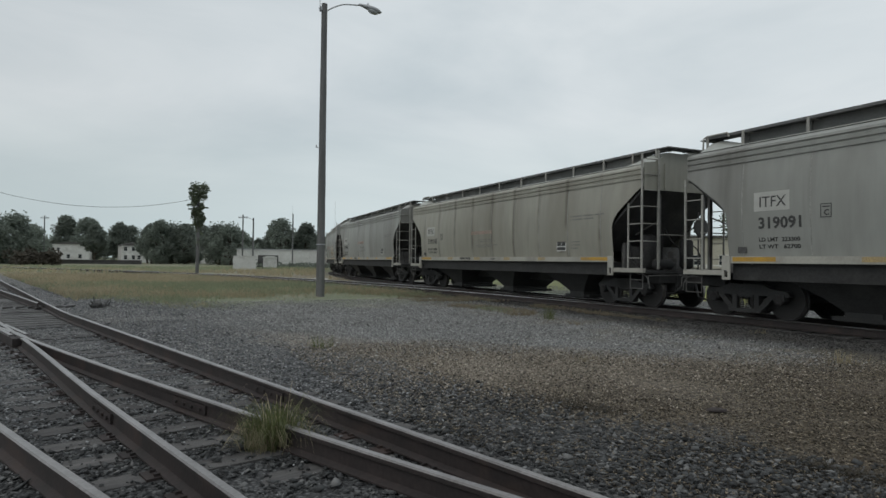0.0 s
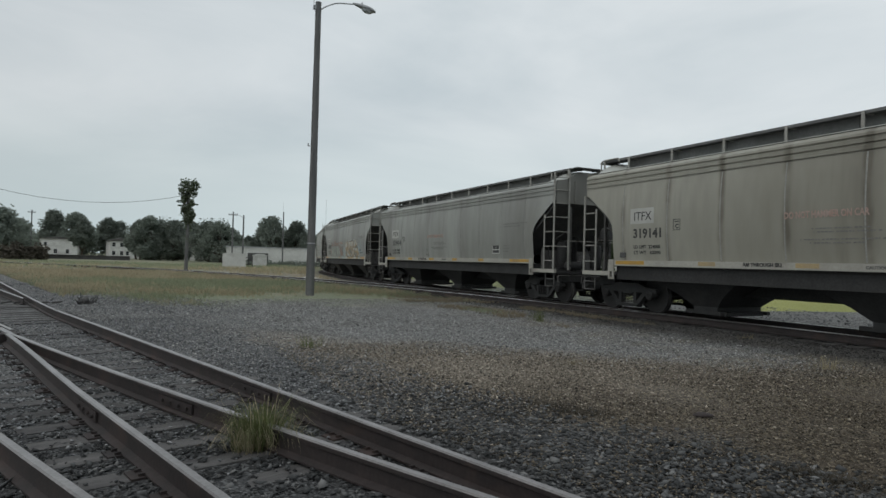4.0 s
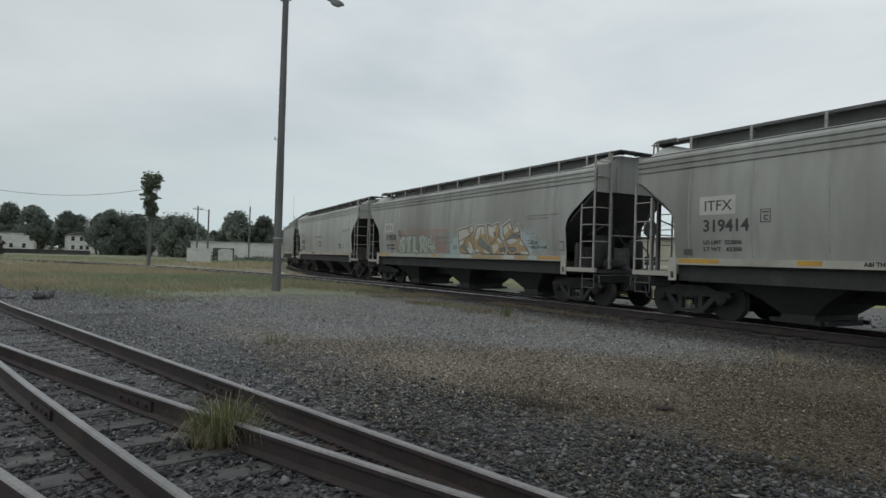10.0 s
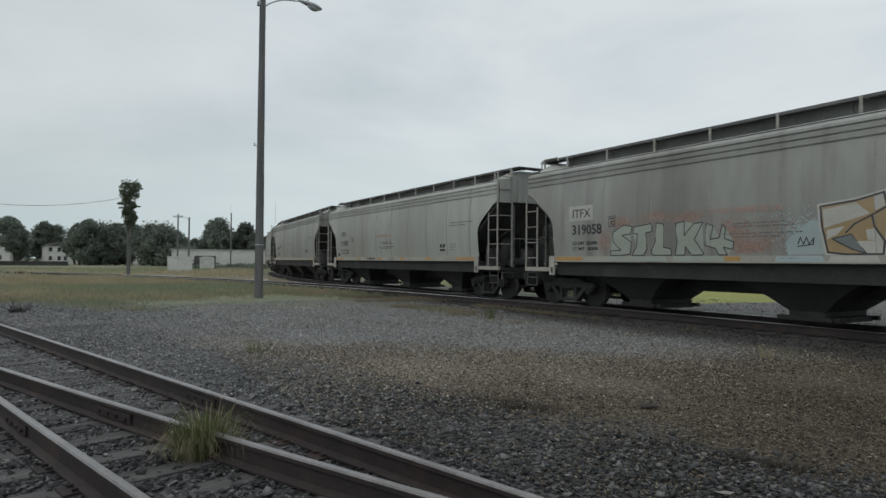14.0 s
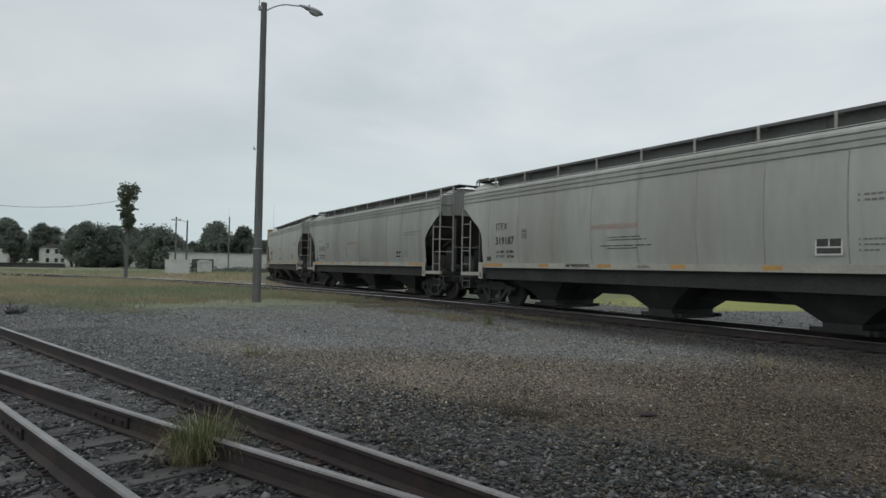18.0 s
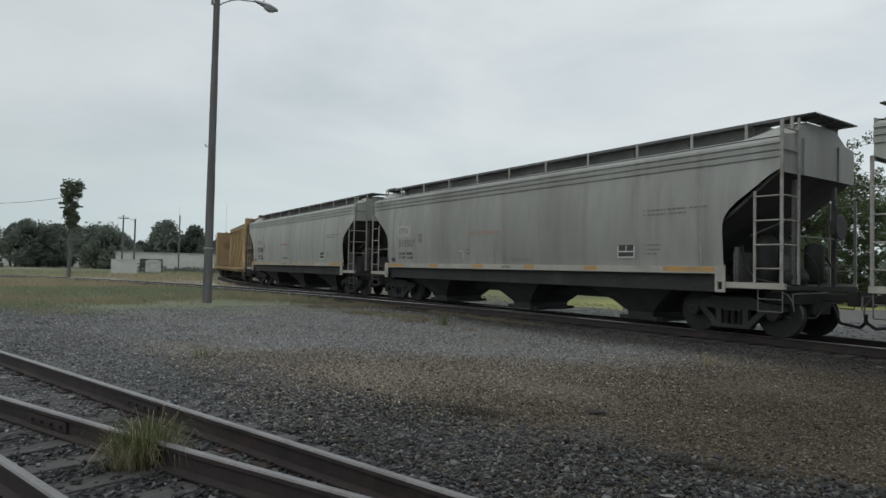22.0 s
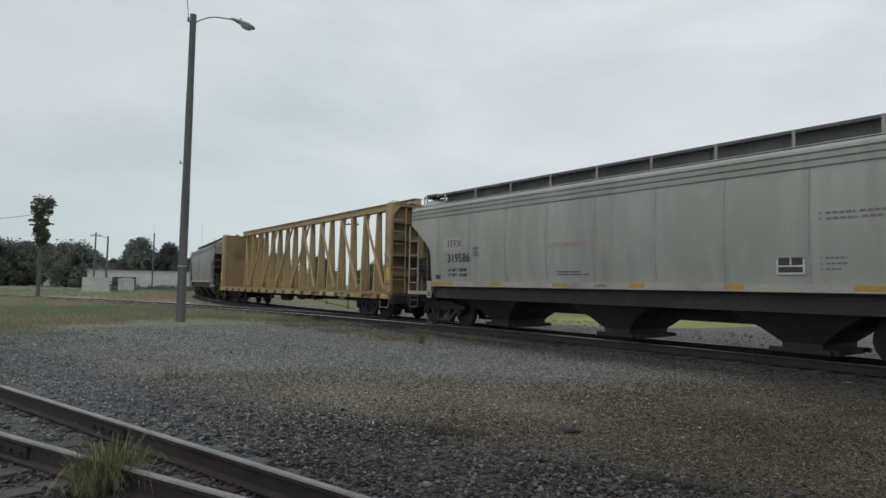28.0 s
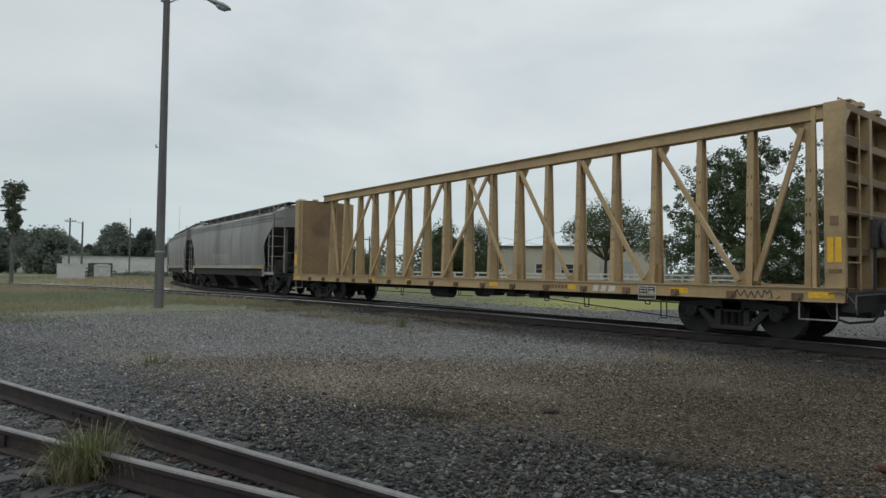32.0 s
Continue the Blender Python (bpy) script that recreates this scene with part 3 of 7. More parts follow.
# ---- rails and ties ----
RAIL_SHAPE = [(-0.07, -0.172), (0.07, -0.172), (0.07, -0.158), (0.014, -0.140), (0.010, -0.048), (0.034, -0.036), (0.034, -0.010), (0.023, 0.0), (-0.023, 0.0), (-0.034, -0.010), (-0.034, -0.036), (-0.010, -0.048), (-0.014, -0.140), (-0.07, -0.158)]


def rail_mesh(name, line, side, s0, s1, step, head):
    n = max(2, int(abs(s1 - s0) / step) + 1)
    k = len(RAIL_SHAPE)
    verts, faces = [], []
    for i in range(n):
        p, a = line(s0 + (s1 - s0) * i / (n - 1))
        u = Vector((-math.sin(a), math.cos(a), 0))
        for off, z in RAIL_SHAPE:
            verts.append(p + u * (side * 0.7535 + off) + Vector((0, 0, z)))
    for i in range(n - 1):
        for j in range(k):
            faces.append((i * k + j, i * k + (j + 1) % k, (i + 1) * k + (j + 1) % k, (i + 1) * k + j))
    faces.append(tuple(range(k))[::-1])
    faces.append(tuple((n - 1) * k + j for j in range(k)))
    me = soup(name, verts, faces, M_RAIL)
    me.materials.append(head)
    for i in range(n - 1):
        for j in (7, 8):
            me.polygons[i * k + j].material_index = 1
    return me


def tie_mesh(length):
    bm = B()
    box(bm, -0.115, 0.115, -length / 2, length / 2, -0.16, 0.0)
    bmesh.ops.subdivide_edges(bm, edges=[e for e in bm.edges if e.calc_length() > 1], cuts=4)
    for v in bm.verts:
        v.co += 0.006 * noise.noise_vector(v.co * 3.0)
    return mesh_of("tie", bm, M_TIE)


TIE, LONG_TIE = tie_mesh(2.6), tie_mesh(3.7)


def plate_mesh():
    bm = B()
    box(bm, -0.09, 0.09, -0.16, 0.16, 0.0, 0.016)
    for sx in (-0.05, 0.05):
        for sy in (-0.085, 0.085):
            box(bm, sx - 0.012, sx + 0.012, sy - 0.02, sy + 0.02, 0.012, 0.034)
    return mesh_of("tie_plate", bm, M_RAIL)


PLATE = plate_mesh()


TIES = {}


def make_track(name, line, spans, ties, head, label, gap=0.53, plates=(0, 0), long_at=None):
    track = tagged(new(name), label, "railway track", kind="structure")
    for side, s0, s1 in spans:
        ob = shared("rail", rail_mesh("rail", line, side, s0, s1, 1.2, head), track)
    rng = random.Random(len(name))
    s = ties[0]
    laid = TIES.setdefault(name, [])
    while s < ties[1]:
        p, a = line(s)
        mesh = LONG_TIE if long_at and long_at[0] < s < long_at[1] else TIE
        m = Matrix.Translation((p.x, p.y, p.z - 0.186 + rng.uniform(-0.012, 0.006))) @ Matrix.Rotation(a + rng.uniform(-0.03, 0.03), 4, "Z")
        shared("tie", mesh, track, m)
        laid.append(s)
        if plates[0] < s < plates[1]:
            for side in (-1, 1):
                q = p + Vector((-math.sin(a), math.cos(a), 0)) * side * 0.7535
                shared("tie_plate", PLATE, track, Matrix.Translation((q.x, q.y, p.z - 0.186)) @ Matrix.Rotation(a, 4, "Z"))
        s += gap * rng.uniform(0.9, 1.1)
    return track


make_track("track_main", main_line, ((-1, -190, 40), (1, -190, 40)), (-75, 12), M_BRIGHT, "main yard track with bright worn rails on sooty ballast")
make_track("track_branch", branch_line, ((-1, -120, -6), (1, -120, -6)), (-75, -26), M_BRIGHT, "branch track curving away from the main yard track")
NEAR = make_track("track_near", near_line, ((1, -16.7, 9), (1, -75, -20.8)), (-40, 4), M_HEAD, "rusty yard track with weathered ties in dark ballast", plates=(-14, 1), long_at=None)
for s0, s1 in ((-12.3, 9), (-75, -12.8)):
    shared("rail", rail_mesh("rail", near_inner, -1, s0, s1, 1.2, M_HEAD), NEAR)
make_track("track_crossing", cross_line, ((1, -12.8, 9), (1, -75, -13.4), (-1, -75, 9)), (-34, -14), M_HEAD, "rusty yard track joining at a frog")
make_track("track_turnout", turn_line, ((1, -46, -16.5), (-1, -46, -26)), (-44, -30), M_HEAD, "rusty turnout track leaving beyond the frog")


def frog_and_guards():
    frog = tagged(new("switch_frog"), "worn steel frog where the yard rails cross", "rail frog")
    p, a = near_inner(-13.2)
    c = p + Vector((math.sin(a), -math.cos(a), 0)) * 0.7535
    m = Matrix.Translation(c) @ Matrix.Rotation(a + 0.047, 4, "Z")
    bm = B()
    prism(bm, [(-1.3, -0.17), (0.7, -0.17), (0.7, -0.03), (-1.3, -0.03)], -0.15, 0.15, m)
    part("frog_base", bm, M_RAIL, frog, bevel=0.004)
    bm = B()
    for s in (-1, 1):
        box(bm, -1.6, 0.35, s * 0.105 - 0.030, s * 0.105 + 0.030, -0.04, 0.002, m)
        part("wing_rail", bm, M_HEAD, frog, bevel=0.004)
        bm = B()
    prism(bm, [(-0.1, -0.04), (0.8, -0.04), (0.8, 0.001), (-0.1, 0.001)], -0.045, 0.045, m)
    part("frog_point", bm, M_HEAD, frog, bevel=0.004)


frog_and_guards()


# ---- covered hopper cars ----
M_BOLSTER = mat("grimy_web_plate", (0.135, 0.132, 0.127), (0.088, 0.086, 0.083), 0.75, 1.6, 14, 0.06, dirt=(0.04, 0.036, 0.032), dirt_at=(0.5, 0.78))


def side_y(z):
    """Half the body's width at a height over the rail."""
    return 1.575 - 0.08 * ((z - 2.55) / 1.1) ** 2


ARCH = [(7.03, 1.42), (7.03, 2.25), (7.07, 2.44), (7.17, 2.60), (7.35, 2.77), (7.58, 2.93), (7.76, 3.06), (7.94, 3.20), (8.11, 3.31), (8.27, 3.38)]


def arch_z(x):
    x = abs(x)
    if x <= 7.03:
        return 1.42
    for (xa, za), (xb, zb) in zip(ARCH[1:], ARCH[2:]):
        if x <= xb:
            return za + (zb - za) * (x - xa) / (xb - xa)
    return 3.38


def hopper_body(car):
    xs = [-8.27, -8.11, -7.94, -7.76, -7.58, -7.35, -7.17, -7.07, -7.035, -7.03]
    xs = xs + [-7.03 + 14.06 * i / 22 for i in range(1, 22)] + [-x for x in xs[::-1]]
    bm = B()
    rows = {}
    for s in (-1, 1):
        grid = []
        for x in xs:
            zb = arch_z(x) if abs(x) > 7.03 else 1.42
            col = []
            for i in range(17):
                z = zb + (3.60 - zb) * i / 16
                col.append(bm.verts.new((x, s * side_y(z), z)))
            # three pressed grooves under the eave, then the curved roof edge
            z = 3.60
            for dz, dy in ((0.0, 0.03), (0.085, 0.03), (0.10, 0.0), (0.125, 0.0), (0.14, 0.032), (0.215, 0.032), (0.23, 0.002), (0.255, 0.002), (0.27, 0.034), (0.325, 0.022), (0.385, -0.05), (0.44, -0.20), (0.475, -0.42), (0.495, -0.75), (0.50, -1.10)):
                col.append(bm.verts.new((x, s * (side_y(3.6) + dy), z + dz)))
            col.append(bm.verts.new((x, s * 0.02, 4.105)))
            grid.append(col)
        rows[s] = grid
        for a, b in zip(grid, grid[1:]):
            for i in range(len(a) - 1):
                bm.faces.new((a[i], b[i], b[i + 1], a[i + 1]))
    body = part("body", bm, M_BODY, car, smooth=False)
    # weld seams
    for s in (-1, 1):
        bm = B()
        zs = (1.46, 1.8, 2.15, 2.5, 2.85, 3.2, 3.56)
        grid = [[bm.verts.new((dx, s * (side_y(z) + up), z)) for dx, up in ((-0.018, 0.0005), (0, 0.012), (0.018, 0.0005))] for z in zs]
        for p, q in zip(grid, grid[1:]):
            for k in (0, 1):
                bm.faces.new((p[k], p[k + 1], q[k + 1], q[k]))
        me = mesh_of("weld_seam", bm, M_SEAM)
        for i in range(9):
            shared("weld_seam", me, body, Matrix.Translation((-6.62 + 1.63 * i + (0.1 if i > 4 else 0), 0, 0)))
    for e in (-1, 1):
        bm = B()
        prism(bm, [(e * 8.25, 3.30), (e * 8.275, 3.30), (e * 8.275, 4.05), (e * 8.25, 4.05)], -1.50, 1.50)
        prism(bm, [(-1.40, 4.05), (1.40, 4.05), (1.10, 4.10), (0.86, 4.24), (0.64, 4.38), (-0.64, 4.38), (-0.86, 4.24), (-1.10, 4.10)], -0.012, 0.012, Matrix.Translation((e * 8.2625, 0, 0)) @ Matrix.Rotation(radians(90), 4, "Z"))
        for x0 in (-0.75, 0.75):
            box(bm, e * 8.27 - 0.02, e * 8.27 + 0.04, x0 - 0.03, x0 + 0.03, 3.32, 4.04)
        part("end_sheet", bm, M_BODY, car)
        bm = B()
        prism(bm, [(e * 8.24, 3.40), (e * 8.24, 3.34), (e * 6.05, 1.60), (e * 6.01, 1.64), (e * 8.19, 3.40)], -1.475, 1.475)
        part("slope_sheet", bm, M_SLOPE, car, "grimy end slope sheet, darkened for the shade below the roof end")
        for yy in (-0.85, 0.85):
            bm = B()
            prism(bm, [(e * 8.12, 3.2), (e * 8.19, 3.2), (e * 8.19, 1.1), (e * 8.12, 1.1)], yy - 0.05, yy + 0.05)
            rod(bm, (e * 8.15, yy, 2.45), (e * 7.25, yy, 2.10), 0.022, n=6)
            part("end_strut", bm, M_BOLSTER, car)


M_SEAM = mat("dark_weld_seam", (0.315, 0.315, 0.295), (0.255, 0.255, 0.238), 0.7, 3, 30, 0.0)


def hopper_roof(car):
    bm = B()
    low = [(1.36, 4.040), (1.16, 4.100), (0.95, 4.150), (0.74, 4.185)]
    high = [(1.36, 4.040), (1.22, 4.160), (1.00, 4.290), (0.74, 4.380)]
    tip = [(1.36, 4.040), (1.10, 4.10), (0.86, 4.24), (0.64, 4.38)]
    ends = []
    for x, ring in ((-8.26, tip), (-7.90, high), (-7.15, low), (7.15, low), (7.90, high), (8.26, tip)):
        ends.append([bm.verts.new((x, yy, zz)) for yy, zz in ring + [(-yy, zz) for yy, zz in ring[::-1]]])
    for p, q in zip(ends, ends[1:]):
        for k in range(len(p) - 1):
            bm.faces.new((p[k], p[k + 1], q[k + 1], q[k]))
    for p in (ends[0][::-1], ends[-1]):
        bm.faces.new(p)
    part("roof_crown", bm, M_BODY, car)
    bm = B()
    prism(bm, [(-7.42, 4.15), (7.42, 4.15), (7.42, 4.46), (-7.42, 4.46)], -0.62, 0.62)
    for i in range(10):
        x = -7.2 + 14.4 * i / 9
        box(bm, x - 0.025, x + 0.025, -0.64, 0.64, 4.16, 4.462)
    part("roof_hatch", bm, M_HATCH, car, "long grey trough hatch")
    for s in (-1, 1):
        bm = B()
        box(bm, -8.22, 8.2, s * 0.66 - 0.27, s * 0.66 + 0.27, 4.465, 4.49)
        box(bm, -8.22, 8.2, s * 0.925 - 0.012, s * 0.925 + 0.012, 4.43, 4.495)
        part("running_board", bm, M_RUN, car, "galvanised roof walkway")
        for i in range(12):
            x = (-8.15, -7.10, -5.46, -3.80, -2.16, -0.52, 1.12, 2.75, 4.37, 5.90, 7.20, 8.15)[i]
            bm = B()
            box(bm, x - 0.032, x + 0.032, s * 0.95 - 0.012, s * 0.95 + 0.012, 4.10, 4.475)
            if x > -8:
                box(bm, x - 0.03, x + 0.03, min(s * 0.4, s * 0.95), max(s * 0.4, s * 0.95), 4.44, 4.465)
            part("board_bracket", bm, M_LADDER, car)
    for e in (-1, 1):
        bm = B()
        if e > 0:
            box(bm, 8.14, 8.58, -0.93, 0.93, 4.465, 4.49)
            for yy in (-0.6, 0.0, 0.6):
                box(bm, 8.2, 8.54, yy - 0.02, yy + 0.02, 4.43, 4.465)
        else:
            box(bm, -8.40, -8.10, -0.93, 0.93, 4.425, 4.45)
        part("end_walkway", bm, M_RUN, car)
    # hand loops over the leading corners of the roof
    for s in (-1, 1):
        bm = B()
        loop = [(-8.24, s * 1.02, 4.08), (-8.24, s * 0.99, 4.46), (-8.14, s * 0.97, 4.505), (-7.55, s * 0.95, 4.505), (-7.50, s * 0.95, 4.40)]
        for a, b in zip(loop, loop[1:]):
            rod(bm, a, b, 0.022, n=6)
        part("roof_hand_loop", bm, M_LADDER, car)


def hopper_sill_and_ends(car):
    for s in (-1, 1):
        bm = B()
        box(bm, -7.03, 7.03, s * 1.55 - 0.045, s * 1.55 + 0.045, 1.30, 1.44)
        box(bm, -7.03, 7.03, s * 1.51 - 0.09, s * 1.51 + 0.09, 1.285, 1.30)
        sill = part("side_sill", bm, M_SILL, car, "off-white side sill")
        for x, w in ((-6.30, 1.1), (-3.70, 0.5), (-1.20, 0.5), (1.17, 0.42), (3.47, 0.42), (6.25, 1.25)):
            bm = B()
            box(bm, x - w / 2, x + w / 2, s * 1.5965 - 0.003, s * 1.5965 + 0.003, 1.325, 1.425)
            part("reflector", bm, M_YEL if w > 0.6 else M_YELF, sill, "yellow reflective strip" if w > 0.6 else "faded yellow reflective strip")
        for e in (-1, 1):
            bm = B()
            x = e * 7.02
            for z0, z1, xa, xb in ((0.90, 0.96, -0.11, 0.11), (0.96, 1.12, -0.11, -0.05), (0.96, 1.12, 0.05, 0.11), (1.12, 1.46, -0.11, 0.11)):
                box(bm, x + xa, x + xb, s * 1.60 - 0.02, s * 1.60 + 0.02, z0, z1)
            part("jacking_pad", bm, M_SILL, car, "off-white jacking bracket with a slot")
            bm = B()
            xa, xb = sorted((e * 7.1, e * 8.33))
            box(bm, xa, xb, s * 1.54 - 0.045, s * 1.54 + 0.045, 1.00, 1.12)
            part("end_sill", bm, M_SILL, car)
            # side ladder: a tall and a short stile with rungs
            bm = B()
            box(bm, e * 8.27 - 0.03, e * 8.27 + 0.03, s * 1.58 - 0.015, s * 1.58 + 0.015, 1.1, (4.30 if e > 0 else 3.38) if s < 0 else 2.95)
            part("ladder_stile", bm, M_LADDER, car)
            bm = B()
            box(bm, e * 7.74 - 0.025, e * 7.74 + 0.025, s * 1.58 - 0.015, s * 1.58 + 0.015, 1.1, 2.95)
            part("ladder_stile", bm, M_LADDER, car)
            for z in (1.40, 1.87, 2.35, 2.83):
                bm = B()
                rod(bm, (e * 7.74, s * 1.60, z), (e * 8.27, s * 1.60, z), 0.016, n=6)
                part("rung", bm, M_LADDER, car)
            # end ladder on the face of the end sheet
            if s < 0 and e > 0:
                bm = B()
                box(bm, e * 8.32 - 0.015, e * 8.32 + 0.015, s * 1.02 - 0.03, s * 1.02 + 0.03, 1.1, 4.40)
                part("ladder_stile", bm, M_LADDER, car)
                for z in (1.87, 2.35, 2.83, 3.28, 3.72, 4.14):
                    bm = B()
                    rod(bm, (e * 8.31, s * 1.02, z), (e * 8.31, s * 1.57, z), 0.016, n=6)
                    part("rung", bm, M_LADDER, car)
            bm = B()
            for xx in (7.79, 8.27):
                rod(bm, (e * xx, s * 1.54, 1.02), (e * xx, s * 1.54, 0.56), 0.014, n=6)
            for z in (0.56, 0.80):
                rod(bm, (e * 7.79, s * 1.54, z), (e * 8.27, s * 1.54, z), 0.014, n=6)
            part("stirrup_step", bm, M_BOLSTER, car)
    for e in (-1, 1):
        bm = B()
        xa, xb = sorted((e * 7.0, e * 8.35))
        box(bm, xa, xb, -1.5, 1.5, 0.98, 1.06)
        box(bm, xa, xb, -0.32, 0.32, 0.62, 1.0)
        part("end_platform", bm, M_UNDER, car)
        bm = B()
        rod(bm, (e * 8.3, -1.02, 2.06), (e * 8.3, 1.0, 2.06), 0.016, n=6)
        part("grab_rail", bm, M_LADDER, car)
        coupler(car, e, 8.35, HALF, 0.84)
    # brake gear on the rear platform
    up = Matrix.Rotation(radians(90), 4, "X")
    for x, y, r, h in ((7.42, -0.55, 0.22, 0.50), (7.95, 0.42, 0.19, 0.44)):
        bm = B()
        lathe(bm, [(-h, r * 0.6), (-h + 0.08, r), (h - 0.08, r), (h, r * 0.6)], 16, Matrix.Translation((x, y, 1.10 + h)) @ up)
        part("air_reservoir", bm, M_UNDER, car, "grimy upright air reservoir, darkened for shade", smooth=True)
    bm = B()
    box(bm, 7.80, 7.98, -0.28, 0.02, 1.06, 1.42)
    lathe(bm, [(-0.10, 0.09), (0.10, 0.09)], 10, Matrix.Translation((7.90, -0.13, 1.52)) @ up)
    part("brake_valve", bm, M_BOLSTER, car, bevel=0.015)
    bm = B()
    pipe = [(7.15, -1.0, 1.9), (7.22, -1.02, 1.6), (7.32, -1.03, 1.35), (7.5, -1.03, 1.18), (7.85, -1.0, 1.12)]
    for a, b in zip(pipe, pipe[1:]):
        rod(bm, a, b, 0.02, n=6)
    part("brake_pipe", bm, M_UNDER, car)
    bm = B()
    lathe(bm, [(-0.36, 0.10), (-0.30, 0.15), (0.22, 0.15), (0.30, 0.08), (0.46, 0.03)], 14, Matrix.Translation((8.05, -0.55, 1.24)))
    part("brake_cylinder", bm, M_UNDER, car, smooth=True)
    bm = B()
    box(bm, 7.30, 7.34, -0.10, 0.10, 1.05, 2.25)
    box(bm, 7.34, 7.44, -0.02, 0.02, 1.05, 2.25)
    part("centre_strut", bm, M_UNDER, car)
    for y in (0.12, 0.80):
        bm = B()
        line = [(8.18, y, 1.06), (8.16, y, 1.42), (8.02, y - 0.05, 1.70), (7.74, y - 0.08, 1.92), (7.5, y - 0.1, 2.3)]
        for a, b in zip(line, line[1:]):
            rod(bm, a, b, 0.018, n=6)
        part("air_pipe", bm, M_UNDER, car)
    bm = B()
    rod(bm, (8.36, 0.45, 1.15), (8.10, 0.30, 0.80), 0.014, n=5)
    rod(bm, (8.10, 0.30, 0.80), (7.55, 0.20, 0.62), 0.014, n=5)
    part("brake_chain", bm, M_UNDER, car)
    bm = B()
    rod(bm, (8.36, 0.45, 1.1), (8.36, 0.45, 2.75), 0.022, n=6)
    box(bm, 8.30, 8.40, 0.33, 0.57, 2.15, 2.45)
    lathe(bm, [(-0.02, 0.25), (0.0, 0.28), (0.02, 0.25)], 18, Matrix.Translation((8.46, 0.45, 2.30)) @ Matrix.Rotation(radians(90), 4, "Z"))
    part("hand_brake", bm, M_SLOPE, car)
    for e in (-1, 1):
        bm = B()
        top = 1.75 if e > 0 else 1.34
        box(bm, e * 7.12 - 0.02, e * 7.12 + 0.02, -1.25, 1.25, 1.05, top)
        for yy in (-1.2, 0.0, 1.2):
            box(bm, e * 7.16 - 0.04, e * 7.16 + 0.04, yy - 0.04, yy + 0.04, 1.05, top + 0.1)
        part("bolster_web", bm, M_BOLSTER, car, "grimy grey web plate")


def coupler(car, e, x0, x1, z):
    bm = B()
    xa, xb = sorted((e * (x0 - 0.3), e * (x1 - 0.16)))
    box(bm, xa, xb, -0.09, 0.09, z - 0.08, z + 0.08)
    xa, xb = sorted((e * (x1 - 0.22), e * x1))
    box(bm, xa, xb, -0.14, 0.12, z - 0.15, z + 0.15)
    part("coupler", bm, M_WHEEL, car, "rust-dark knuckle coupler", bevel=0.02)
    bm = B()
    xa, xb = sorted((e * (x0 - 0.75), e * (x0 - 0.04)))
    box(bm, xa, xb, -0.95, 0.95, z - 0.14, z + 0.12)
    box(bm, xa, xb, -0.36, 0.36, z - 0.36, z - 0.14)
    part("draft_box", bm, M_UNDER, car, bevel=0.02)
    bm = B()
    sag = [(x0 - 0.6, -0.9, -0.14), (x0 - 0.5, -0.92, -0.34), (x0 - 0.25, -0.8, -0.44), (x0 + 0.05, -0.5, -0.40), (x0 + 0.12, -0.3, -0.2)]
    for (xp, yp, zp), (xq, yq, zq) in zip(sag, sag[1:]):
        rod(bm, (e * xp, yp, z + zp), (e * xq, yq, z + zq), 0.022, n=5)
    part("brake_hose", bm, M_WIRE, car)
    bm = B()
    pts = [(e * (x0 - 0.05), 0.38, z - 0.05), (e * (x0 + 0.06), 0.34, z - 0.32), (e * (x0 + 0.16), 0.30, z - 0.52), (e * (x1 - 0.14), 0.22, z - 0.58), (e * (x1 - 0.02), 0.16, z - 0.48), (e * (x1 + 0.02), 0.14, z - 0.30)]
    for a, b in zip(pts, pts[1:]):
        rod(bm, a, b, 0.032, n=6)
    part("air_hose", bm, M_WIRE, car)
    bm = B()
    rod(bm, (e * (x0 + 0.1), -0.15, z + 0.1), (e * (x0 + 0.1), -1.5, z + 0.08), 0.014, n=6)
    rod(bm, (e * (x0 + 0.1), -1.5, z + 0.08), (e * (x0 + 0.1), -1.52, z - 0.14), 0.014, n=6)
    part("uncoupling_lever", bm, M_BOLSTER, car)
    bm = B()
    arc = [(x0 - 0.35, 0.1), (x0 - 0.18, 0.13), (x0 - 0.02, 0.06), (x0 + 0.08, -0.08), (x0 + 0.10, -0.26)]
    for (xa, za), (xb, zb) in zip(arc, arc[1:]):
        rod(bm, (e * xa, -1.46, z + za), (e * xb, -1.46, z + zb), 0.012, n=5)
    part("hand_iron", bm, M_BOLSTER, car)


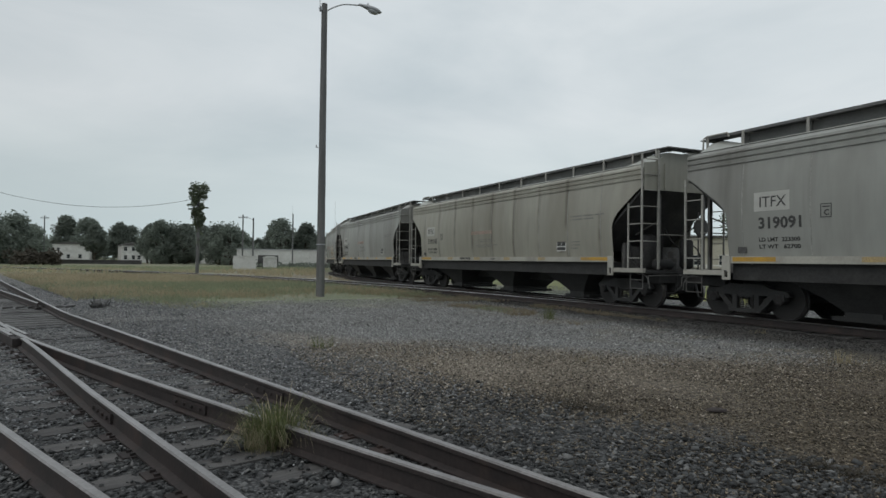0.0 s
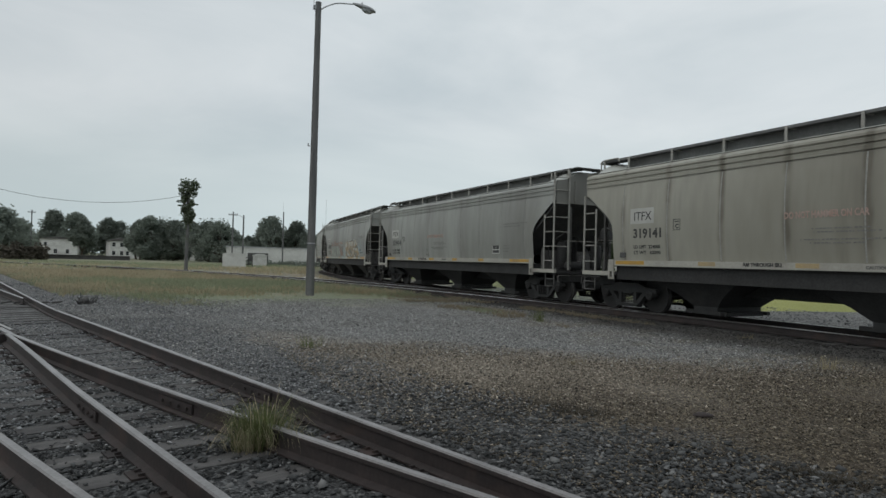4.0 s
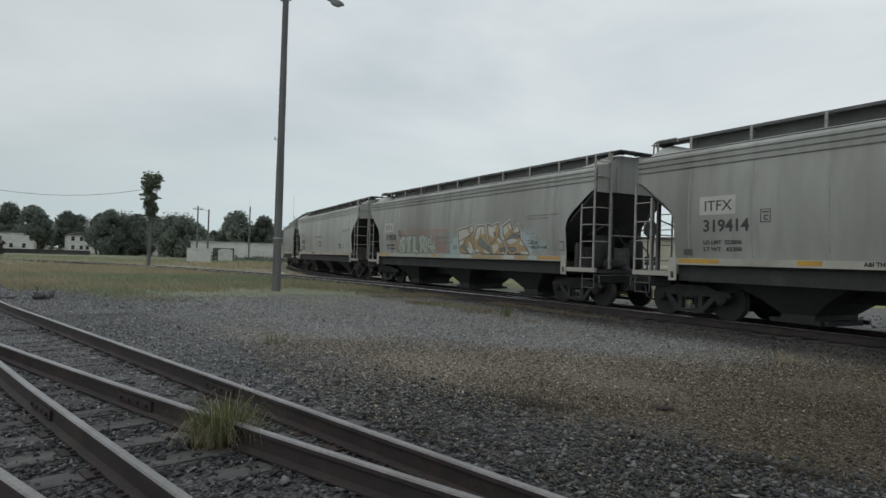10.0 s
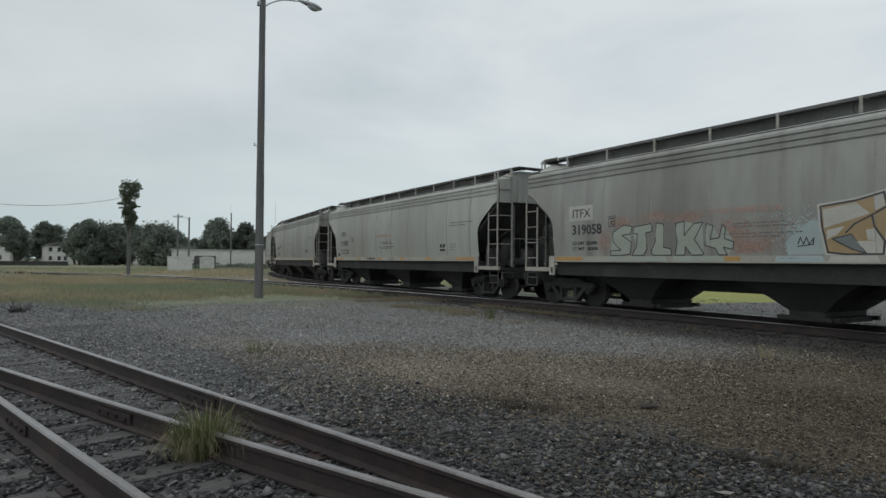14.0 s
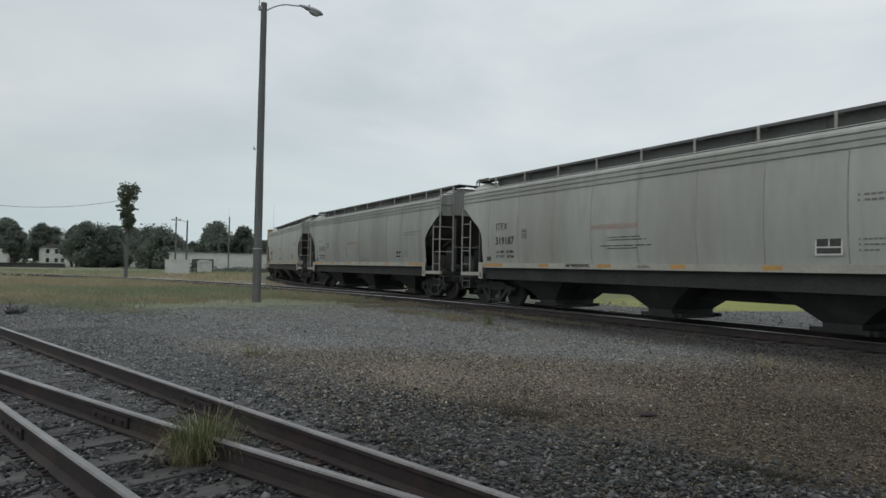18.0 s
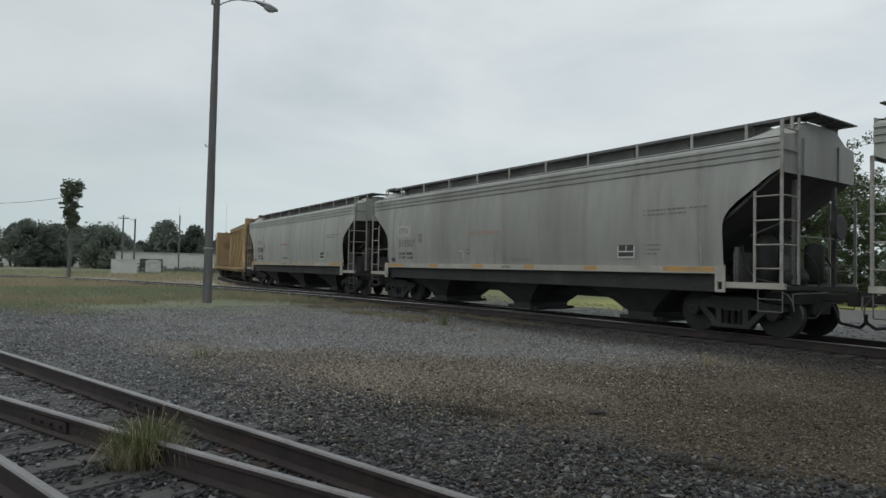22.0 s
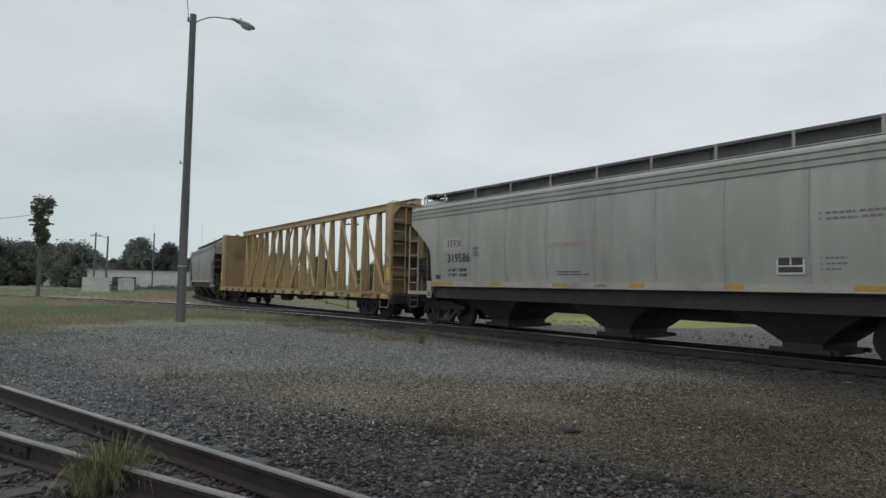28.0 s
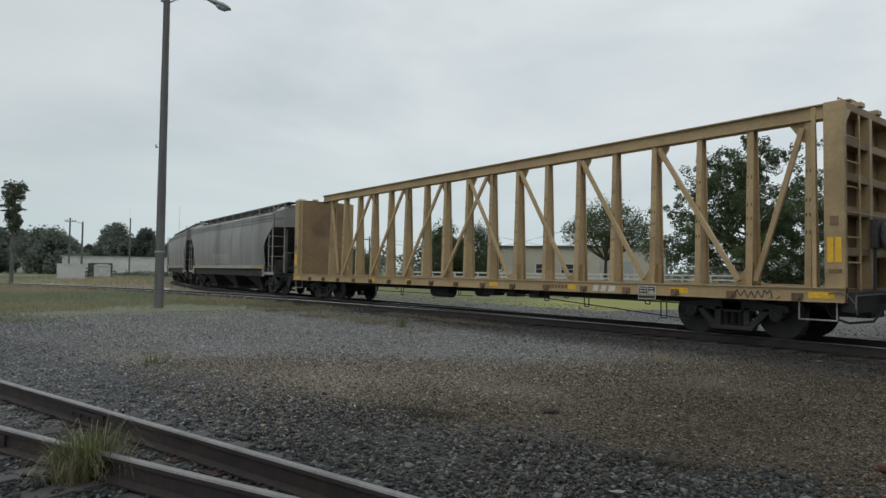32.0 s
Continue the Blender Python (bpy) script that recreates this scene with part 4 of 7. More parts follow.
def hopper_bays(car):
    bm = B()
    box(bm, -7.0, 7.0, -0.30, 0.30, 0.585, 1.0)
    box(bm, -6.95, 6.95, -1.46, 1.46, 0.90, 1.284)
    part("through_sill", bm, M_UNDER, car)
    # The bays' near-black tone includes the body's shade.
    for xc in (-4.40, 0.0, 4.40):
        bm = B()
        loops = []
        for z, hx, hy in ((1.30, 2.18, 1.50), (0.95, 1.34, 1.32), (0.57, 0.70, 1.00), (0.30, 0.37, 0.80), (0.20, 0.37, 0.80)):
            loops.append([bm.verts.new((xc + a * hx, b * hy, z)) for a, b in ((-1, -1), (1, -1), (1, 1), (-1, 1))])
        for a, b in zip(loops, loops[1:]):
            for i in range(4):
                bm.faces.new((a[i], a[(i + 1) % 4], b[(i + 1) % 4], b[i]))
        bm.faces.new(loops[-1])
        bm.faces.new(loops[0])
        bay = part("hopper_bay", bm, M_UNDER, car, "sooty discharge bay, blackened for the shade under the body")
        bm = B()
        box(bm, xc - 0.55, xc + 0.55, -0.66, 0.66, 0.09, 0.19)
        for s in (-1, 1):
            box(bm, xc - 0.64, xc + 0.64, s * 0.74 - 0.05, s * 0.74 + 0.05, 0.11, 0.20)
            lathe(bm, [(-0.06, 0.05), (0.06, 0.05)], 8, Matrix.Translation((xc + 0.5, s * 0.85, 0.15)))
        part("outlet_gate", bm, M_UNDER, bay)


def wheelset_mesh():
    bm = B()
    for s in (-1, 1):
        c = s * 0.7535
        prof = [(c + s * 0.075, 0.14), (c + s * 0.07, 0.34), (c + s * 0.068, 0.40), (c + s * 0.068, 0.452), (c - s * 0.03, 0.459), (c - s * 0.042, 0.485), (c - s * 0.062, 0.485), (c - s * 0.066, 0.40), (c - s * 0.02, 0.36), (c, 0.16)]
        lathe(bm, prof, 28)
        lathe(bm, [(s * 0.98, 0.115), (s * 1.10, 0.115), (s * 1.115, 0.085)], 12)
        for k in range(3):
            a = k * math.tau / 3
            lathe(bm, [(s * 1.112, 0.02), (s * 1.13, 0.02)], 6, Matrix.Translation((0.06 * math.cos(a), 0, 0.06 * math.sin(a))))
    rod(bm, (0, -1.0, 0), (0, 1.0, 0), 0.085, n=10)
    me = mesh_of("wheelset", bm, M_WHEEL)
    me.materials.append(M_TREAD)
    for p in me.polygons:
        r = math.hypot(p.center.x, p.center.z)
        if 0.445 < r < 0.458 and abs(p.center.y) < 0.81:
            p.material_index = 1
    return me


WHEELSET = wheelset_mesh()


def truck(car, x):
    bm = B()
    for s in (-1, 1):
        y0, y1 = s * 0.98 - 0.07, s * 0.98 + 0.07
        # cast side frame with two windows
        prism(bm, [(-1.14, 0.56), (-1.08, 0.66), (-0.70, 0.70), (-0.45, 0.80), (0.45, 0.80), (0.70, 0.70), (1.08, 0.66), (1.14, 0.56), (1.05, 0.52), (0.72, 0.54), (-0.72, 0.54), (-1.05, 0.52)], y0, y1)
        for e in (-1, 1):
            prism(bm, [(e * 0.80, 0.56), (e * 0.66, 0.60), (e * 0.28, 0.20), (e * 0.40, 0.16)], y0, y1)
            prism(bm, [(e * 0.36, 0.20), (e * 0.24, 0.20), (e * 0.24, 0.60), (e * 0.36, 0.60)], y0, y1)
            box(bm, e * 0.89 - 0.13, e * 0.89 + 0.13, s * 1.0 - 0.09, s * 1.0 + 0.09, 0.44, 0.58)
        prism(bm, [(-0.42, 0.14), (0.42, 0.14), (0.46, 0.22), (-0.46, 0.22)], y0 - 0.03, y1 + 0.03)
    box(bm, -0.2, 0.2, -1.05, 1.05, 0.50, 0.72)
    tr = part("truck", bm, M_UNDER, car, "sooty cast-steel truck")
    tr.matrix_basis = Matrix.Translation((x, 0, 0))
    for s in (-1, 1):
        for k in range(3):
            bm = B()
            for t in range(6):
                lathe_ring(bm, -0.15 + 0.15 * k, s * 0.98, 0.24 + 0.045 * t, 0.055)
            tagged(part("spring", bm, M_WHEEL, tr), kind="stuff")
    for e in (-1, 1):
        shared("wheelset", WHEELSET, tr, Matrix.Translation((e * 0.89, 0, 0.457)))
    return tr


def lathe_ring(bm, x, y, z, r):
    a = [bm.verts.new((x + r * math.cos(k * math.tau / 8), y + r * math.sin(k * math.tau / 8), z)) for k in range(8)]
    b = [bm.verts.new((x + r * math.cos(k * math.tau / 8), y + r * math.sin(k * math.tau / 8), z + 0.028)) for k in range(8)]
    for k in range(8):
        bm.faces.new((a[k], a[(k + 1) % 8], b[(k + 1) % 8], b[k]))
    bm.faces.new(a[::-1])
    bm.faces.new(b)


def make_hopper():
    car = tagged(new("covered_hopper_car"), "weathered grey covered hopper car rolling along the main track", "freight car", "cars of the train")
    hopper_body(car)
    hopper_roof(car)
    hopper_sill_and_ends(car)
    hopper_bays(car)
    for x in (-6.95, 6.95):
        truck(car, x)
    return car


# ---- centre-beam lumber car ----
def make_centerbeam():
    car = tagged(new("centerbeam_flatcar"), "empty mustard yellow centre-beam lumber flatcar with end bulkheads", "freight car", "cars of the train")
    H, DK = 11.13, 1.03
    bm = B()
    box(bm, -H, H, -0.35, 0.35, 0.62, DK - 0.04)
    part("centre_sill", bm, M_UNDER, car)
    bm = B()
    box(bm, -H, H, -1.36, 1.36, DK - 0.07, DK)
    part("deck", bm, M_CBDK, car, "worn mustard deck")
    for s in (-1, 1):
        bm = B()
        box(bm, -H, H, s * 1.39 - 0.03, s * 1.39 + 0.03, 0.80, DK + 0.01)
        box(bm, -H, H, s * 1.36 - 0.10, s * 1.36 + 0.06, 0.785, 0.81)
        box(bm, -H, H, s * 1.36 - 0.10, s * 1.36 + 0.075, DK, DK + 0.022)
        side = part("side_sill", bm, M_CB, car)
        for x, w in ((10.75, 0.43), (7.95, 0.42), (5.03, 0.26), (2.13, 0.34), (-2.10, 0.30), (-4.40, 0.30), (-10.78, 0.56)):
            bm = B()
            box(bm, x - w / 2, x + w / 2, s * 1.424 - 0.003, s * 1.424 + 0.003, 0.855, 0.965)
            part("reflector", bm, M_YELB, side, "bright yellow reflective strip")
        for i in range(17):
            bm = B()
            x = -9.9 + 19.8 * i / 16
            lathe(bm, [(-0.05, 0.06), (0.05, 0.06)], 10, Matrix.Translation((x + 0.45, s * 1.46, 0.86)))
            box(bm, x + 0.36, x + 0.54, s * 1.44 - 0.03, s * 1.44 + 0.03, 0.80, 0.94)
            part("winch", bm, M_CBDK, side)
    # posts and braces of the centre beam
    posts = [s * (0.592 + 1.183 * j) for s in (-1, 1) for j in range(9)]
    for x in posts:
        j = round((abs(x) - 0.592) / 1.183)
        w = 0.072 if j % 2 else 0.063
        bm = B()
        for yy in (-1, 1):
            # two tapering flanges with a web between
            v = []
            for z, hy in ((DK, 0.22), (4.40, 0.10)):
                for dx in (-w, w):
                    v.append([bm.verts.new((x + dx, yy * hy, z)), bm.verts.new((x + dx, yy * (hy - 0.02), z))])
            a, b, c, d = v
            for q in ((a[0], b[0], d[0], c[0]), (a[1], c[1], d[1], b[1]), (a[0], c[0], c[1], a[1]), (b[0], b[1], d[1], d[0]), (c[0], d[0], d[1], c[1])):
                bm.faces.new(q)
        prism(bm, [(-0.21, DK), (0.21, DK), (0.09, 4.40), (-0.09, 4.40)], -0.012, 0.012, Matrix.Translation((x, 0, 0)) @ Matrix.Rotation(radians(90), 4, "Z"))
        post = part("post", bm, M_CB, car)
        bm = B()
        for z in (2.1, 2.45, 2.75, 3.35):
            for dx in (-w * 0.55, w * 0.55):
                zz = 0.22 - 0.12 * (z - DK) / 3.37
                box(bm, x + dx - 0.012, x + dx + 0.012, -zz - 0.004, -zz + 0.01, z, z + 0.07)
        tagged(part("strap_slot", bm, M_CBDK, post), kind="stuff")
    braces = []
    for s in (-1, 1):
        for a in (-0.592, 1.775, 4.141, 6.507):
            braces.append((s * (a + 0.16), 4.32, s * (a + 2.366 - 0.18), 1.12))
        braces.append((s * 9.95, 4.25, s * 9.05, 1.12))
    for k, (xa, za, xb, zb) in enumerate(braces):
        bm = B()
        s = -1
        d = Vector((xb - xa, s * 0.12, zb - za))
        m = Matrix.Translation((xa, s * 0.15, za)) @ d.to_track_quat("X", "Z").to_matrix().to_4x4()
        box(bm, 0, d.length, -0.04, 0.04, -0.055, 0.055, m)
        part("brace", bm, M_CB, car, bevel=0.01)
    for s in (-1, 1):
        flats = [[(s * 10.15, 4.42), (s * 10.15, 3.9), (s * 9.9, 4.0), (s * 9.62, 4.42)]]
        for a in (-0.592, 1.775, 4.141, 6.507):
            xx = s * a
            flats.append([(xx - 0.13 * s, 4.42), (xx - 0.13 * s, 4.0), (xx + 0.14 * s, 4.0), (xx + 0.34 * s, 4.30), (xx + 0.36 * s, 4.42)])
            xx = s * (a + 2.366)
            flats.append([(xx + 0.12 * s, DK), (xx + 0.12 * s, 1.5), (xx - 0.10 * s, 1.5), (xx - 0.35 * s, 1.16), (xx - 0.38 * s, DK)])
        for flat in flats:
            bm = B()
            prism(bm, flat, -0.016, 0.016)
            part("gusset", bm, M_CB, car)
    bm = B()
    prism(bm, [(-H + 0.3, 4.41), (H - 0.3, 4.41), (H - 0.3, 4.68), (-H + 0.3, 4.68)], -0.11, 0.11)
    box(bm, -H + 0.3, H - 0.3, -0.19, 0.19, 4.66, 4.685)
    box(bm, -H + 0.3, H - 0.3, -0.15, 0.15, 4.40, 4.42)
    part("top_chord", bm, M_CB, car)
    for e in (-1, 1):
        bm = B()
        box(bm, e * (H - 0.31) - 0.012, e * (H - 0.31) + 0.012, -1.36, 1.36, DK, 4.34)
        bh = part("bulkhead", bm, M_CBMID, car, "tall mustard end bulkhead")
        for s in (-1, 1):
            bm = B()
            xa, xb = sorted((e * (H - 0.34), e * H))
            box(bm, xa, xb, s * 1.33 - 0.06, s * 1.33 + 0.06, DK - 0.2, 4.40)
            part("corner_post", bm, M_CB, bh, bevel=0.015)
            bm = B()
            xm = e * (H - 0.17)
            for dx in (-0.065, 0.065):
                box(bm, xm + dx - 0.05, xm + dx + 0.05, s * 1.397 - 0.004, s * 1.397 + 0.004, 1.50, 1.95)
            part("reflector", bm, M_YELB, bh, "bright yellow reflective strips")
            bm = B()
            box(bm, xm - 0.07, xm + 0.07, s * 1.397 - 0.004, s * 1.397 + 0.004, 2.16, 2.33)
            part("marker_plate", bm, M_CBDK, bh)
            bm = B()
            box(bm, xm - 0.10, xm + 0.12, s * 1.397 - 0.004, s * 1.397 + 0.004, 1.31, 1.38)
            part("marker_plate", bm, M_CBDK, bh)
            bm = B()
            xi = e * (H - 0.53)
            box(bm, xi - 0.035, xi + 0.035, s * 1.30 - 0.02, s * 1.30 + 0.02, DK, 4.36)
            part("inner_post", bm, M_CB, bh)
        for z in (1.62, 2.36, 2.98, 3.62, 4.26):
            bm = B()
            xa, xb = sorted((e * (H - 0.28), e * (H - 0.04)))
            box(bm, xa, xb, -1.28, 1.28, z, z + 0.15)
            part("stiffener", bm, M_CBMID, bh, bevel=0.01)
        bm = B()
        xa, xb = sorted((e * (H - 0.26), e * (H - 0.02)))
        box(bm, xa, xb, -0.07, 0.07, DK, 4.26)
        part("stiffener", bm, M_CB, bh)
        for s in (-1, 1):
            bm = B()
            v = [(s * 1.27, 4.26), (s * 1.27, 3.95), (s * 0.98, 4.26)]
            prism(bm, v, -0.008, 0.008, Matrix.Translation((e * (H - 0.03), 0, 0)) @ Matrix.Rotation(radians(90), 4, "Z"))
            part("corner_gusset", bm, M_CB, bh)
            bm = B()
            box(bm, e * (H - 0.10) - 0.10, e * (H - 0.10) + 0.10, s * 0.45 - 0.11, s * 0.45 + 0.11, 4.41, 4.50)
            part("top_block", bm, M_CB, bh, bevel=0.01)
        # ladders on the outer face
        xl = e * (H + 0.03)
        for yy, top, rungs in ((-0.77, 4.2, (3.75, 3.30, 2.85, 1.95, 1.50)), (0.82, 2.38, (1.90, 1.48, 1.08))):
            bm = B()
            rod(bm, (xl, yy, 1.0), (xl, yy, top), 0.020, n=6)
            part("ladder_stile", bm, M_CB, bh)
            for z in rungs:
                bm = B()
                rod(bm, (xl, yy, z), (xl, 1.33 if yy > 0 else -1.33, z), 0.016, n=6)
                part("rung", bm, M_CB, bh)
        bm = B()
        rod(bm, (xl, -1.33, 2.40), (xl, 1.33, 2.40), 0.018, n=6)
        part("grab_rail", bm, M_CB, bh)
        if e > 0:
            bm = B()
            turn = Matrix.Translation((e * (H + 0.16), 0.15, 2.02)) @ Matrix.Rotation(radians(90), 4, "Z")
            lathe(bm, [(-0.025, 0.22), (0.0, 0.27), (0.025, 0.22)], 18, turn)
            box(bm, H + 0.0, H + 0.12, -0.18, 0.32, 1.80, 2.32)
            rod(bm, (H + 0.06, -0.10, 1.8), (H + 0.06, -0.16, 1.0), 0.03, n=6)
            part("hand_brake", bm, M_SLOPE, bh)
        bm = B()
        for yy in (-1.3, -0.95):
            rod(bm, (e * (H - 0.12), yy, 4.38), (e * (H - 0.12), yy, 4.46), 0.014, n=6)
        rod(bm, (e * (H - 0.12), -1.3, 4.46), (e * (H - 0.12), -0.95, 4.46), 0.014, n=6)
        part("top_handhold", bm, M_CB, bh)
        for s in (-1, 1):
            bm = B()
            for xx in (10.35, 10.98):
                rod(bm, (e * xx, s * 1.36, 0.80), (e * xx, s * 1.36, 0.46), 0.015, n=6)
            rod(bm, (e * 10.35, s * 1.36, 0.46), (e * 10.98, s * 1.36, 0.46), 0.015, n=6)
            part("stirrup_step", bm, M_LADDER, car)
        bm = B()
        box(bm, *sorted((e * (H - 0.1), e * (H + 0.15))), -1.3, 1.3, 0.62, 0.98)
        part("end_sill", bm, M_UNDER, car)
        coupler(car, e, H + 0.1, 11.96, 0.84)
    # brake rigging below the deck
    bm = B()
    for s in (-1, 1):
        rod(bm, (-8.2, s * 0.9, 0.72), (8.2, s * 0.9, 0.62), 0.016, n=6)
        for x, z in ((-6.8, 0.5), (-2.62, 0.42), (4.08, 0.52), (4.74, 0.62), (5.39, 0.43), (7.52, 0.29)):
            for dx in (-0.07, 0.07):
                rod(bm, (x + dx, s * 1.3, 0.8), (x + dx, s * 1.3, z), 0.014, n=6)
            rod(bm, (x - 0.07, s * 1.3, z), (x + 0.07, s * 1.3, z), 0.014, n=6)
    rod(bm, (2.3, -1.3, 0.70), (8.1, -1.3, 0.30), 0.014, n=6)
    rod(bm, (-4.4, -1.2, 0.52), (1.0, -1.2, 0.52), 0.012, n=6)
    for x, w in ((1.3, 0.45), (2.3, 0.3), (3.2, 0.35)):
        box(bm, x, x + w, -1.05, -0.6, 0.56, 0.76)
    part("rigging", bm, M_UNDER, car)
    bm = B()
    lathe(bm, [(-0.5, 0.17), (-0.46, 0.21), (0.46, 0.21), (0.5, 0.17)], 14, Matrix.Translation((-1.2, -0.6, 0.6)) @ Matrix.Rotation(radians(90), 4, "Z"))
    part("air_reservoir", bm, M_UNDER, car)
    bm = B()
    lathe(bm, [(-0.25, 0.13), (0.25, 0.13)], 12, Matrix.Translation((0.8, -0.6, 0.62)) @ Matrix.Rotation(radians(90), 4, "Z"))
    part("air_reservoir", bm, M_UNDER, car)
    for x in (-8.92, 8.92):
        truck(car, x)
    # lettering plate, covered mark and a scrawl on the sill
    bm = B()
    box(bm, 6.95, 7.40, -1.429, -1.424, 0.69, 0.99)
    part("plate_border", bm, M_CHALK, car)
    bm = B()
    for x0, x1, z0, z1 in ((6.97, 7.19, 0.78, 0.97), (7.21, 7.38, 0.85, 0.97), (7.21, 7.38, 0.78, 0.835), (6.97, 7.38, 0.71, 0.765)):
        box(bm, x0, x1, -1.434, -1.4295, z0, z1)
    plate = part("stencil_plate", bm, M_INK, car, "black stencil plate with white bars")
    bm = B()
    for z in (0.80, 0.86, 0.92):
        for x0, x1 in ((6.99, 7.08), (7.10, 7.17), (7.23, 7.35)):
            box(bm, x0, x1, -1.438, -1.4345, z, z + 0.022)
    part("plate_bars", bm, M_CHALK, plate)
    # a covered mark in pale blocks, and faint stencil bars
    bm = B()
    for x0, x1 in ((5.66, 5.86), (5.90, 6.08), (6.12, 6.34)):
        prism(bm, [(x0, 0.83), (x1 - 0.04, 0.83), (x1, 0.97), (x0 + 0.04, 0.97)], -1.428, -1.424)
    part("mark_bars", bm, M_CHALK, car, "pale painted mark")
    bm = B()
    for k in range(6):
        box(bm, 4.24 + 0.11 * k, 4.32 + 0.11 * k, -1.4275, -1.424, 0.86, 0.95)
    part("mark_bars", bm, M_CBDK, car)
    bm = B()
    zig = [(9.14, 0.80), (9.22, 0.97), (9.29, 0.84), (9.37, 0.97), (9.43, 0.80), (9.50, 0.95), (9.57, 0.80), (9.62, 0.96), (9.70, 0.82), (9.75, 0.97), (9.80, 0.90), (9.86, 0.98), (9.90, 0.84), (9.80, 0.80), (9.95, 0.79), (10.04, 0.86)]
    for (xa, za), (xb, zb) in zip(zig, zig[1:]):
        rod(bm, (xa, -1.426, za), (xb, -1.426, zb), 0.011, n=4)
    part("scrawl", bm, M_GRAFK, car, "dark sprayed scrawl")
    return car


# ---- lettering of the hopper cars ----
LET = 0.215  # lettering is set out from the rear end


def letter(car, text, x, z, height, material, bold=0.0, spacing=1.0, name="lettering", width=None):
    me = words(text, height, material, bold, spacing).copy()
    for v in me.vertices:
        v.co.y += side_y(z + height / 2) - side_y(z + v.co.z)
    m = Matrix.Translation((x + LET, -(side_y(z + height / 2) + 0.006), z))
    if width:
        wide = max(v.co.x for v in me.vertices)
        m = m @ Matrix.Diagonal((width / wide, 1, 1, 1))
    return tagged(shared(name, me, car, m), kind="stuff")


def bars(car, rows, material, name="stencil_bar"):
    bm = B()
    for x0, x1, z, h in [(p + LET, q + LET, r, u) for p, q, r, u in rows]:
        y = side_y(z) + 0.005
        n = max(1, round((x1 - x0) / (h * 2.2)))
        for k in range(n):
            a = x0 + (x1 - x0) * k / n
            b = a + (x1 - x0) / n * (0.78 if k % 5 else 0.3)
            box(bm, a, b, -y - 0.002, -y + 0.002, z, z + h * 0.8)
    return tagged(part(name, bm, material, car), kind="stuff")


def letter_car(car, number, limits, patch, clear):
    y = side_y(2.6) + 0.004
    if patch:
        bm = B()
        box(bm, -6.52, -5.66 if number in ("319091", "319141") else -5.58, -y, -y + 0.003, 2.44, 2.86)
        part("pale_patch", bm, M_DULL if number in ("319507", "319586") else M_WHITE, car, "pale repainted patch").location.x = LET
    small = number in ("319091", "319141", "319187")
    shift = 0.11 if number == "319586" else 0.0
    ink = M_INK2 if number == "319507" else M_INK
    letter(car, "ITFX", -6.40 + shift, 2.53, 0.23, ink, 0.002, width=0.66 if small else 0.73)
    letter(car, number, -6.42 + shift, 2.06, 0.235 if small else 0.26, ink, 0.010, width=1.02 if small else 1.17)
    letter(car, "LD LMT  " + limits[0], -6.42 + shift, 1.77, 0.085, M_INK, 0.003, width=0.98)
    letter(car, "LT WT   " + limits[1], -6.42 + shift, 1.615, 0.085, M_INK, 0.003, width=0.98)
    letter(car, "DO NOT HAMMER ON CAR", -1.95, 2.36, 0.135, M_REDINK, 0.006, width=1.72)
    if number in ("319141", "319414", "319187"):
        letter(car, "A&I THROUGH SILL", -2.92, 1.335, 0.085, M_INK, 0.005, width=0.98, name="sill_lettering").matrix_basis.translation.y = -1.60
    letter(car, "CAUTION", 0.62 - 0.9, 1.335, 0.06, M_INK2, 0.004, width=0.4, name="sill_lettering").matrix_basis.translation.y = -1.60
    # small notes below the red warning differ from car to car
    small_print = {"319586": [(-1.60, -0.72, 1.70, 0.038), (-1.60, -0.49, 1.63, 0.038)],
             "319507": [(0.05, 0.92, 1.60, 0.035), (0.06, 0.98, 1.535, 0.035)]}
    bars(car, small_print.get(number, [(-1.35, -0.2, 2.12, 0.035), (-1.32, 0.0, 2.05, 0.035), (-1.6, 0.15, 1.90, 0.035), (-1.4, -0.3, 1.83, 0.035)]), M_INK if number in ("319187", "319586") else M_INK2)
    if number == "319507":
        bm = B()
        for r, lift in ((0.095, 0.0), (0.05, 0.004)):
            bm.faces.new([bm.verts.new((-1.80 + r * a, -(side_y(1.84) + 0.006 + lift), 1.84 + r * b)) for a, b in ((-1, 0), (0, -1), (1, 0), (0, 1))])
        sign = part("placard", bm, M_INK, car, "small dark diamond placard with a pale middle")
        sign.data.materials.append(M_CHALK)
        sign.data.polygons[1].material_index = 1
        bm = B()
        stroke(bm, [(-2.30, 1.84), (-2.22, 1.90), (-2.08, 1.83), (-2.05, 1.64)], 0.03, 0.006)
        tagged(part("scrawl", bm, M_GRAFW, car, "faint pale scrawl"), kind="stuff")
    if number == "319414":
        bm = B()
        stroke(bm, [(-1.93, 1.85), (-1.94, 1.57), (-1.66, 1.565), (-1.70, 1.84), (-1.80, 1.80), (-1.92, 1.84)], 0.022, 0.006)
        stroke(bm, [(-1.96, 1.59), (-1.62, 1.56)], 0.05, 0.006)
        tagged(part("scrawl", bm, M_INK2, car, "small dark square scrawl"), kind="stuff")
    bars(car, [(4.85, 6.5, 2.70, 0.05), (4.85, 6.0, 2.60, 0.05), (4.85, 5.35, 1.90, 0.04), (4.85, 5.3, 1.80, 0.04), (4.85, 5.2, 1.70, 0.04)], M_INK2)
    # framed letter box
    bm = B()
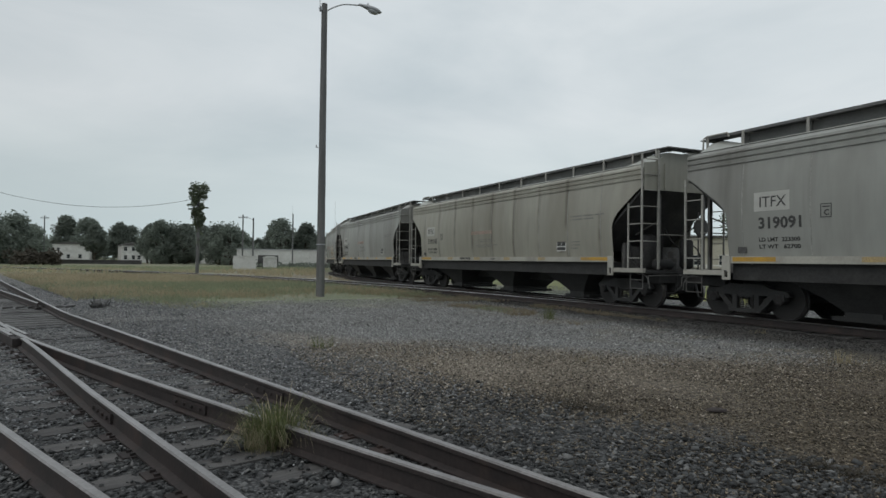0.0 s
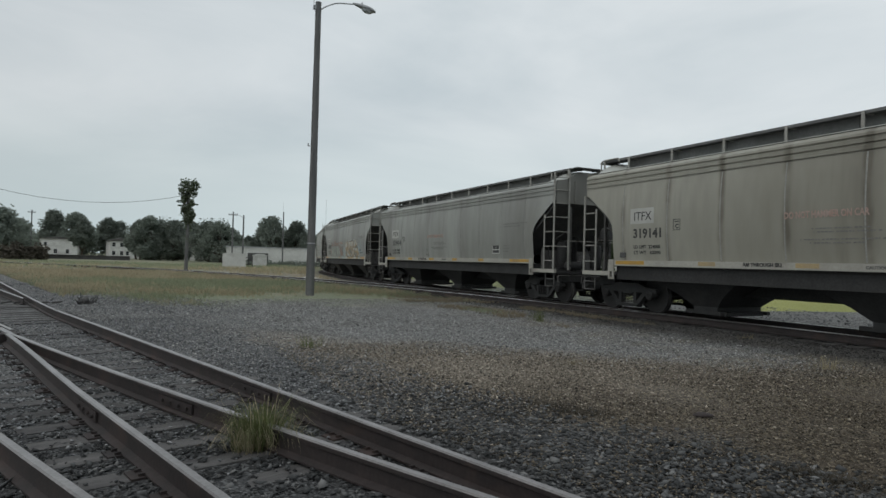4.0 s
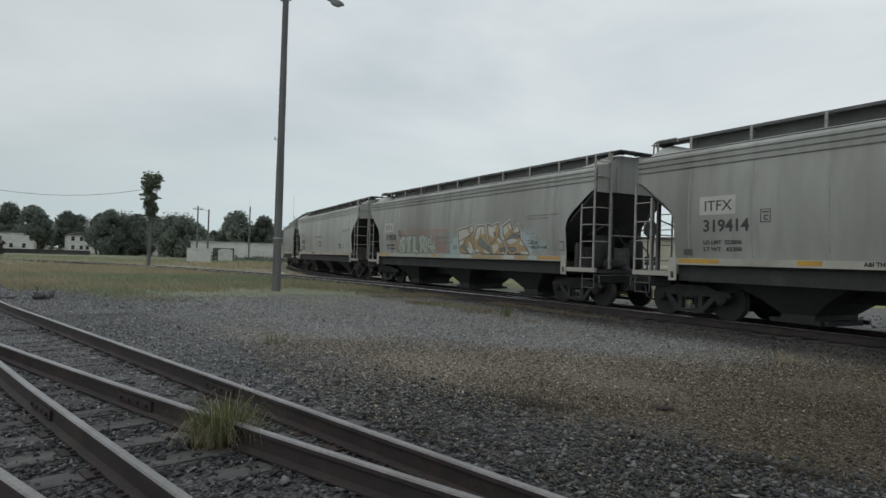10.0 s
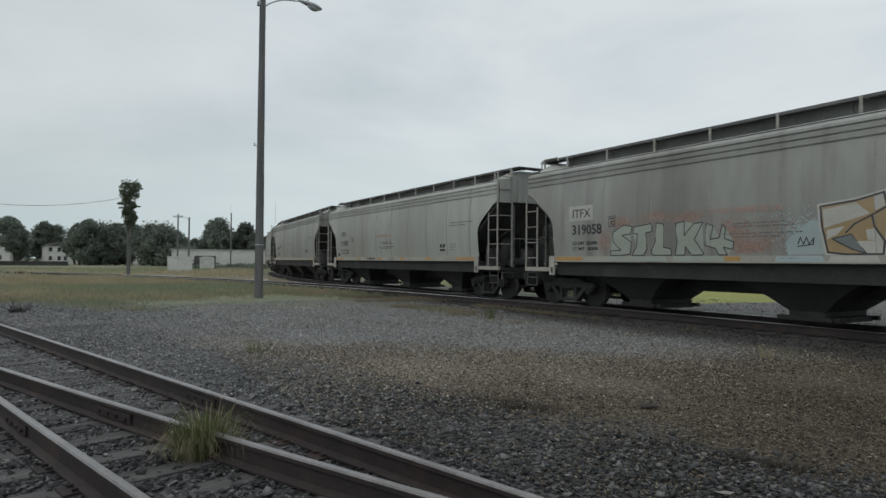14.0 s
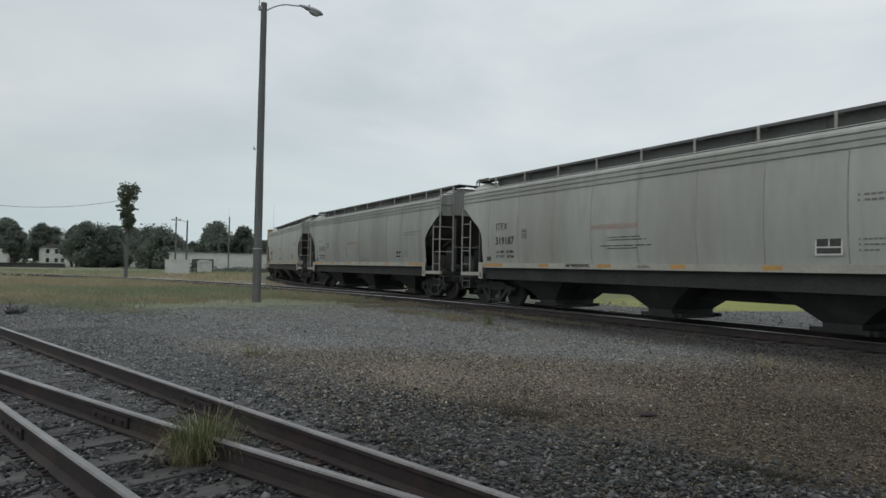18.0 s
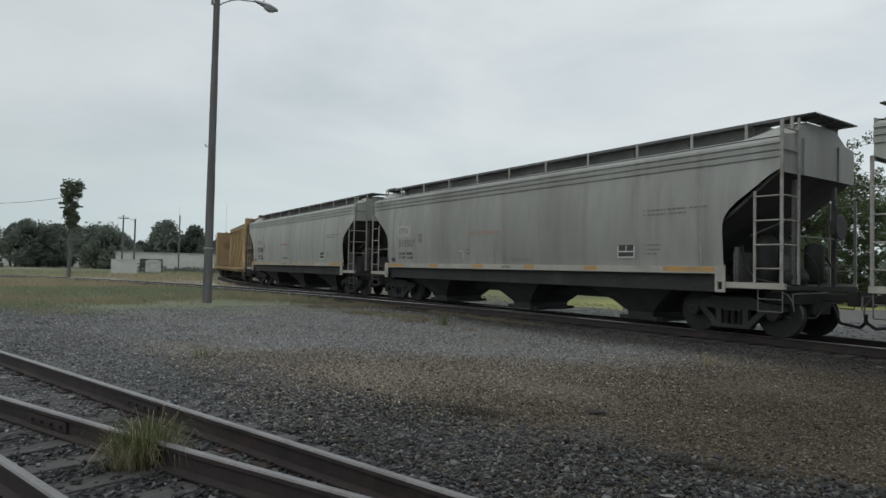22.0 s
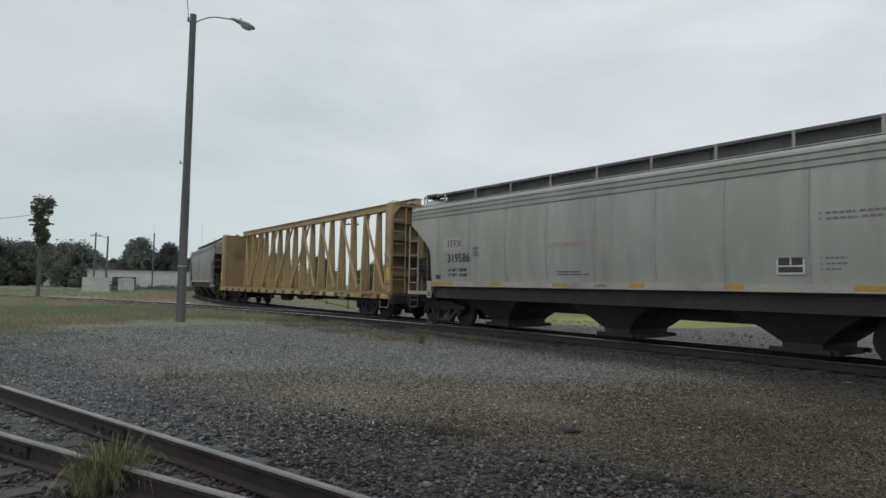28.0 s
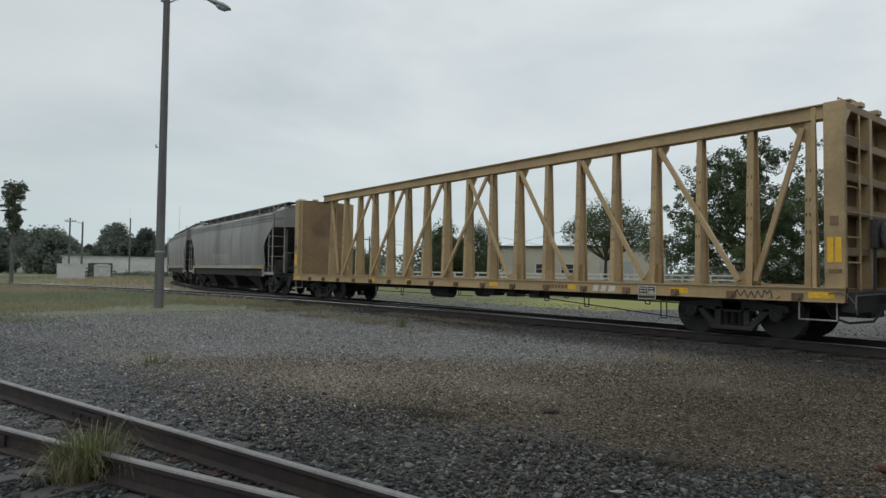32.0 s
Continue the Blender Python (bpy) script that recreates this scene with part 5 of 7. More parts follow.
    for x0, x1, z0, z1 in ((-4.99, -4.76, 2.49, 2.505), (-4.99, -4.76, 2.225, 2.24), (-4.99, -4.975, 2.24, 2.49), (-4.775, -4.76, 2.24, 2.49), (-4.95, -4.80, 2.43, 2.455)):
        box(bm, x0, x1, -y - 0.001, -y + 0.002, z0, z1)
    part("letter_frame", bm, M_INK, car).location.x = LET
    letter(car, "C", -4.92, 2.27, 0.11, M_INK, 0.005)
    # dark data panel with pale border
    bm = B()
    box(bm, 4.07, 4.58, -y - 0.001, -y + 0.002, 1.62, 2.01)
    if not clear:
        bm.free()
        return
    panel = part("data_panel", bm, M_CHALK, car, "black data panel with a white border")
    panel.location = (LET, side_y(2.6) - side_y(1.8) - 0.004, 0)
    bm = B()
    for x0, x1, z0, z1 in ((4.105, 4.315, 1.79, 1.98), (4.345, 4.545, 1.79, 1.98), (4.105, 4.545, 1.655, 1.76)):
        box(bm, x0, x1, -y - 0.004, -y - 0.001, z0, z1)
    part("data_fields", bm, M_INK, panel)
    bm = B()
    box(bm, -6.98, -6.74, -y - 0.012, -y + 0.01, 1.52, 1.66)
    part("card_holder", bm, M_SLOPE, car, bevel=0.006).location = (LET, side_y(2.6) - side_y(1.59), 0)


def spray(car, outlines, material, lift, name, label=""):
    for o in outlines:
        bm = B()
        bm.faces.new([bm.verts.new((x, -(side_y(z) + lift), z)) for x, z in [(x, max(z, 1.452)) for x, z in o]])
        bmesh.ops.triangulate(bm, faces=list(bm.faces))
        bmesh.ops.subdivide_edges(bm, edges=list(bm.edges), cuts=4, use_grid_fill=True)
        for v in bm.verts:
            v.co.y = -(side_y(v.co.z) + lift)
        part(name, bm, material, car, label)


def stroke(bm, pts, w, lift):
    pts = [(x, max(z, 1.462)) for x, z in pts]
    for (xa, za), (xb, zb) in zip(pts, pts[1:]):
        d = Vector((xb - xa, zb - za))
        if d.length < 1e-4:
            continue
        n = Vector((-d.y, d.x)).normalized() * w / 2
        e = d.normalized() * w * 0.3
        q = [(xa - e.x + n.x, za - e.y + n.y), (xb + e.x + n.x, zb + e.y + n.y), (xb + e.x - n.x, zb + e.y - n.y), (xa - e.x - n.x, za - e.y - n.y)]
        bm.faces.new([bm.verts.new((x, -(side_y(z) + lift), z)) for x, z in q])


def droplets(car, blots, material, lift, name, label):
    """Soft spray: a cloud of fine round spots about each centre."""
    rng = random.Random(9)
    bm = B()
    for cx, cz, rx, rz, n in blots:
        for _ in range(n * 3):
            x, z = rng.gauss(cx, rx), rng.gauss(cz, rz)
            r = rng.uniform(0.005, 0.017)
            if z < 1.47 + r:
                continue
            y = -(side_y(z) + lift)
            bm.faces.new([bm.verts.new((x + r * math.cos(a), y, z + r * math.sin(a))) for a in (0, 1.047, 2.094, 3.142, 4.189, 5.236)])
    tagged(part(name, bm, material, car, label), kind="stuff")


def graffiti(car):
    """Two sprayed pieces, drawn as shapes: a large gold and white one, a smaller pale green one."""
    spray(car, [[(0.02, 1.46), (0.0, 1.72), (0.25, 1.92), (0.50, 2.12), (0.80, 2.10), (0.85, 1.46)], [(4.60, 2.20), (4.95, 2.22), (5.30, 1.95), (5.42, 1.66), (5.30, 1.46), (4.9, 1.46)], [(3.5, 2.3), (3.8, 2.5), (4.0, 2.2), (3.7, 1.9)]], M_GRAFB, 0.003, "spray_haze", "light blue spray haze")
    droplets(car, [(0.40, 1.8, 0.26, 0.20, 420), (5.15, 1.90, 0.28, 0.24, 480), (3.65, 2.35, 0.2, 0.16, 160), (2.65, 2.35, 0.2, 0.14, 120), (5.9, 1.70, 0.16, 0.10, 120)], M_GRAFB, 0.0035, "spray_haze", "light blue spray haze")
    droplets(car, [(-4.95, 1.85, 0.14, 0.16, 180), (-4.3, 2.30, 0.20, 0.09, 200), (-3.2, 2.40, 0.24, 0.09, 190), (-2.3, 2.33, 0.26, 0.08, 190), (-1.15, 1.95, 0.20, 0.18, 330), (-0.85, 1.62, 0.24, 0.12, 260), (-0.5, 1.8, 0.3, 0.2, 200)], M_RUSTY, 0.0028, "spray_haze", "faded red spray haze round the piece")
    gold = [
        [(0.70, 2.37), (1.33, 2.44), (1.79, 2.55), (1.84, 2.30), (1.59, 2.16), (1.63, 1.94), (1.78, 1.69), (1.74, 1.45), (1.10, 1.45), (0.80, 1.50), (0.77, 1.70), (0.72, 1.99)],
        [(1.85, 2.10), (2.11, 2.48), (2.59, 2.49), (2.63, 2.20), (2.80, 1.87), (2.92, 1.45), (2.36, 1.45), (2.22, 1.52), (1.96, 1.48), (1.81, 1.66)],
        [(2.76, 2.55), (3.06, 2.46), (3.48, 2.55), (3.56, 2.28), (3.48, 2.10), (3.72, 1.88), (3.88, 1.60), (3.78, 1.45), (2.97, 1.45), (2.91, 1.80), (2.81, 2.13)],
        [(3.74, 2.42), (4.17, 2.60), (4.33, 2.30), (4.62, 2.46), (4.75, 2.23), (4.76, 2.00), (5.00, 1.76), (5.18, 1.54), (5.21, 1.45), (3.92, 1.45), (4.03, 1.54), (3.91, 1.90), (3.78, 2.15)],
    ]
    spray(car, gold, M_GRAFG, 0.006, "spray_fill", "gold sprayed block shapes")
    white = [
        [(0.74, 2.31), (1.33, 2.40), (1.56, 2.19), (0.76, 1.96)], [(1.11, 1.69), (1.75, 1.71), (1.74, 1.48), (1.43, 1.46)], [(1.62, 2.48), (1.77, 2.53), (1.81, 2.32), (1.65, 2.24)],
        [(2.11, 2.42), (2.35, 2.45), (2.18, 2.03), (1.91, 1.98)], [(2.44, 1.65), (2.82, 1.57), (2.88, 1.46), (2.60, 1.46)], [(1.88, 1.62), (2.15, 1.65), (2.20, 1.52), (1.93, 1.51)],
        [(2.82, 2.45), (3.06, 2.42), (3.29, 2.30), (3.14, 2.05), (2.90, 2.16)], [(3.06, 1.77), (3.44, 1.84), (3.45, 1.69), (3.14, 1.47)], [(3.60, 1.52), (3.85, 1.60), (3.78, 1.46)],
        [(3.76, 2.37), (3.98, 2.46), (4.08, 2.26), (3.85, 2.12)], [(4.36, 2.27), (4.61, 2.42), (4.72, 2.20), (4.52, 2.18)], [(3.96, 1.90), (4.26, 2.04), (4.59, 1.93), (4.18, 1.80)], [(4.71, 1.56), (5.12, 1.56), (5.18, 1.46), (4.84, 1.46)],
        [(0.80, 1.92), (1.12, 1.98), (1.0, 1.84), (0.80, 1.74)], [(1.64, 1.92), (1.76, 1.70), (1.50, 1.72), (1.48, 1.90)], [(2.36, 2.44), (2.56, 2.46), (2.60, 2.20), (2.40, 2.16)], [(3.10, 2.44), (3.34, 2.50), (3.30, 2.32)], [(3.50, 2.06), (3.70, 1.86), (3.50, 1.86), (3.36, 2.0)], [(4.06, 2.50), (4.16, 2.55), (4.26, 2.36), (4.14, 2.30)], [(4.78, 1.96), (4.98, 1.76), (4.70, 1.80)],
    ]
    spray(car, white, M_GRAFW, 0.0075, "spray_facet", "pale sprayed facets")
    grey = [
        [(0.89, 1.75), (1.23, 1.83), (1.47, 1.47), (1.24, 1.55)], [(2.12, 1.84), (2.29, 2.08), (2.79, 1.73), (2.84, 1.55), (2.40, 1.71)], [(3.17, 2.22), (3.29, 2.25), (3.34, 2.14), (3.23, 2.11)],
        [(3.48, 1.64), (3.81, 1.71), (3.81, 1.55), (3.58, 1.54)], [(4.05, 1.69), (4.45, 1.70), (4.49, 1.60), (4.23, 1.54)], [(4.30, 1.46), (4.43, 1.50), (4.70, 1.50), (4.76, 1.46)], [(3.94, 1.96), (4.23, 2.11), (4.74, 2.11), (4.74, 2.02), (4.26, 2.01)],
    ]
    spray(car, grey, M_GRAFS, 0.0082, "spray_shadow", "slate sprayed inner shadows")
    bm = B()
    for o in gold:
        stroke(bm, o + [o[0]], 0.036, 0.009)
    for o in grey:
        stroke(bm, o + [o[0]], 0.022, 0.0095)
    for o in ([(1.59, 2.16), (1.30, 2.02), (1.14, 1.86)], [(2.91, 1.80), (3.20, 1.92), (3.48, 2.10)], [(4.75, 2.23), (4.40, 2.14), (4.20, 2.24)], [(0.24, 1.66), (0.30, 1.80), (0.35, 1.66), (0.42, 1.80), (0.46, 1.66), (0.56, 1.78), (0.54, 1.66), (0.24, 1.62)]):
        stroke(bm, o, 0.032 if o[0][0] > 1.1 else 0.018, 0.0098)
    tagged(part("spray_outline", bm, M_GRAFK, car, "dark sprayed outline"), kind="stuff")
    # a pale halo round the large piece
    bm = B()
    for o in gold:
        mid_x, mid_z = sum(x for x, _ in o) / len(o), sum(z for _, z in o) / len(o)
        ring = [(mid_x + (x - mid_x) * 1.07, mid_z + (z - mid_z) * 1.07) for x, z in o]
        stroke(bm, ring + [ring[0]], 0.040, 0.005)
    tagged(part("spray_halo", bm, M_GRAFW, car, "pale sprayed halo"), kind="stuff")
    green = [
        [(-4.63, 2.07), (-4.25, 2.25), (-3.96, 2.19), (-4.04, 2.01), (-4.32, 1.98), (-4.02, 1.80), (-4.09, 1.50), (-4.42, 1.45), (-4.77, 1.46), (-4.76, 1.58), (-4.39, 1.60), (-4.64, 1.81)],
        [(-3.91, 2.18), (-3.36, 2.24), (-3.33, 2.05), (-3.53, 2.02), (-3.53, 1.62), (-3.66, 1.46), (-4.03, 1.46), (-3.86, 1.68), (-3.80, 2.00), (-3.95, 2.02)],
        [(-3.20, 2.25), (-2.98, 2.21), (-3.02, 1.65), (-2.81, 1.62), (-2.81, 1.46), (-3.35, 1.46), (-3.41, 1.55), (-3.26, 1.79)],
        [(-2.63, 2.21), (-2.39, 2.25), (-2.40, 1.92), (-2.13, 2.18), (-1.89, 2.20), (-2.13, 1.82), (-1.91, 1.50), (-1.96, 1.46), (-2.24, 1.46), (-2.39, 1.66), (-2.43, 1.46), (-2.70, 1.46), (-2.61, 1.77)],
        [(-1.80, 2.17), (-1.63, 2.11), (-1.72, 1.81), (-1.49, 1.84), (-1.40, 2.13), (-1.32, 2.05), (-1.36, 1.82), (-1.14, 1.74), (-1.18, 1.58), (-1.40, 1.63), (-1.32, 1.46), (-1.53, 1.46), (-1.61, 1.61), (-1.86, 1.68)],
    ]
    spray(car, green, M_GRAFM, 0.006, "spray_fill", "pale green sprayed block shapes")
    bm = B()
    for o in green:
        stroke(bm, o + [o[0]], 0.026, 0.0085)
    tagged(part("spray_outline", bm, M_GRAFK, car, "dark sprayed outline"), kind="stuff")
    # the pieces run on over the sill
    for x0, x1, m in ((0.85, 1.75, M_GRAFW), (1.85, 2.9, M_GRAFG), (2.95, 3.75, M_GRAFG), (3.85, 4.5, M_GRAFW), (4.5, 5.2, M_GRAFG), (-4.75, -4.1, M_GRAFM), (-4.0, -2.85, M_GRAFM), (-2.7, -1.3, M_GRAFM), (-0.2, 0.8, M_GRAFB), (5.25, 5.75, M_GRAFB)):
        bm = B()
        prism(bm, [(x0, 1.31), (x1, 1.31), (x1 - 0.06, 1.436), (x0 + 0.05, 1.436)], -1.6045, -1.6015)
        part("spray_fill", bm, m, car)
    letter(car, "ON THE", 5.25 - LET, 1.80, 0.09, M_GRAFK, 0.003, name="sprayed_writing", width=0.42)
    letter(car, "EVE OF WAR", 5.33 - LET, 1.66, 0.09, M_GRAFK, 0.003, name="sprayed_writing", width=0.82)


def small_graffiti(car):
    bm = B()
    for k in range(7):
        x = -2.30 + 0.47 * k
        stroke(bm, [(x, 1.57), (x + 0.11, 2.16), (x + 0.34, 1.82), (x + 0.18, 1.57), (x + 0.45, 2.07)], 0.05, 0.007)
    tagged(part("spray_outline", bm, M_GRAFW, car, "faint pale scrawl"), kind="stuff")


# ---- the train ----
def make_train():
    """All cars in order, each with its place behind the first car's centre."""
    cars = []
    first = make_hopper()
    for k in range(7):
        cars.append((first, 0.0) if k == 0 else (copy_thing(first, pose(0, 0, 0)), 18.08 * k))
    flat = make_centerbeam()
    back = 18.08 * 6 + 21.0
    cars.append((flat, back - 0.165))
    back += 21.0
    for k in range(4):
        cars.append((copy_thing(first, pose(0, 0, 0)), back + 18.08 * k))
    numbers = ("319091", "319141", "319414", "319058", "319187", "319507", "319586")
    weights = (("223300", "62700"), ("224000", "62000"), ("223800", "62200"), ("223400", "62600"), ("223800", "62100"), ("223900", "62100"), ("223300", "62200"))
    for k in range(7):
        letter_car(cars[k][0], numbers[k], weights[k], k != 4, k != 3)
    for k in (0, 1, 2, 3, 5, 8, 9, 10, 11):
        for ob in cars[k][0].children:
            if ob.name.startswith(("body", "end_sheet")):
                ob.material_slots[0].link = "OBJECT"
                ob.material_slots[0].material = M_BODYDK if k > 7 else M_BODYTAN if k == 1 else M_BODYMID
        tagged(cars[k][0], "dingy dark grey covered hopper car at the train's rear" if k > 7 else "tan-stained grey covered hopper car with black stencilling" if k == 1 else "grimy streaked grey covered hopper car with black stencilling")
    # some cars carry fresher amber strips
    for k in (2, 3, 4, 5, 6):
        for sill in cars[k][0].children:
            for ob in sill.children:
                if ob.name.startswith("reflector"):
                    ob.material_slots[0].link = "OBJECT"
                    ob.material_slots[0].material = M_YEL if k in (2, 6) else M_AMBER
    tagged(cars[3][0], "grimy grey covered hopper car with large sprayed graffiti")
    graffiti(cars[3][0])
    bm = B()
    stroke(bm, [(6.74, 1.87), (6.93, 1.87), (6.93, 1.62), (6.72, 1.62)], 0.025, 0.006)
    tagged(part("frame_mark", bm, M_INK, cars[3][0], "dark bracket-shaped mark"), kind="stuff")
    small_graffiti(cars[8][0])
    return cars


TRAIN = make_train()
TRUCK_AT = {id(c): (8.92 if c.name.startswith("center") else 6.95) for c, _ in TRAIN}


def car_pose(back, half, t):
    s = -3.185 + train_run(t) - back
    a, _ = main_line(s - half)
    b, _ = main_line(s + half)
    d = b - a
    m = (a + b) / 2
    return pose(m.x, m.y, m.z, 0, 0, math.degrees(math.atan2(d.y, d.x)))


def motions():
    for c, back in TRAIN:
        half = TRUCK_AT[id(c)]
        walk(c, [(k * 1.0, car_pose(back, half, k * 1.0)) for k in range(33)])
        for tr in c.children:
            if not tr.name.startswith("truck"):
                continue
            for ws in tr.children:
                if ws.name.startswith("wheelset"):
                    p = ws.matrix_basis.translation.copy()
                    walk(ws, [(k / 6, pose(p.x, p.y, p.z, 0, math.degrees(train_run(k / 6) / 0.457), 0)) for k in range(193)])


# ---- lamp pole ----
def bearing(b, d, z=0.0):
    """A place d metres off, b degrees from the line of the tracks."""
    return Vector((-d * math.cos(radians(b)), d * math.sin(radians(b)), z))


def make_lamp_pole():
    base = Vector((-24.35, 6.15, 0))
    pole = tagged(new("street_lamp"), "tall weathered timber pole with a bracket street lamp", "street lamp")
    pole.matrix_world = Matrix.Translation(base)
    bm = B()
    lathe(bm, [(-0.3 + 1.19 * i, 0.168 - 0.0055 * i + 0.004 * math.sin(i * 2.1)) for i in range(11)], 16, Matrix.Rotation(radians(90), 4, "X"))
    part("shaft", bm, M_POLE, pole, smooth=False)
    # bracket: a long shallow arch away from the camera, towards the train
    d = Vector((0.30, 0.954, 0))
    bm = B()
    last = Vector((0, 0, 11.32)) + d * 0.1
    for i in range(1, 11):
        u = i / 10
        p = d * (0.1 + 1.36 * u) + Vector((0, 0, 11.34 + 0.30 * math.sin(math.pi / 2 * min(1.0, u * 1.7))))
        rod(bm, last, p, 0.026, n=8)
        last = p
    part("bracket_arm", bm, M_STEEL, pole)
    m = Matrix.Translation(last) @ Matrix.Rotation(math.atan2(d.y, d.x), 4, "Z") @ Matrix.Rotation(radians(17), 4, "Y")
    bm = B()
    rings = []
    for x, w, up, dn in ((-0.12, 0.04, 0.04, 0.04), (0.05, 0.09, 0.07, 0.05), (0.28, 0.15, 0.10, 0.08), (0.50, 0.19, 0.11, 0.11), (0.72, 0.15, 0.08, 0.08), (0.83, 0.06, 0.03, 0.03)):
        rings.append([bm.verts.new(m @ Vector((x, w * math.cos(a), (up if math.sin(a) > 0 else dn) * math.sin(a)))) for a in [k * math.tau / 12 for k in range(12)]])
    for a, b in zip(rings, rings[1:]):
        for k in range(12):
            bm.faces.new((a[k], a[(k + 1) % 12], b[(k + 1) % 12], b[k]))
    bm.faces.new(rings[0][::-1])
    bm.faces.new(rings[-1])
    part("lamp_head", bm, M_STEEL, pole, "grey cobra lamp head", smooth=True)
    bm = B()
    rings = []
    for k in range(1, 5):
        r = math.sin(k / 4 * math.pi / 2)
        rings.append([bm.verts.new(m @ Vector((0.50 + 0.24 * r * math.cos(a), 0.16 * r * math.sin(a), -0.06 - 0.12 * math.cos(k / 4 * math.pi / 2)))) for a in [j * math.tau / 12 for j in range(12)]])
    for a, b in zip(rings, rings[1:]):
        for k in range(12):
            bm.faces.new((a[k], a[(k + 1) % 12], b[(k + 1) % 12], b[k]))
    bm.faces.new(rings[0])
    part("lamp_lens", bm, M_LENS, pole, smooth=True)
    bm = B()
    rod(bm, m @ Vector((0.22, 0, 0.07)), m @ Vector((0.22, 0, 0.17)), 0.035, 0.028, n=8)
    part("photocell", bm, M_STEEL, pole)
    bm = B()
    box(bm, -0.07, 0.07, -0.20, -0.08, 11.3, 11.45)
    part("bracket_plate", bm, M_STEEL, pole)
    bm = B()
    box(bm, -0.02, 0.02, -0.26, -0.16, 5.85, 5.89)
    rod(bm, (0, -0.24, 5.87), (0, -0.24, 5.97), 0.022, n=8)
    part("insulator_pin", bm, M_STEEL, pole)
    bm = B()
    lathe(bm, [(-0.02, 0.176), (0.02, 0.176)], 16, Matrix.Translation((0, 0, 2.05)) @ Matrix.Rotation(radians(90), 4, "X"))
    part("pole_band", bm, M_STEEL, pole)
    bm = B()
    lathe(bm, [(-0.03, 0.04), (0.03, 0.04)], 8, Matrix.Translation((0.02, -0.16, 11.30)))
    part("wire_clevis", bm, M_STEEL, pole)


make_lamp_pole()


# ---- foliage ----
def leaf_cloud(rng, clumps, leaves, size, spread):
    """Small bent leaves round a set of clump centres: (x, y, z, radius)."""
    verts, faces = [], []
    for cx, cy, cz, r in clumps:
        for _ in range(leaves):
            d = Vector((rng.gauss(0, 1), rng.gauss(0, 1), rng.gauss(0, 0.75)))
            d = d.normalized() * r * rng.uniform(0.35, 1.0) ** spread
            c = Vector((cx, cy, cz)) + d
            u = Vector((rng.gauss(0, 1), rng.gauss(0, 1), rng.gauss(0, 0.5))).normalized()
            w = u.orthogonal().normalized()
            w = Matrix.Rotation(rng.uniform(0, math.tau), 3, u) @ w
            s = size * rng.uniform(0.6, 1.3)
            i = len(verts)
            fold = u.cross(w) * s * 0.25
            verts += [c - u * s, c + w * s * 0.5 + fold, c + u * s, c - w * s * 0.5 + fold]
            faces += [(i, i + 1, i + 2), (i, i + 2, i + 3)]
    return verts, faces


def tree_meshes(seed, height, width, bole, leaves, size, material, clumps=34, top_heavy=0.5):
    rng = random.Random(seed)
    bm = B()
    tips = []
    top = Vector((0, 0, 0))
    r = height * 0.028
    trunk = [Vector((0, 0, -0.2))]
    for i in range(1, 6):
        trunk.append(Vector((rng.uniform(-0.03, 0.03) * height, rng.uniform(-0.03, 0.03) * height, height * 0.74 * i / 5)))
    for i in range(5):
        rod(bm, trunk[i], trunk[i + 1], r * (1 - 0.17 * i), r * (1 - 0.17 * (i + 1)), n=8)
    for k in range(clumps):
        f = rng.uniform(bole, 1.0)
        a = rng.uniform(0, math.tau)
        shape = math.sin(math.pi * min(1, max(0.05, (f - bole * 0.8) / (1.06 - bole * 0.8))) ** top_heavy)
        rad = width / 2 * shape * rng.uniform(0.35, 1.0)
        p = Vector((rad * math.cos(a), rad * math.sin(a), height * f * 0.94))
        j = min(4, int(f * 0.74 * 5))
        start = trunk[j].lerp(trunk[j + 1], 0.3)
        if start.z > p.z:
            start = trunk[max(0, j - 1)]
        mid = start.lerp(p, 0.55) + Vector((0, 0, -0.03 * height))
        rod(bm, start, mid, r * 0.34, r * 0.22, n=5, caps=False)
        rod(bm, mid, p, r * 0.22, r * 0.07, n=5, caps=False)
        tips.append((p.x, p.y, p.z, width * rng.uniform(0.10, 0.19)))
    wood = mesh_of("trunk", bm, M_BARK)
    v, f = leaf_cloud(rng, tips, leaves, size, 0.6)
    return wood, soup("crown", v, f, material)


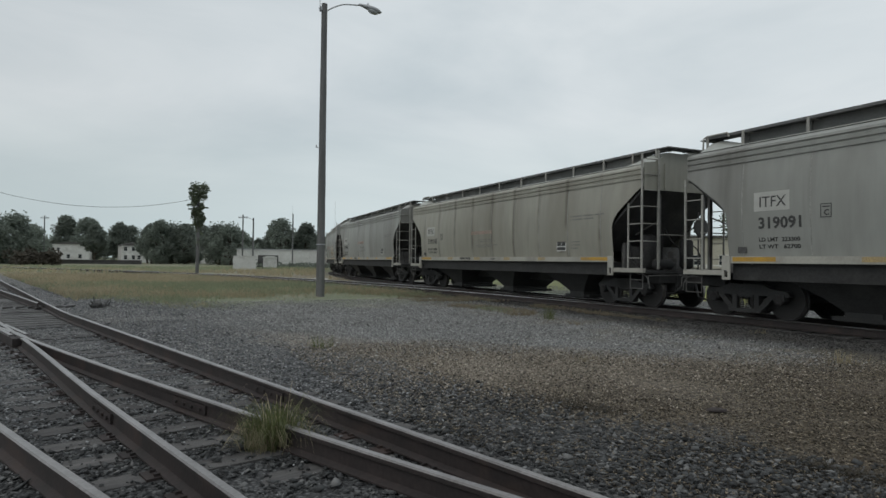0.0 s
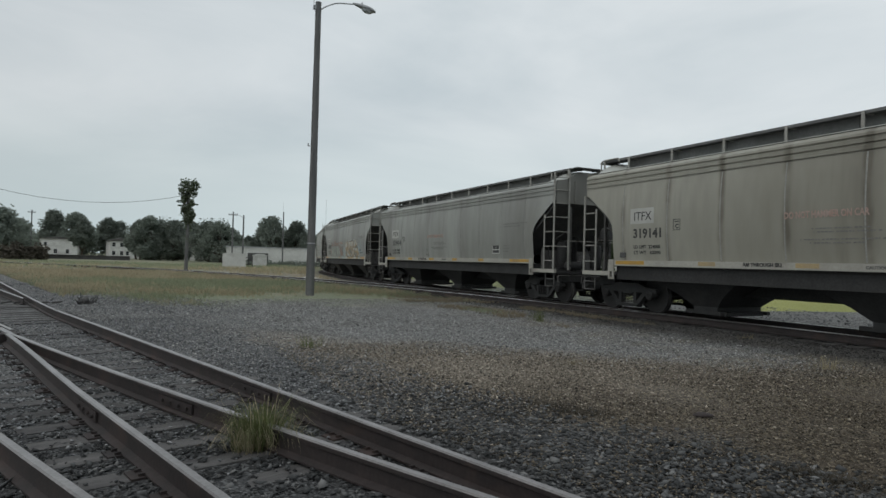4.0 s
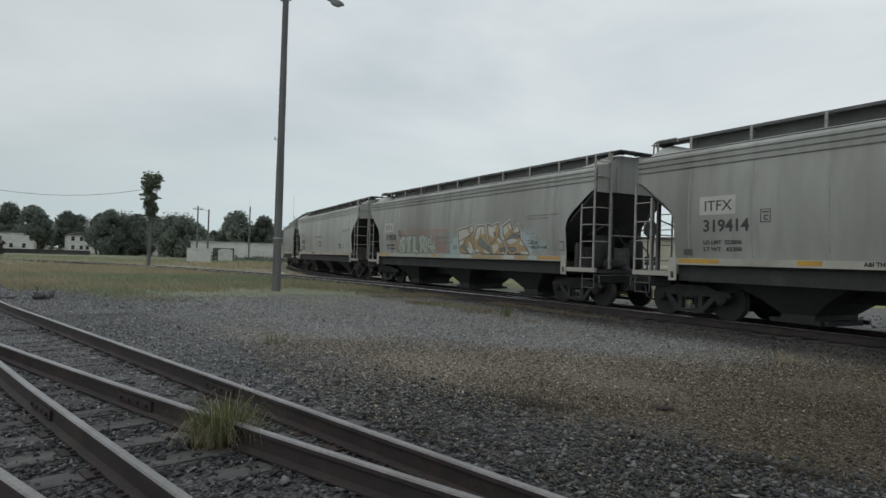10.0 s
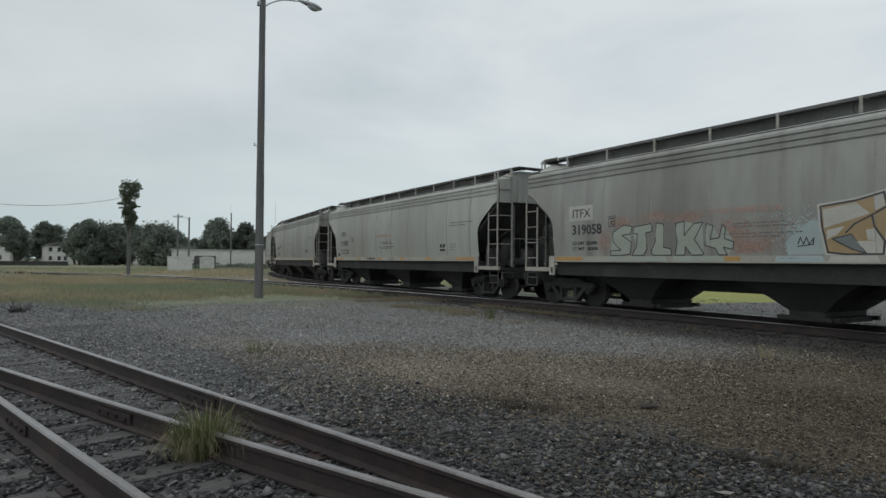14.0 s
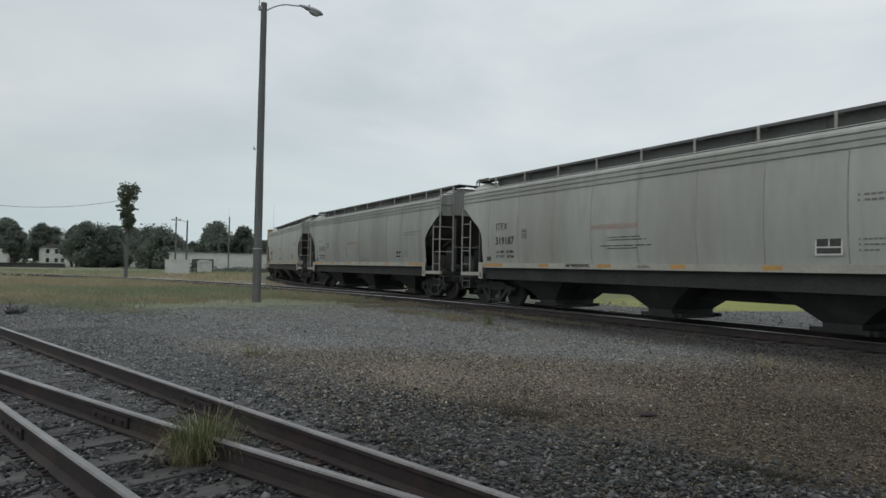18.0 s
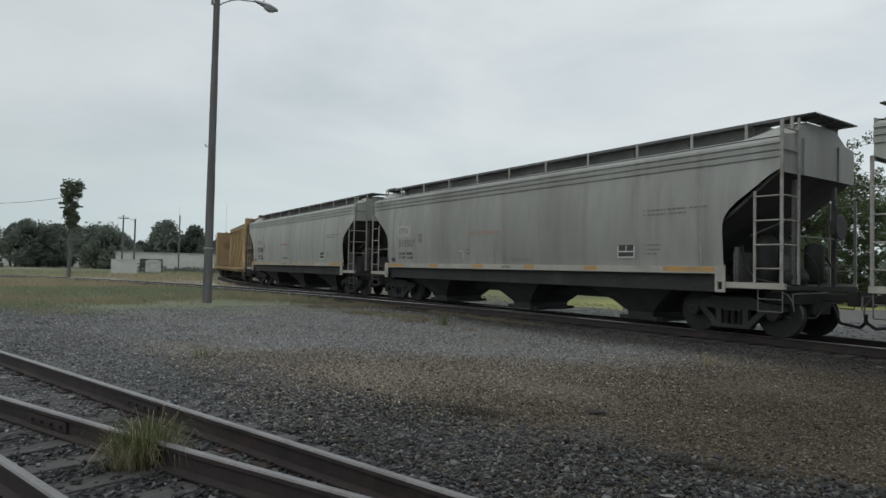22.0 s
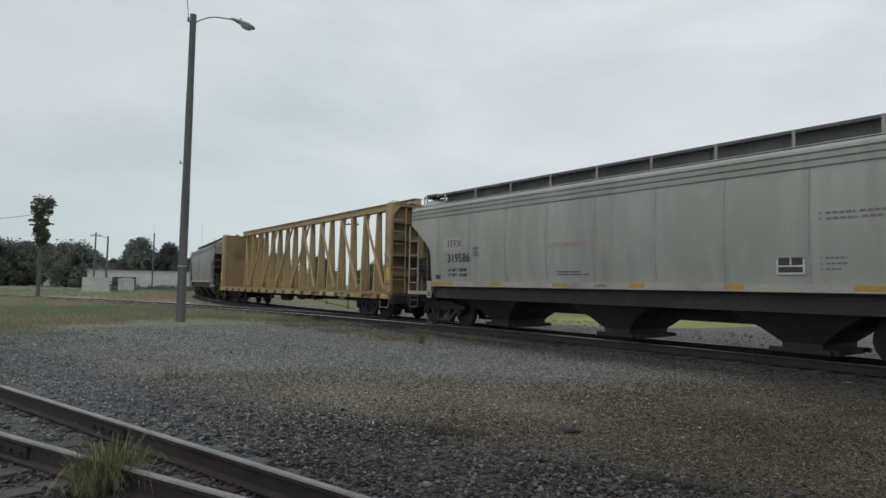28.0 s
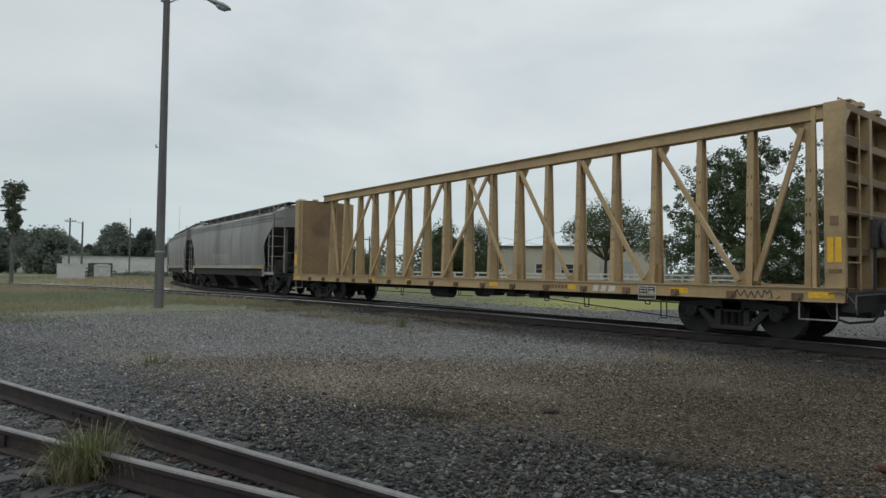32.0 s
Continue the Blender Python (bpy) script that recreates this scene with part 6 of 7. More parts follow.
def open_tree(seed, height, width, material):
    """A spreading tree with layered, ragged boughs and sky between them."""
    rng = random.Random(seed)
    bm = B()
    tips = []
    fork = Vector((0.1, 0.0, height * 0.16))
    rod(bm, (0, 0, -0.2), fork, 0.26, 0.22, n=8)
    for k in range(30):
        f = (k + rng.random()) / 30
        a = k * 2.4 + rng.uniform(-0.4, 0.4)
        reach = width / 2 * (0.97 - 0.72 * f ** 1.7) * rng.uniform(0.72, 1.08)
        end = Vector((reach * math.cos(a), reach * math.sin(a), height * (0.22 + 0.74 * f) + rng.uniform(-0.2, 0.3)))
        root = Vector((0.12 * math.cos(a), 0.12 * math.sin(a), height * (0.14 + 0.44 * f)))
        rod(bm, fork.lerp(Vector((0, 0, height * 0.62)), f * 0.9), root.lerp(end, 0.2), 0.09 - 0.05 * f, 0.07 - 0.03 * f, n=5, caps=False)
        last = root.lerp(end, 0.2)
        steps = 7
        for i in range(1, steps + 1):
            u = 0.2 + 0.8 * i / steps
            p = root.lerp(end, u) + Vector((rng.uniform(-0.25, 0.25), rng.uniform(-0.25, 0.25), 0.5 * math.sin(u * 3.0) + rng.uniform(-0.15, 0.15)))
            rod(bm, last, p, 0.055 * (1.15 - u), 0.055 * (1.05 - u), n=4, caps=False)
            last = p
            if u > 0.3:
                for _ in range(5 if f < 0.55 else 3):
                    q = p + Vector((rng.gauss(0, 0.45), rng.gauss(0, 0.45), rng.gauss(0.05, 0.26)))
                    rod(bm, p, q, 0.014, 0.006, n=3, caps=False)
                    tips.append((q.x, q.y, q.z, rng.uniform(0.20, 0.46)))
    wood = mesh_of("trunk", bm, M_BARK)
    v, f = leaf_cloud(rng, tips, 70, 0.085, 0.6)
    return wood, soup("crown", v, f, material)


def plant(kind, where, turn=0.0, scale=(1, 1, 1), label="", group="", name="tree"):
    wood, crown = kind
    t = tagged(new(name), label, "tree", group)
    t.matrix_world = Matrix.Translation(where) @ Matrix.Rotation(turn, 4, "Z") @ Matrix.Diagonal((*scale, 1))
    shared("trunk", wood, t)
    shared("crown", crown, t)
    return t


def make_trees():
    near_big = open_tree(5, 9.3, 14.0, M_LEAF)
    plant(near_big, bearing(64.2, 41), 0.4, (0.95, 0.95, 1.0), "large broadleaf tree with an open ragged crown behind the tracks")
    # dense undergrowth below the big tree
    low = random.Random(31)
    for b, d, w, h in ((66.8, 42, 2.0, 2.2), (69.6, 43, 2.4, 2.7), (73.0, 42, 2.4, 2.4)):
        t = tagged(new("shrub"), "dense dark green shrub below the large tree", "shrub", "undergrowth")
        t.matrix_world = Matrix.Translation(bearing(b, d))
        bm = B()
        knots = []
        for _ in range(16):
            p = Vector((low.gauss(0, w * 0.38), low.gauss(0, w * 0.38), h * low.uniform(0.16, 0.82)))
            rod(bm, (p.x * 0.15, p.y * 0.15, -0.1), p, 0.03, 0.012, n=4, caps=False)
            knots.append((p.x, p.y, p.z, low.uniform(0.35, 0.62)))
        part("stems", bm, M_BARK, t)
        v, f = leaf_cloud(low, knots, 150, 0.09, 0.6)
        shared("crown", soup("crown", v, f, M_LEAF), t)
    mid = tree_meshes(8, 7.3, 8.2, 0.58, 260, 0.10, M_LEAF, 46, 0.8)
    plant(mid, bearing(53.2, 56), 1.1, (1, 1, 1), "rounded green tree beside the white fence")
    mid2 = tree_meshes(9, 5.9, 8.5, 0.12, 260, 0.12, M_LEAF, 60, 0.7)
    plant(mid2, bearing(38.6, 64), 2.0, (1, 1, 1), "dense green tree behind the white fence")
    plant(mid2, bearing(41.6, 63), 0.4, (0.72, 0.72, 0.98), "narrow green tree beside the white building")
    plant(mid2, bearing(30.5, 80), 0.7, (0.7, 0.7, 0.72), "low green tree beyond the tracks")
    plant(mid, bearing(73.5, 60), 0.2, (1.2, 1.2, 1.3), "green tree behind the tracks")
    far = [tree_meshes(20 + k, 8.0, w, bole, 110, 0.26, M_LEAFHAZE, 54, th) for k, (w, bole, th) in enumerate(((8.5, 0.08, 0.55), (6.5, 0.25, 0.5), (10.0, 0.05, 0.6), (5.0, 0.35, 0.45)))]
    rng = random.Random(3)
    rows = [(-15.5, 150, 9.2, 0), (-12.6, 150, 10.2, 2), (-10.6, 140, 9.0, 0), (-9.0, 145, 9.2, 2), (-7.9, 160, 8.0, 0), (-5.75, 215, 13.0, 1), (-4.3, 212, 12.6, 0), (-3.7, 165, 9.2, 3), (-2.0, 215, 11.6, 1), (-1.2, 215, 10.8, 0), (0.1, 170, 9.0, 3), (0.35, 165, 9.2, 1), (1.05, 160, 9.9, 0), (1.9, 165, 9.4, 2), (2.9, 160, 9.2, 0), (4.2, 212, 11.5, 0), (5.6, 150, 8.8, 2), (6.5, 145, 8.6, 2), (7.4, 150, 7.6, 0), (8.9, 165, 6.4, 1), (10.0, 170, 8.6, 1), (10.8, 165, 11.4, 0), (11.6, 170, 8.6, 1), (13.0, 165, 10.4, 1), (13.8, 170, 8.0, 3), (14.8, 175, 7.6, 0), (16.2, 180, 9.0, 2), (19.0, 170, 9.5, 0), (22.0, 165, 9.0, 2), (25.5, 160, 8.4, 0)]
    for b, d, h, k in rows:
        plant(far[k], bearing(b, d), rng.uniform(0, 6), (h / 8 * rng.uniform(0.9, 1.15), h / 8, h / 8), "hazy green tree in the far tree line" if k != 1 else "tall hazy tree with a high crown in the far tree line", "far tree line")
    hedge = random.Random(12)
    clumps = []
    for k in range(380):
        b = hedge.uniform(-17, 27)
        p = bearing(b, hedge.uniform(222, 240))
        clumps.append((p.x, p.y, hedge.uniform(0.5, 6.2), hedge.uniform(2.0, 3.4)))
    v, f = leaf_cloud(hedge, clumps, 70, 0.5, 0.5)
    tagged(new("far_woods", soup("far_woods", v, f, M_LEAFHAZE)), "hazy green undergrowth along the horizon", "woods", kind="stuff")
    v, f = leaf_cloud(hedge, [(*bearing(hedge.uniform(-9.4, -6.3), hedge.uniform(118, 126)).xy, hedge.uniform(0.3, 1.9), hedge.uniform(0.7, 1.3)) for _ in range(40)], 60, 0.3, 0.5)
    tagged(new("brush_pile", soup("brush_pile", v, f, M_DARK)), "dark heap of brush at the far side of the yard", "brush pile", kind="stuff")
    v, f = leaf_cloud(hedge, [(*bearing(hedge.uniform(8.8, 15.0), hedge.uniform(108, 114)).xy, hedge.uniform(0.1, 0.5), hedge.uniform(0.3, 0.7)) for _ in range(60)], 40, 0.2, 0.5)
    tagged(new("low_shrubs", soup("low_shrubs", v, f, M_LEAFHAZE)), "low green weeds before the warehouse", "shrubs", kind="stuff")
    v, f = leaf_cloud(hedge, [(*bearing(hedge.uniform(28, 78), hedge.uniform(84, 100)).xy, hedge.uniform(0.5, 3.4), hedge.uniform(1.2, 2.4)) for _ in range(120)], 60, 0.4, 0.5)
    tagged(new("back_hedge", soup("back_hedge", v, f, M_LEAFHAZE)), "dark green hedge behind the lawn", "hedge", kind="stuff")


make_trees()


def make_vine_pole():
    rng = random.Random(44)
    t = tagged(new("vine_covered_pole"), "old utility pole with a thick column of leafy vines", "utility pole")
    t.matrix_world = Matrix.Translation((-64.4, 4.35, 0))
    bm = B()
    rod(bm, (0, 0, -0.3), (0.1, 0.05, 8.2), 0.17, 0.12, n=10)
    part("shaft", bm, M_POLE, t)
    clumps = []
    for k in range(34):
        f = k / 33
        w = (0.66 + 0.12 * math.sin(f * 9.0)) * (0.62 + 0.50 * f)
        a = rng.uniform(0, math.tau)
        clumps.append((w * 0.45 * math.cos(a), w * 0.60 * math.sin(a), 4.55 + 3.85 * f, w * rng.uniform(0.60, 0.82)))
    for k in range(64):
        a, z = rng.uniform(0, math.tau), rng.uniform(4.5, 8.55)
        w = rng.uniform(0.70, 1.20) * (0.70 + 0.07 * (z - 4.5)) * (0.88 + 0.16 * math.sin(z * 4.2))
        for q in (0.5, 0.7, 0.88, 1.0):
            clumps.append((w * q * math.cos(a), w * q * math.sin(a), z + 0.22 * q * (1.2 - q), 0.13 - 0.05 * q))
    v, f = leaf_cloud(rng, clumps[:34], 84, 0.11, 0.7)
    v3, f3 = leaf_cloud(rng, clumps[34:], 11, 0.09, 0.7)
    f += [tuple(i + len(v) for i in q) for q in f3]
    v += v3
    v2, f2 = leaf_cloud(rng, [(rng.gauss(0, 0.15), rng.gauss(0, 0.15), rng.uniform(2.5, 4.6), 0.22) for _ in range(8)], 14, 0.11, 0.7)
    f += [tuple(i + len(v) for i in q) for q in f2]
    shared("vines", soup("vines", v + v2, f, M_VINE), t, label="dense dark green vine leaves")


make_vine_pole()


# ---- poles and wires far off ----
def make_far_pole(b, d, top, arm=True, lamp=None, r=0.14):
    p = tagged(new("utility_pole"), "distant timber utility pole" + (" with a crossarm" if arm else "") + (" and a lamp arm" if lamp else ""), "utility pole", "far utility poles")
    p.matrix_world = Matrix.Translation(bearing(b, d)) @ Matrix.Rotation(radians(-b), 4, "Z")
    bm = B()
    rod(bm, (0, 0, -0.3), (0, 0, top), r, r * 0.7, n=8)
    part("shaft", bm, M_POLE, p)
    if arm:
        bm = B()
        box(bm, -0.06, 0.06, -0.7, 0.7, top - 0.55, top - 0.43)
        part("crossarm", bm, M_POLE, p)
        for yy in (-0.62, -0.3, 0.3, 0.62):
            bm = B()
            rod(bm, (0, yy, top - 0.42), (0, yy, top - 0.22), 0.045, n=6)
            part("insulator", bm, M_STEEL, p)
    if lamp:
        bm = B()
        rod(bm, (0, 0, top - 0.3), (0, lamp * 0.6, top + 0.05), 0.035, n=6)
        rod(bm, (0, lamp * 0.6, top + 0.05), (0, lamp, top), 0.035, n=6)
        part("lamp_arm", bm, M_STEEL, p)
        bm = B()
        rod(bm, (0, lamp, top), (0, lamp * 1.35, top - 0.04), 0.08, 0.05, n=8)
        part("lamp_head", bm, M_STEEL, p)


for row in ((8.42, 95, 7.4, False, -1.5), (7.55, 105, 8.5, True, None), (11.8, 120, 9.9, False, None), (-7.2, 150, 9.7, True, None), (-9.2, 150, 9.6, False, None), (31.7, 90, 6.3, True, None), (14.0, 130, 7.0, False, None), (28.3, 62, 7.9, True, None)):
    make_far_pole(*row)


def make_masts():
    for b, d, top, r in ((15.5, 150, 15.2, 0.05), (11.75, 121, 11.6, 0.035)):
        bm = B()
        p = bearing(b, d)
        rod(bm, p, p + Vector((0, 0, top)), r, r * 0.5, n=6)
        tagged(part("radio_mast", bm, M_STEEL), "thin far radio mast", "mast")


make_masts()


def make_wire(a, b, sag, r, n=18):
    bm = B()
    last = Vector(a)
    for i in range(1, n + 1):
        u = i / n
        p = Vector(a).lerp(Vector(b), u) - Vector((0, 0, 4 * sag * u * (1 - u)))
        rod(bm, last, p, r, n=4, caps=False)
        last = p
    tagged(part("overhead_wire", bm, M_WIRE), "slack black overhead wire", "wire")


make_wire((-64.3, 4.3, 7.2), bearing(-22, 70, 14.2), 3.95, 0.022)
make_wire((-24.30, 5.98, 11.30), (14.0, -4.6, 10.6), 0.7, 0.012)
make_wire(bearing(31.7, 90, 6.0), bearing(62, 95, 7.5), 1.6, 0.02)
make_wire(bearing(31.7, 90, 5.7), bearing(62, 95, 7.0), 2.2, 0.02)


make_wire(bearing(40, 70, 6.4), bearing(50, 70, 3.9), 0.2, 0.02)
make_wire(bearing(42, 70, 3.8), bearing(52, 70, 7.0), 0.2, 0.02)


# ---- buildings ----
def wall_box(thing, name, x0, x1, y0, y1, z1, material, label=""):
    bm = B()
    box(bm, x0, x1, y0, y1, -0.2, z1)
    return part(name, bm, material, thing, label)


def windows(thing, wall_y, xs, z0, h, w):
    for x in xs:
        bm = B()
        box(bm, x - w / 2, x + w / 2, wall_y - 0.02, wall_y + 0.02, z0, z0 + h)
        pane = part("window", bm, M_GLASS, thing)
        bm = B()
        for xa, xb, za, zb in ((x - w / 2 - 0.08, x + w / 2 + 0.08, z0 + h, z0 + h + 0.08), (x - w / 2 - 0.08, x + w / 2 + 0.08, z0 - 0.08, z0), (x - w / 2 - 0.08, x - w / 2, z0, z0 + h), (x + w / 2, x + w / 2 + 0.08, z0, z0 + h), (x - w / 2, x + w / 2, z0 + h / 2 - 0.025, z0 + h / 2 + 0.025)):
            box(bm, xa, xb, wall_y - 0.05, wall_y + 0.01, za, zb)
        part("window_frame", bm, M_WFENCE, pane)


def gable(thing, x0, x1, y0, y1, z0, rise, eave=0.35):
    bm = B()
    prism(bm, [(x0 - eave, z0 - 0.1), (x1 + eave, z0 - 0.1), (x1 + eave, z0), ((x0 + x1) / 2, z0 + rise), (x0 - eave, z0)], y0 - eave, y1 + eave)
    part("roof", bm, M_ROOF, thing)


def facing(b, d, turn=0.0):
    """The pose of a building whose -y front faces the yard."""
    return Matrix.Translation(bearing(b, d)) @ Matrix.Rotation(radians(90 - b + turn), 4, "Z")


def make_buildings():
    h = tagged(new("warehouse"), "long low pale warehouse beyond the branch track", "warehouse")
    h.matrix_world = facing(12.2, 125)
    wall_box(h, "wall", -11.2, 9.5, 0, 14, 3.2, M_CONC)
    bm = B()
    box(bm, -11.4, 9.7, -0.15, 14.2, 3.2, 3.36)
    part("roof", bm, M_STEEL, h)
    for x in (-9.6, -3.2, 0, 3.2, 6.4):
        bm = B()
        box(bm, x - 0.06, x + 0.06, -0.05, 0, 0, 3.2)
        part("pilaster", bm, M_CONC, h)
    # A flat dark panel paints the shade inside an open bay.
    bm = B()
    box(bm, -7.3, -3.5, -0.04, 0.02, 0, 2.15)
    part("door", bm, M_SLOPE, h, "flat dark panel painted as the shaded inside of an open bay")
    h = tagged(new("block_enclosure"), "small white-walled enclosure at the yard's edge", "enclosure")
    h.matrix_world = facing(7.75, 82)
    for x0, x1, y0, y1 in ((-1.4, 1.35, 0, 0.2), (-1.4, -1.2, 0.2, 4), (1.15, 1.35, 0.2, 4), (-1.2, 1.15, 3.8, 4)):
        wall_box(h, "wall", x0, x1, y0, y1, 1.75, M_CONC)
    bm = B()
    box(bm, -1.44, 1.39, -0.04, 0.24, 1.75, 1.81)
    part("coping", bm, M_CONC, h)
    h = tagged(new("shed"), "small white shed with a low pitched roof", "shed")
    h.matrix_world = facing(9.88, 98)
    wall_box(h, "wall", -1.0, 1.0, 0, 2.4, 1.62, M_CONC)
    bm = B()
    prism(bm, [(-1.12, 1.59), (1.12, 1.59), (1.12, 1.66), (0.45, 1.90), (-0.45, 1.90), (-1.12, 1.66)], -0.1, 2.5)
    part("roof", bm, M_WFENCE, h)
    bm = B()
    box(bm, -0.35, 0.35, -0.03, 0.02, 0.0, 1.2)
    part("door", bm, M_CONC, h)
    h = tagged(new("machine_rack"), "dark open rack of pipes beside the white shed", "rack")
    h.matrix_world = facing(8.95, 84)
    for x in (-0.45, 0.0, 0.45):
        bm = B()
        rod(bm, (x, 0, 0), (x, 0, 1.35), 0.05, n=6)
        part("post", bm, M_SLOPE, h)
    for z in (0.4, 0.85, 1.25):
        bm = B()
        box(bm, -0.5, 0.5, 0.06, 0.14, z, z + 0.12)
        part("shelf", bm, M_SLOPE, h)
    h = tagged(new("house"), "two-storey white house among the far trees", "house", "far houses")
    h.matrix_world = facing(-1.02, 200, 8)
    wall_box(h, "wall", -2.9, 2.9, 0, 8, 4.9, M_CONC)
    gable(h, -2.9, 2.9, 0, 8, 4.9, 0.9)
    windows(h, 0, (-1.9, 0.1, 1.6), 0.9, 1.1, 0.8)
    windows(h, 0, (-1.9, 0.1, 1.6), 3.3, 1.1, 0.8)
    bm = B()
    box(bm, 2.91, 5.4, 0.5, 6, -0.2, 2.6)
    part("side_wing", bm, M_CONC, h)
    h = tagged(new("house"), "wide grey-white house half hidden by trees", "house", "far houses")
    h.matrix_world = facing(-5.4, 200, -6)
    wall_box(h, "wall", -4.4, 4.4, 0, 9, 5.0, M_CONC)
    gable(h, -4.4, 4.4, 0, 9, 5.0, 0.45)
    windows(h, 0, (-3.0, -0.6, 2.2), 1.0, 1.1, 0.8)
    windows(h, 0, (-3.0,), 3.0, 0.9, 0.7)
    h = tagged(new("house"), "small pale house behind the vine-covered pole", "house", "far houses")
    h.matrix_world = facing(4.3, 180, 4)
    wall_box(h, "wall", -1.6, 3.2, 0, 7, 3.6, M_CONC)
    gable(h, -1.6, 3.2, 0, 7, 3.6, 1.3)
    windows(h, 0, (-0.6, 1.6), 1.2, 1.1, 0.8)
    bm = B()
    a, b = bearing(-6.6, 152), bearing(-0.4, 146)
    d = (b - a)
    m = Matrix.Translation(a) @ Matrix.Rotation(math.atan2(d.y, d.x), 4, "Z")
    box(bm, 0, d.length, -0.3, 0.3, -0.1, 0.72, m)
    box(bm, 0, d.length, -0.5, 0.5, 0.72, 0.86, m)
    tagged(part("loading_kerb", bm, M_SLOPE), "long dark low loading kerb across the far yard", "kerb")
    # behind the train
    h = tagged(new("white_building"), "low white-walled building behind the fence and trees", "building")
    h.matrix_world = facing(50.8, 76)
    wall_box(h, "wall", -9.4, 9.6, 0, 12, 4.4, M_PLASTER)
    bm = B()
    box(bm, -9.7, 9.9, -0.3, 12.3, 4.4, 4.62)
    part("roof", bm, M_ROOF, h)
    bm = B()
    box(bm, -7.6, -7.25, -0.05, 0.0, 3.1, 3.5)
    part("wall_vent", bm, M_GLASS, h)
    bm = B()
    box(bm, 2.2, 6.0, -0.06, 0.0, 0.0, 2.8)
    part("roller_door", bm, M_STEEL, h)
    windows(h, 0, (-4.5, -1.5), 1.2, 1.2, 1.4)


make_buildings()


def make_pipe_fence():
    """A white three-rail fence beyond the mown grass."""
    a, b = bearing(33.5, 55), bearing(66, 52)
    d = b - a
    n = 15
    fence = tagged(new("pipe_fence"), "white three-rail fence along the far edge of the grass", "fence")
    fence.matrix_world = Matrix.Translation(a) @ Matrix.Rotation(math.atan2(d.y, d.x), 4, "Z")
    step = d.length / n
    for i in range(n + 1):
        bm = B()
        box(bm, i * step - 0.06, i * step + 0.06, -0.06, 0.06, -0.1, 1.42)
        part("post", bm, M_WFENCE, fence, bevel=0.006)
    for i in range(n):
        for z in (0.62, 0.95, 1.28):
            bm = B()
            box(bm, i * step + 0.06, (i + 1) * step - 0.06, -0.03, 0.03, z, z + 0.11)
            part("rail", bm, M_WFENCE, fence)


make_pipe_fence()


# ---- weeds, grass and stones ----
def blades(rng, spots, height, width, lean, n, droop=0.25):
    """Curved grass blades from a list of (x, y, z, scale) roots."""
    verts, faces = [], []
    for x, y, z, k in spots:
        for _ in range(n):
            a = rng.uniform(0, math.tau)
            h = height * k * rng.uniform(0.5, 1.15)
            d = Vector((math.cos(a), math.sin(a), 0))
            s = Vector((-d.y, d.x, 0)) * width * k * rng.uniform(0.6, 1.2)
            l = lean * h * rng.uniform(0.2, 1.3)
            r = Vector((x, y, z)) + d * rng.uniform(0, 0.10) * k
            i = len(verts)
            m1 = r + d * l * 0.30 + Vector((0, 0, h * 0.62))
            m2 = r + d * l * 0.72 + Vector((0, 0, h * 0.95))
            tip = r + d * l * 1.25 + Vector((0, 0, h * (1.0 - droop * lean)))
            verts += [r - s, r + s, m1 + s * 0.8, m1 - s * 0.8, m2 + s * 0.5, m2 - s * 0.5, tip]
            faces += [(i, i + 1, i + 2, i + 3), (i + 3, i + 2, i + 4, i + 5), (i + 5, i + 4, i + 6)]
    return verts, faces


def make_tuft():
    rng = random.Random(6)
    t = tagged(new("grass_clump"), "large clump of green and straw-coloured grass growing over the rail", "grass clump")
    t.matrix_world = Matrix.Translation((-4.95, 0.86, 0.0))
    spots = [(rng.gauss(0, 0.05), rng.gauss(0, 0.07), 0.0, rng.uniform(0.55, 1.1)) for _ in range(46)]
    v, f = blades(rng, spots, 0.34, 0.0034, 0.7, 6, 0.45)
    v2, f2 = blades(rng, spots, 0.30, 0.0034, 1.1, 10, 0.6)
    f += [tuple(i + len(v) for i in q) for q in f2]
    shared("green_foliage", soup("green_foliage", v + v2, f, M_GRASS), t)
    spots = [(rng.gauss(0, 0.08), rng.gauss(0, 0.11), 0.0, rng.uniform(0.6, 1.0)) for _ in range(40)]
    v, f = blades(rng, spots, 0.25, 0.0036, 1.15, 8, 0.55)
    shared("dry_foliage", soup("dry_foliage", v, f, M_DRY), t, label="straw-coloured dead blades")
    spots = [(rng.gauss(0, 0.05), rng.gauss(0, 0.07), 0.0, 1.1) for _ in range(10)]
    v, f = blades(rng, spots, 0.44, 0.0024, 0.7, 2)
    shared("seed_stalk", soup("seed_stalk", v, f, M_DRY), t)


make_tuft()


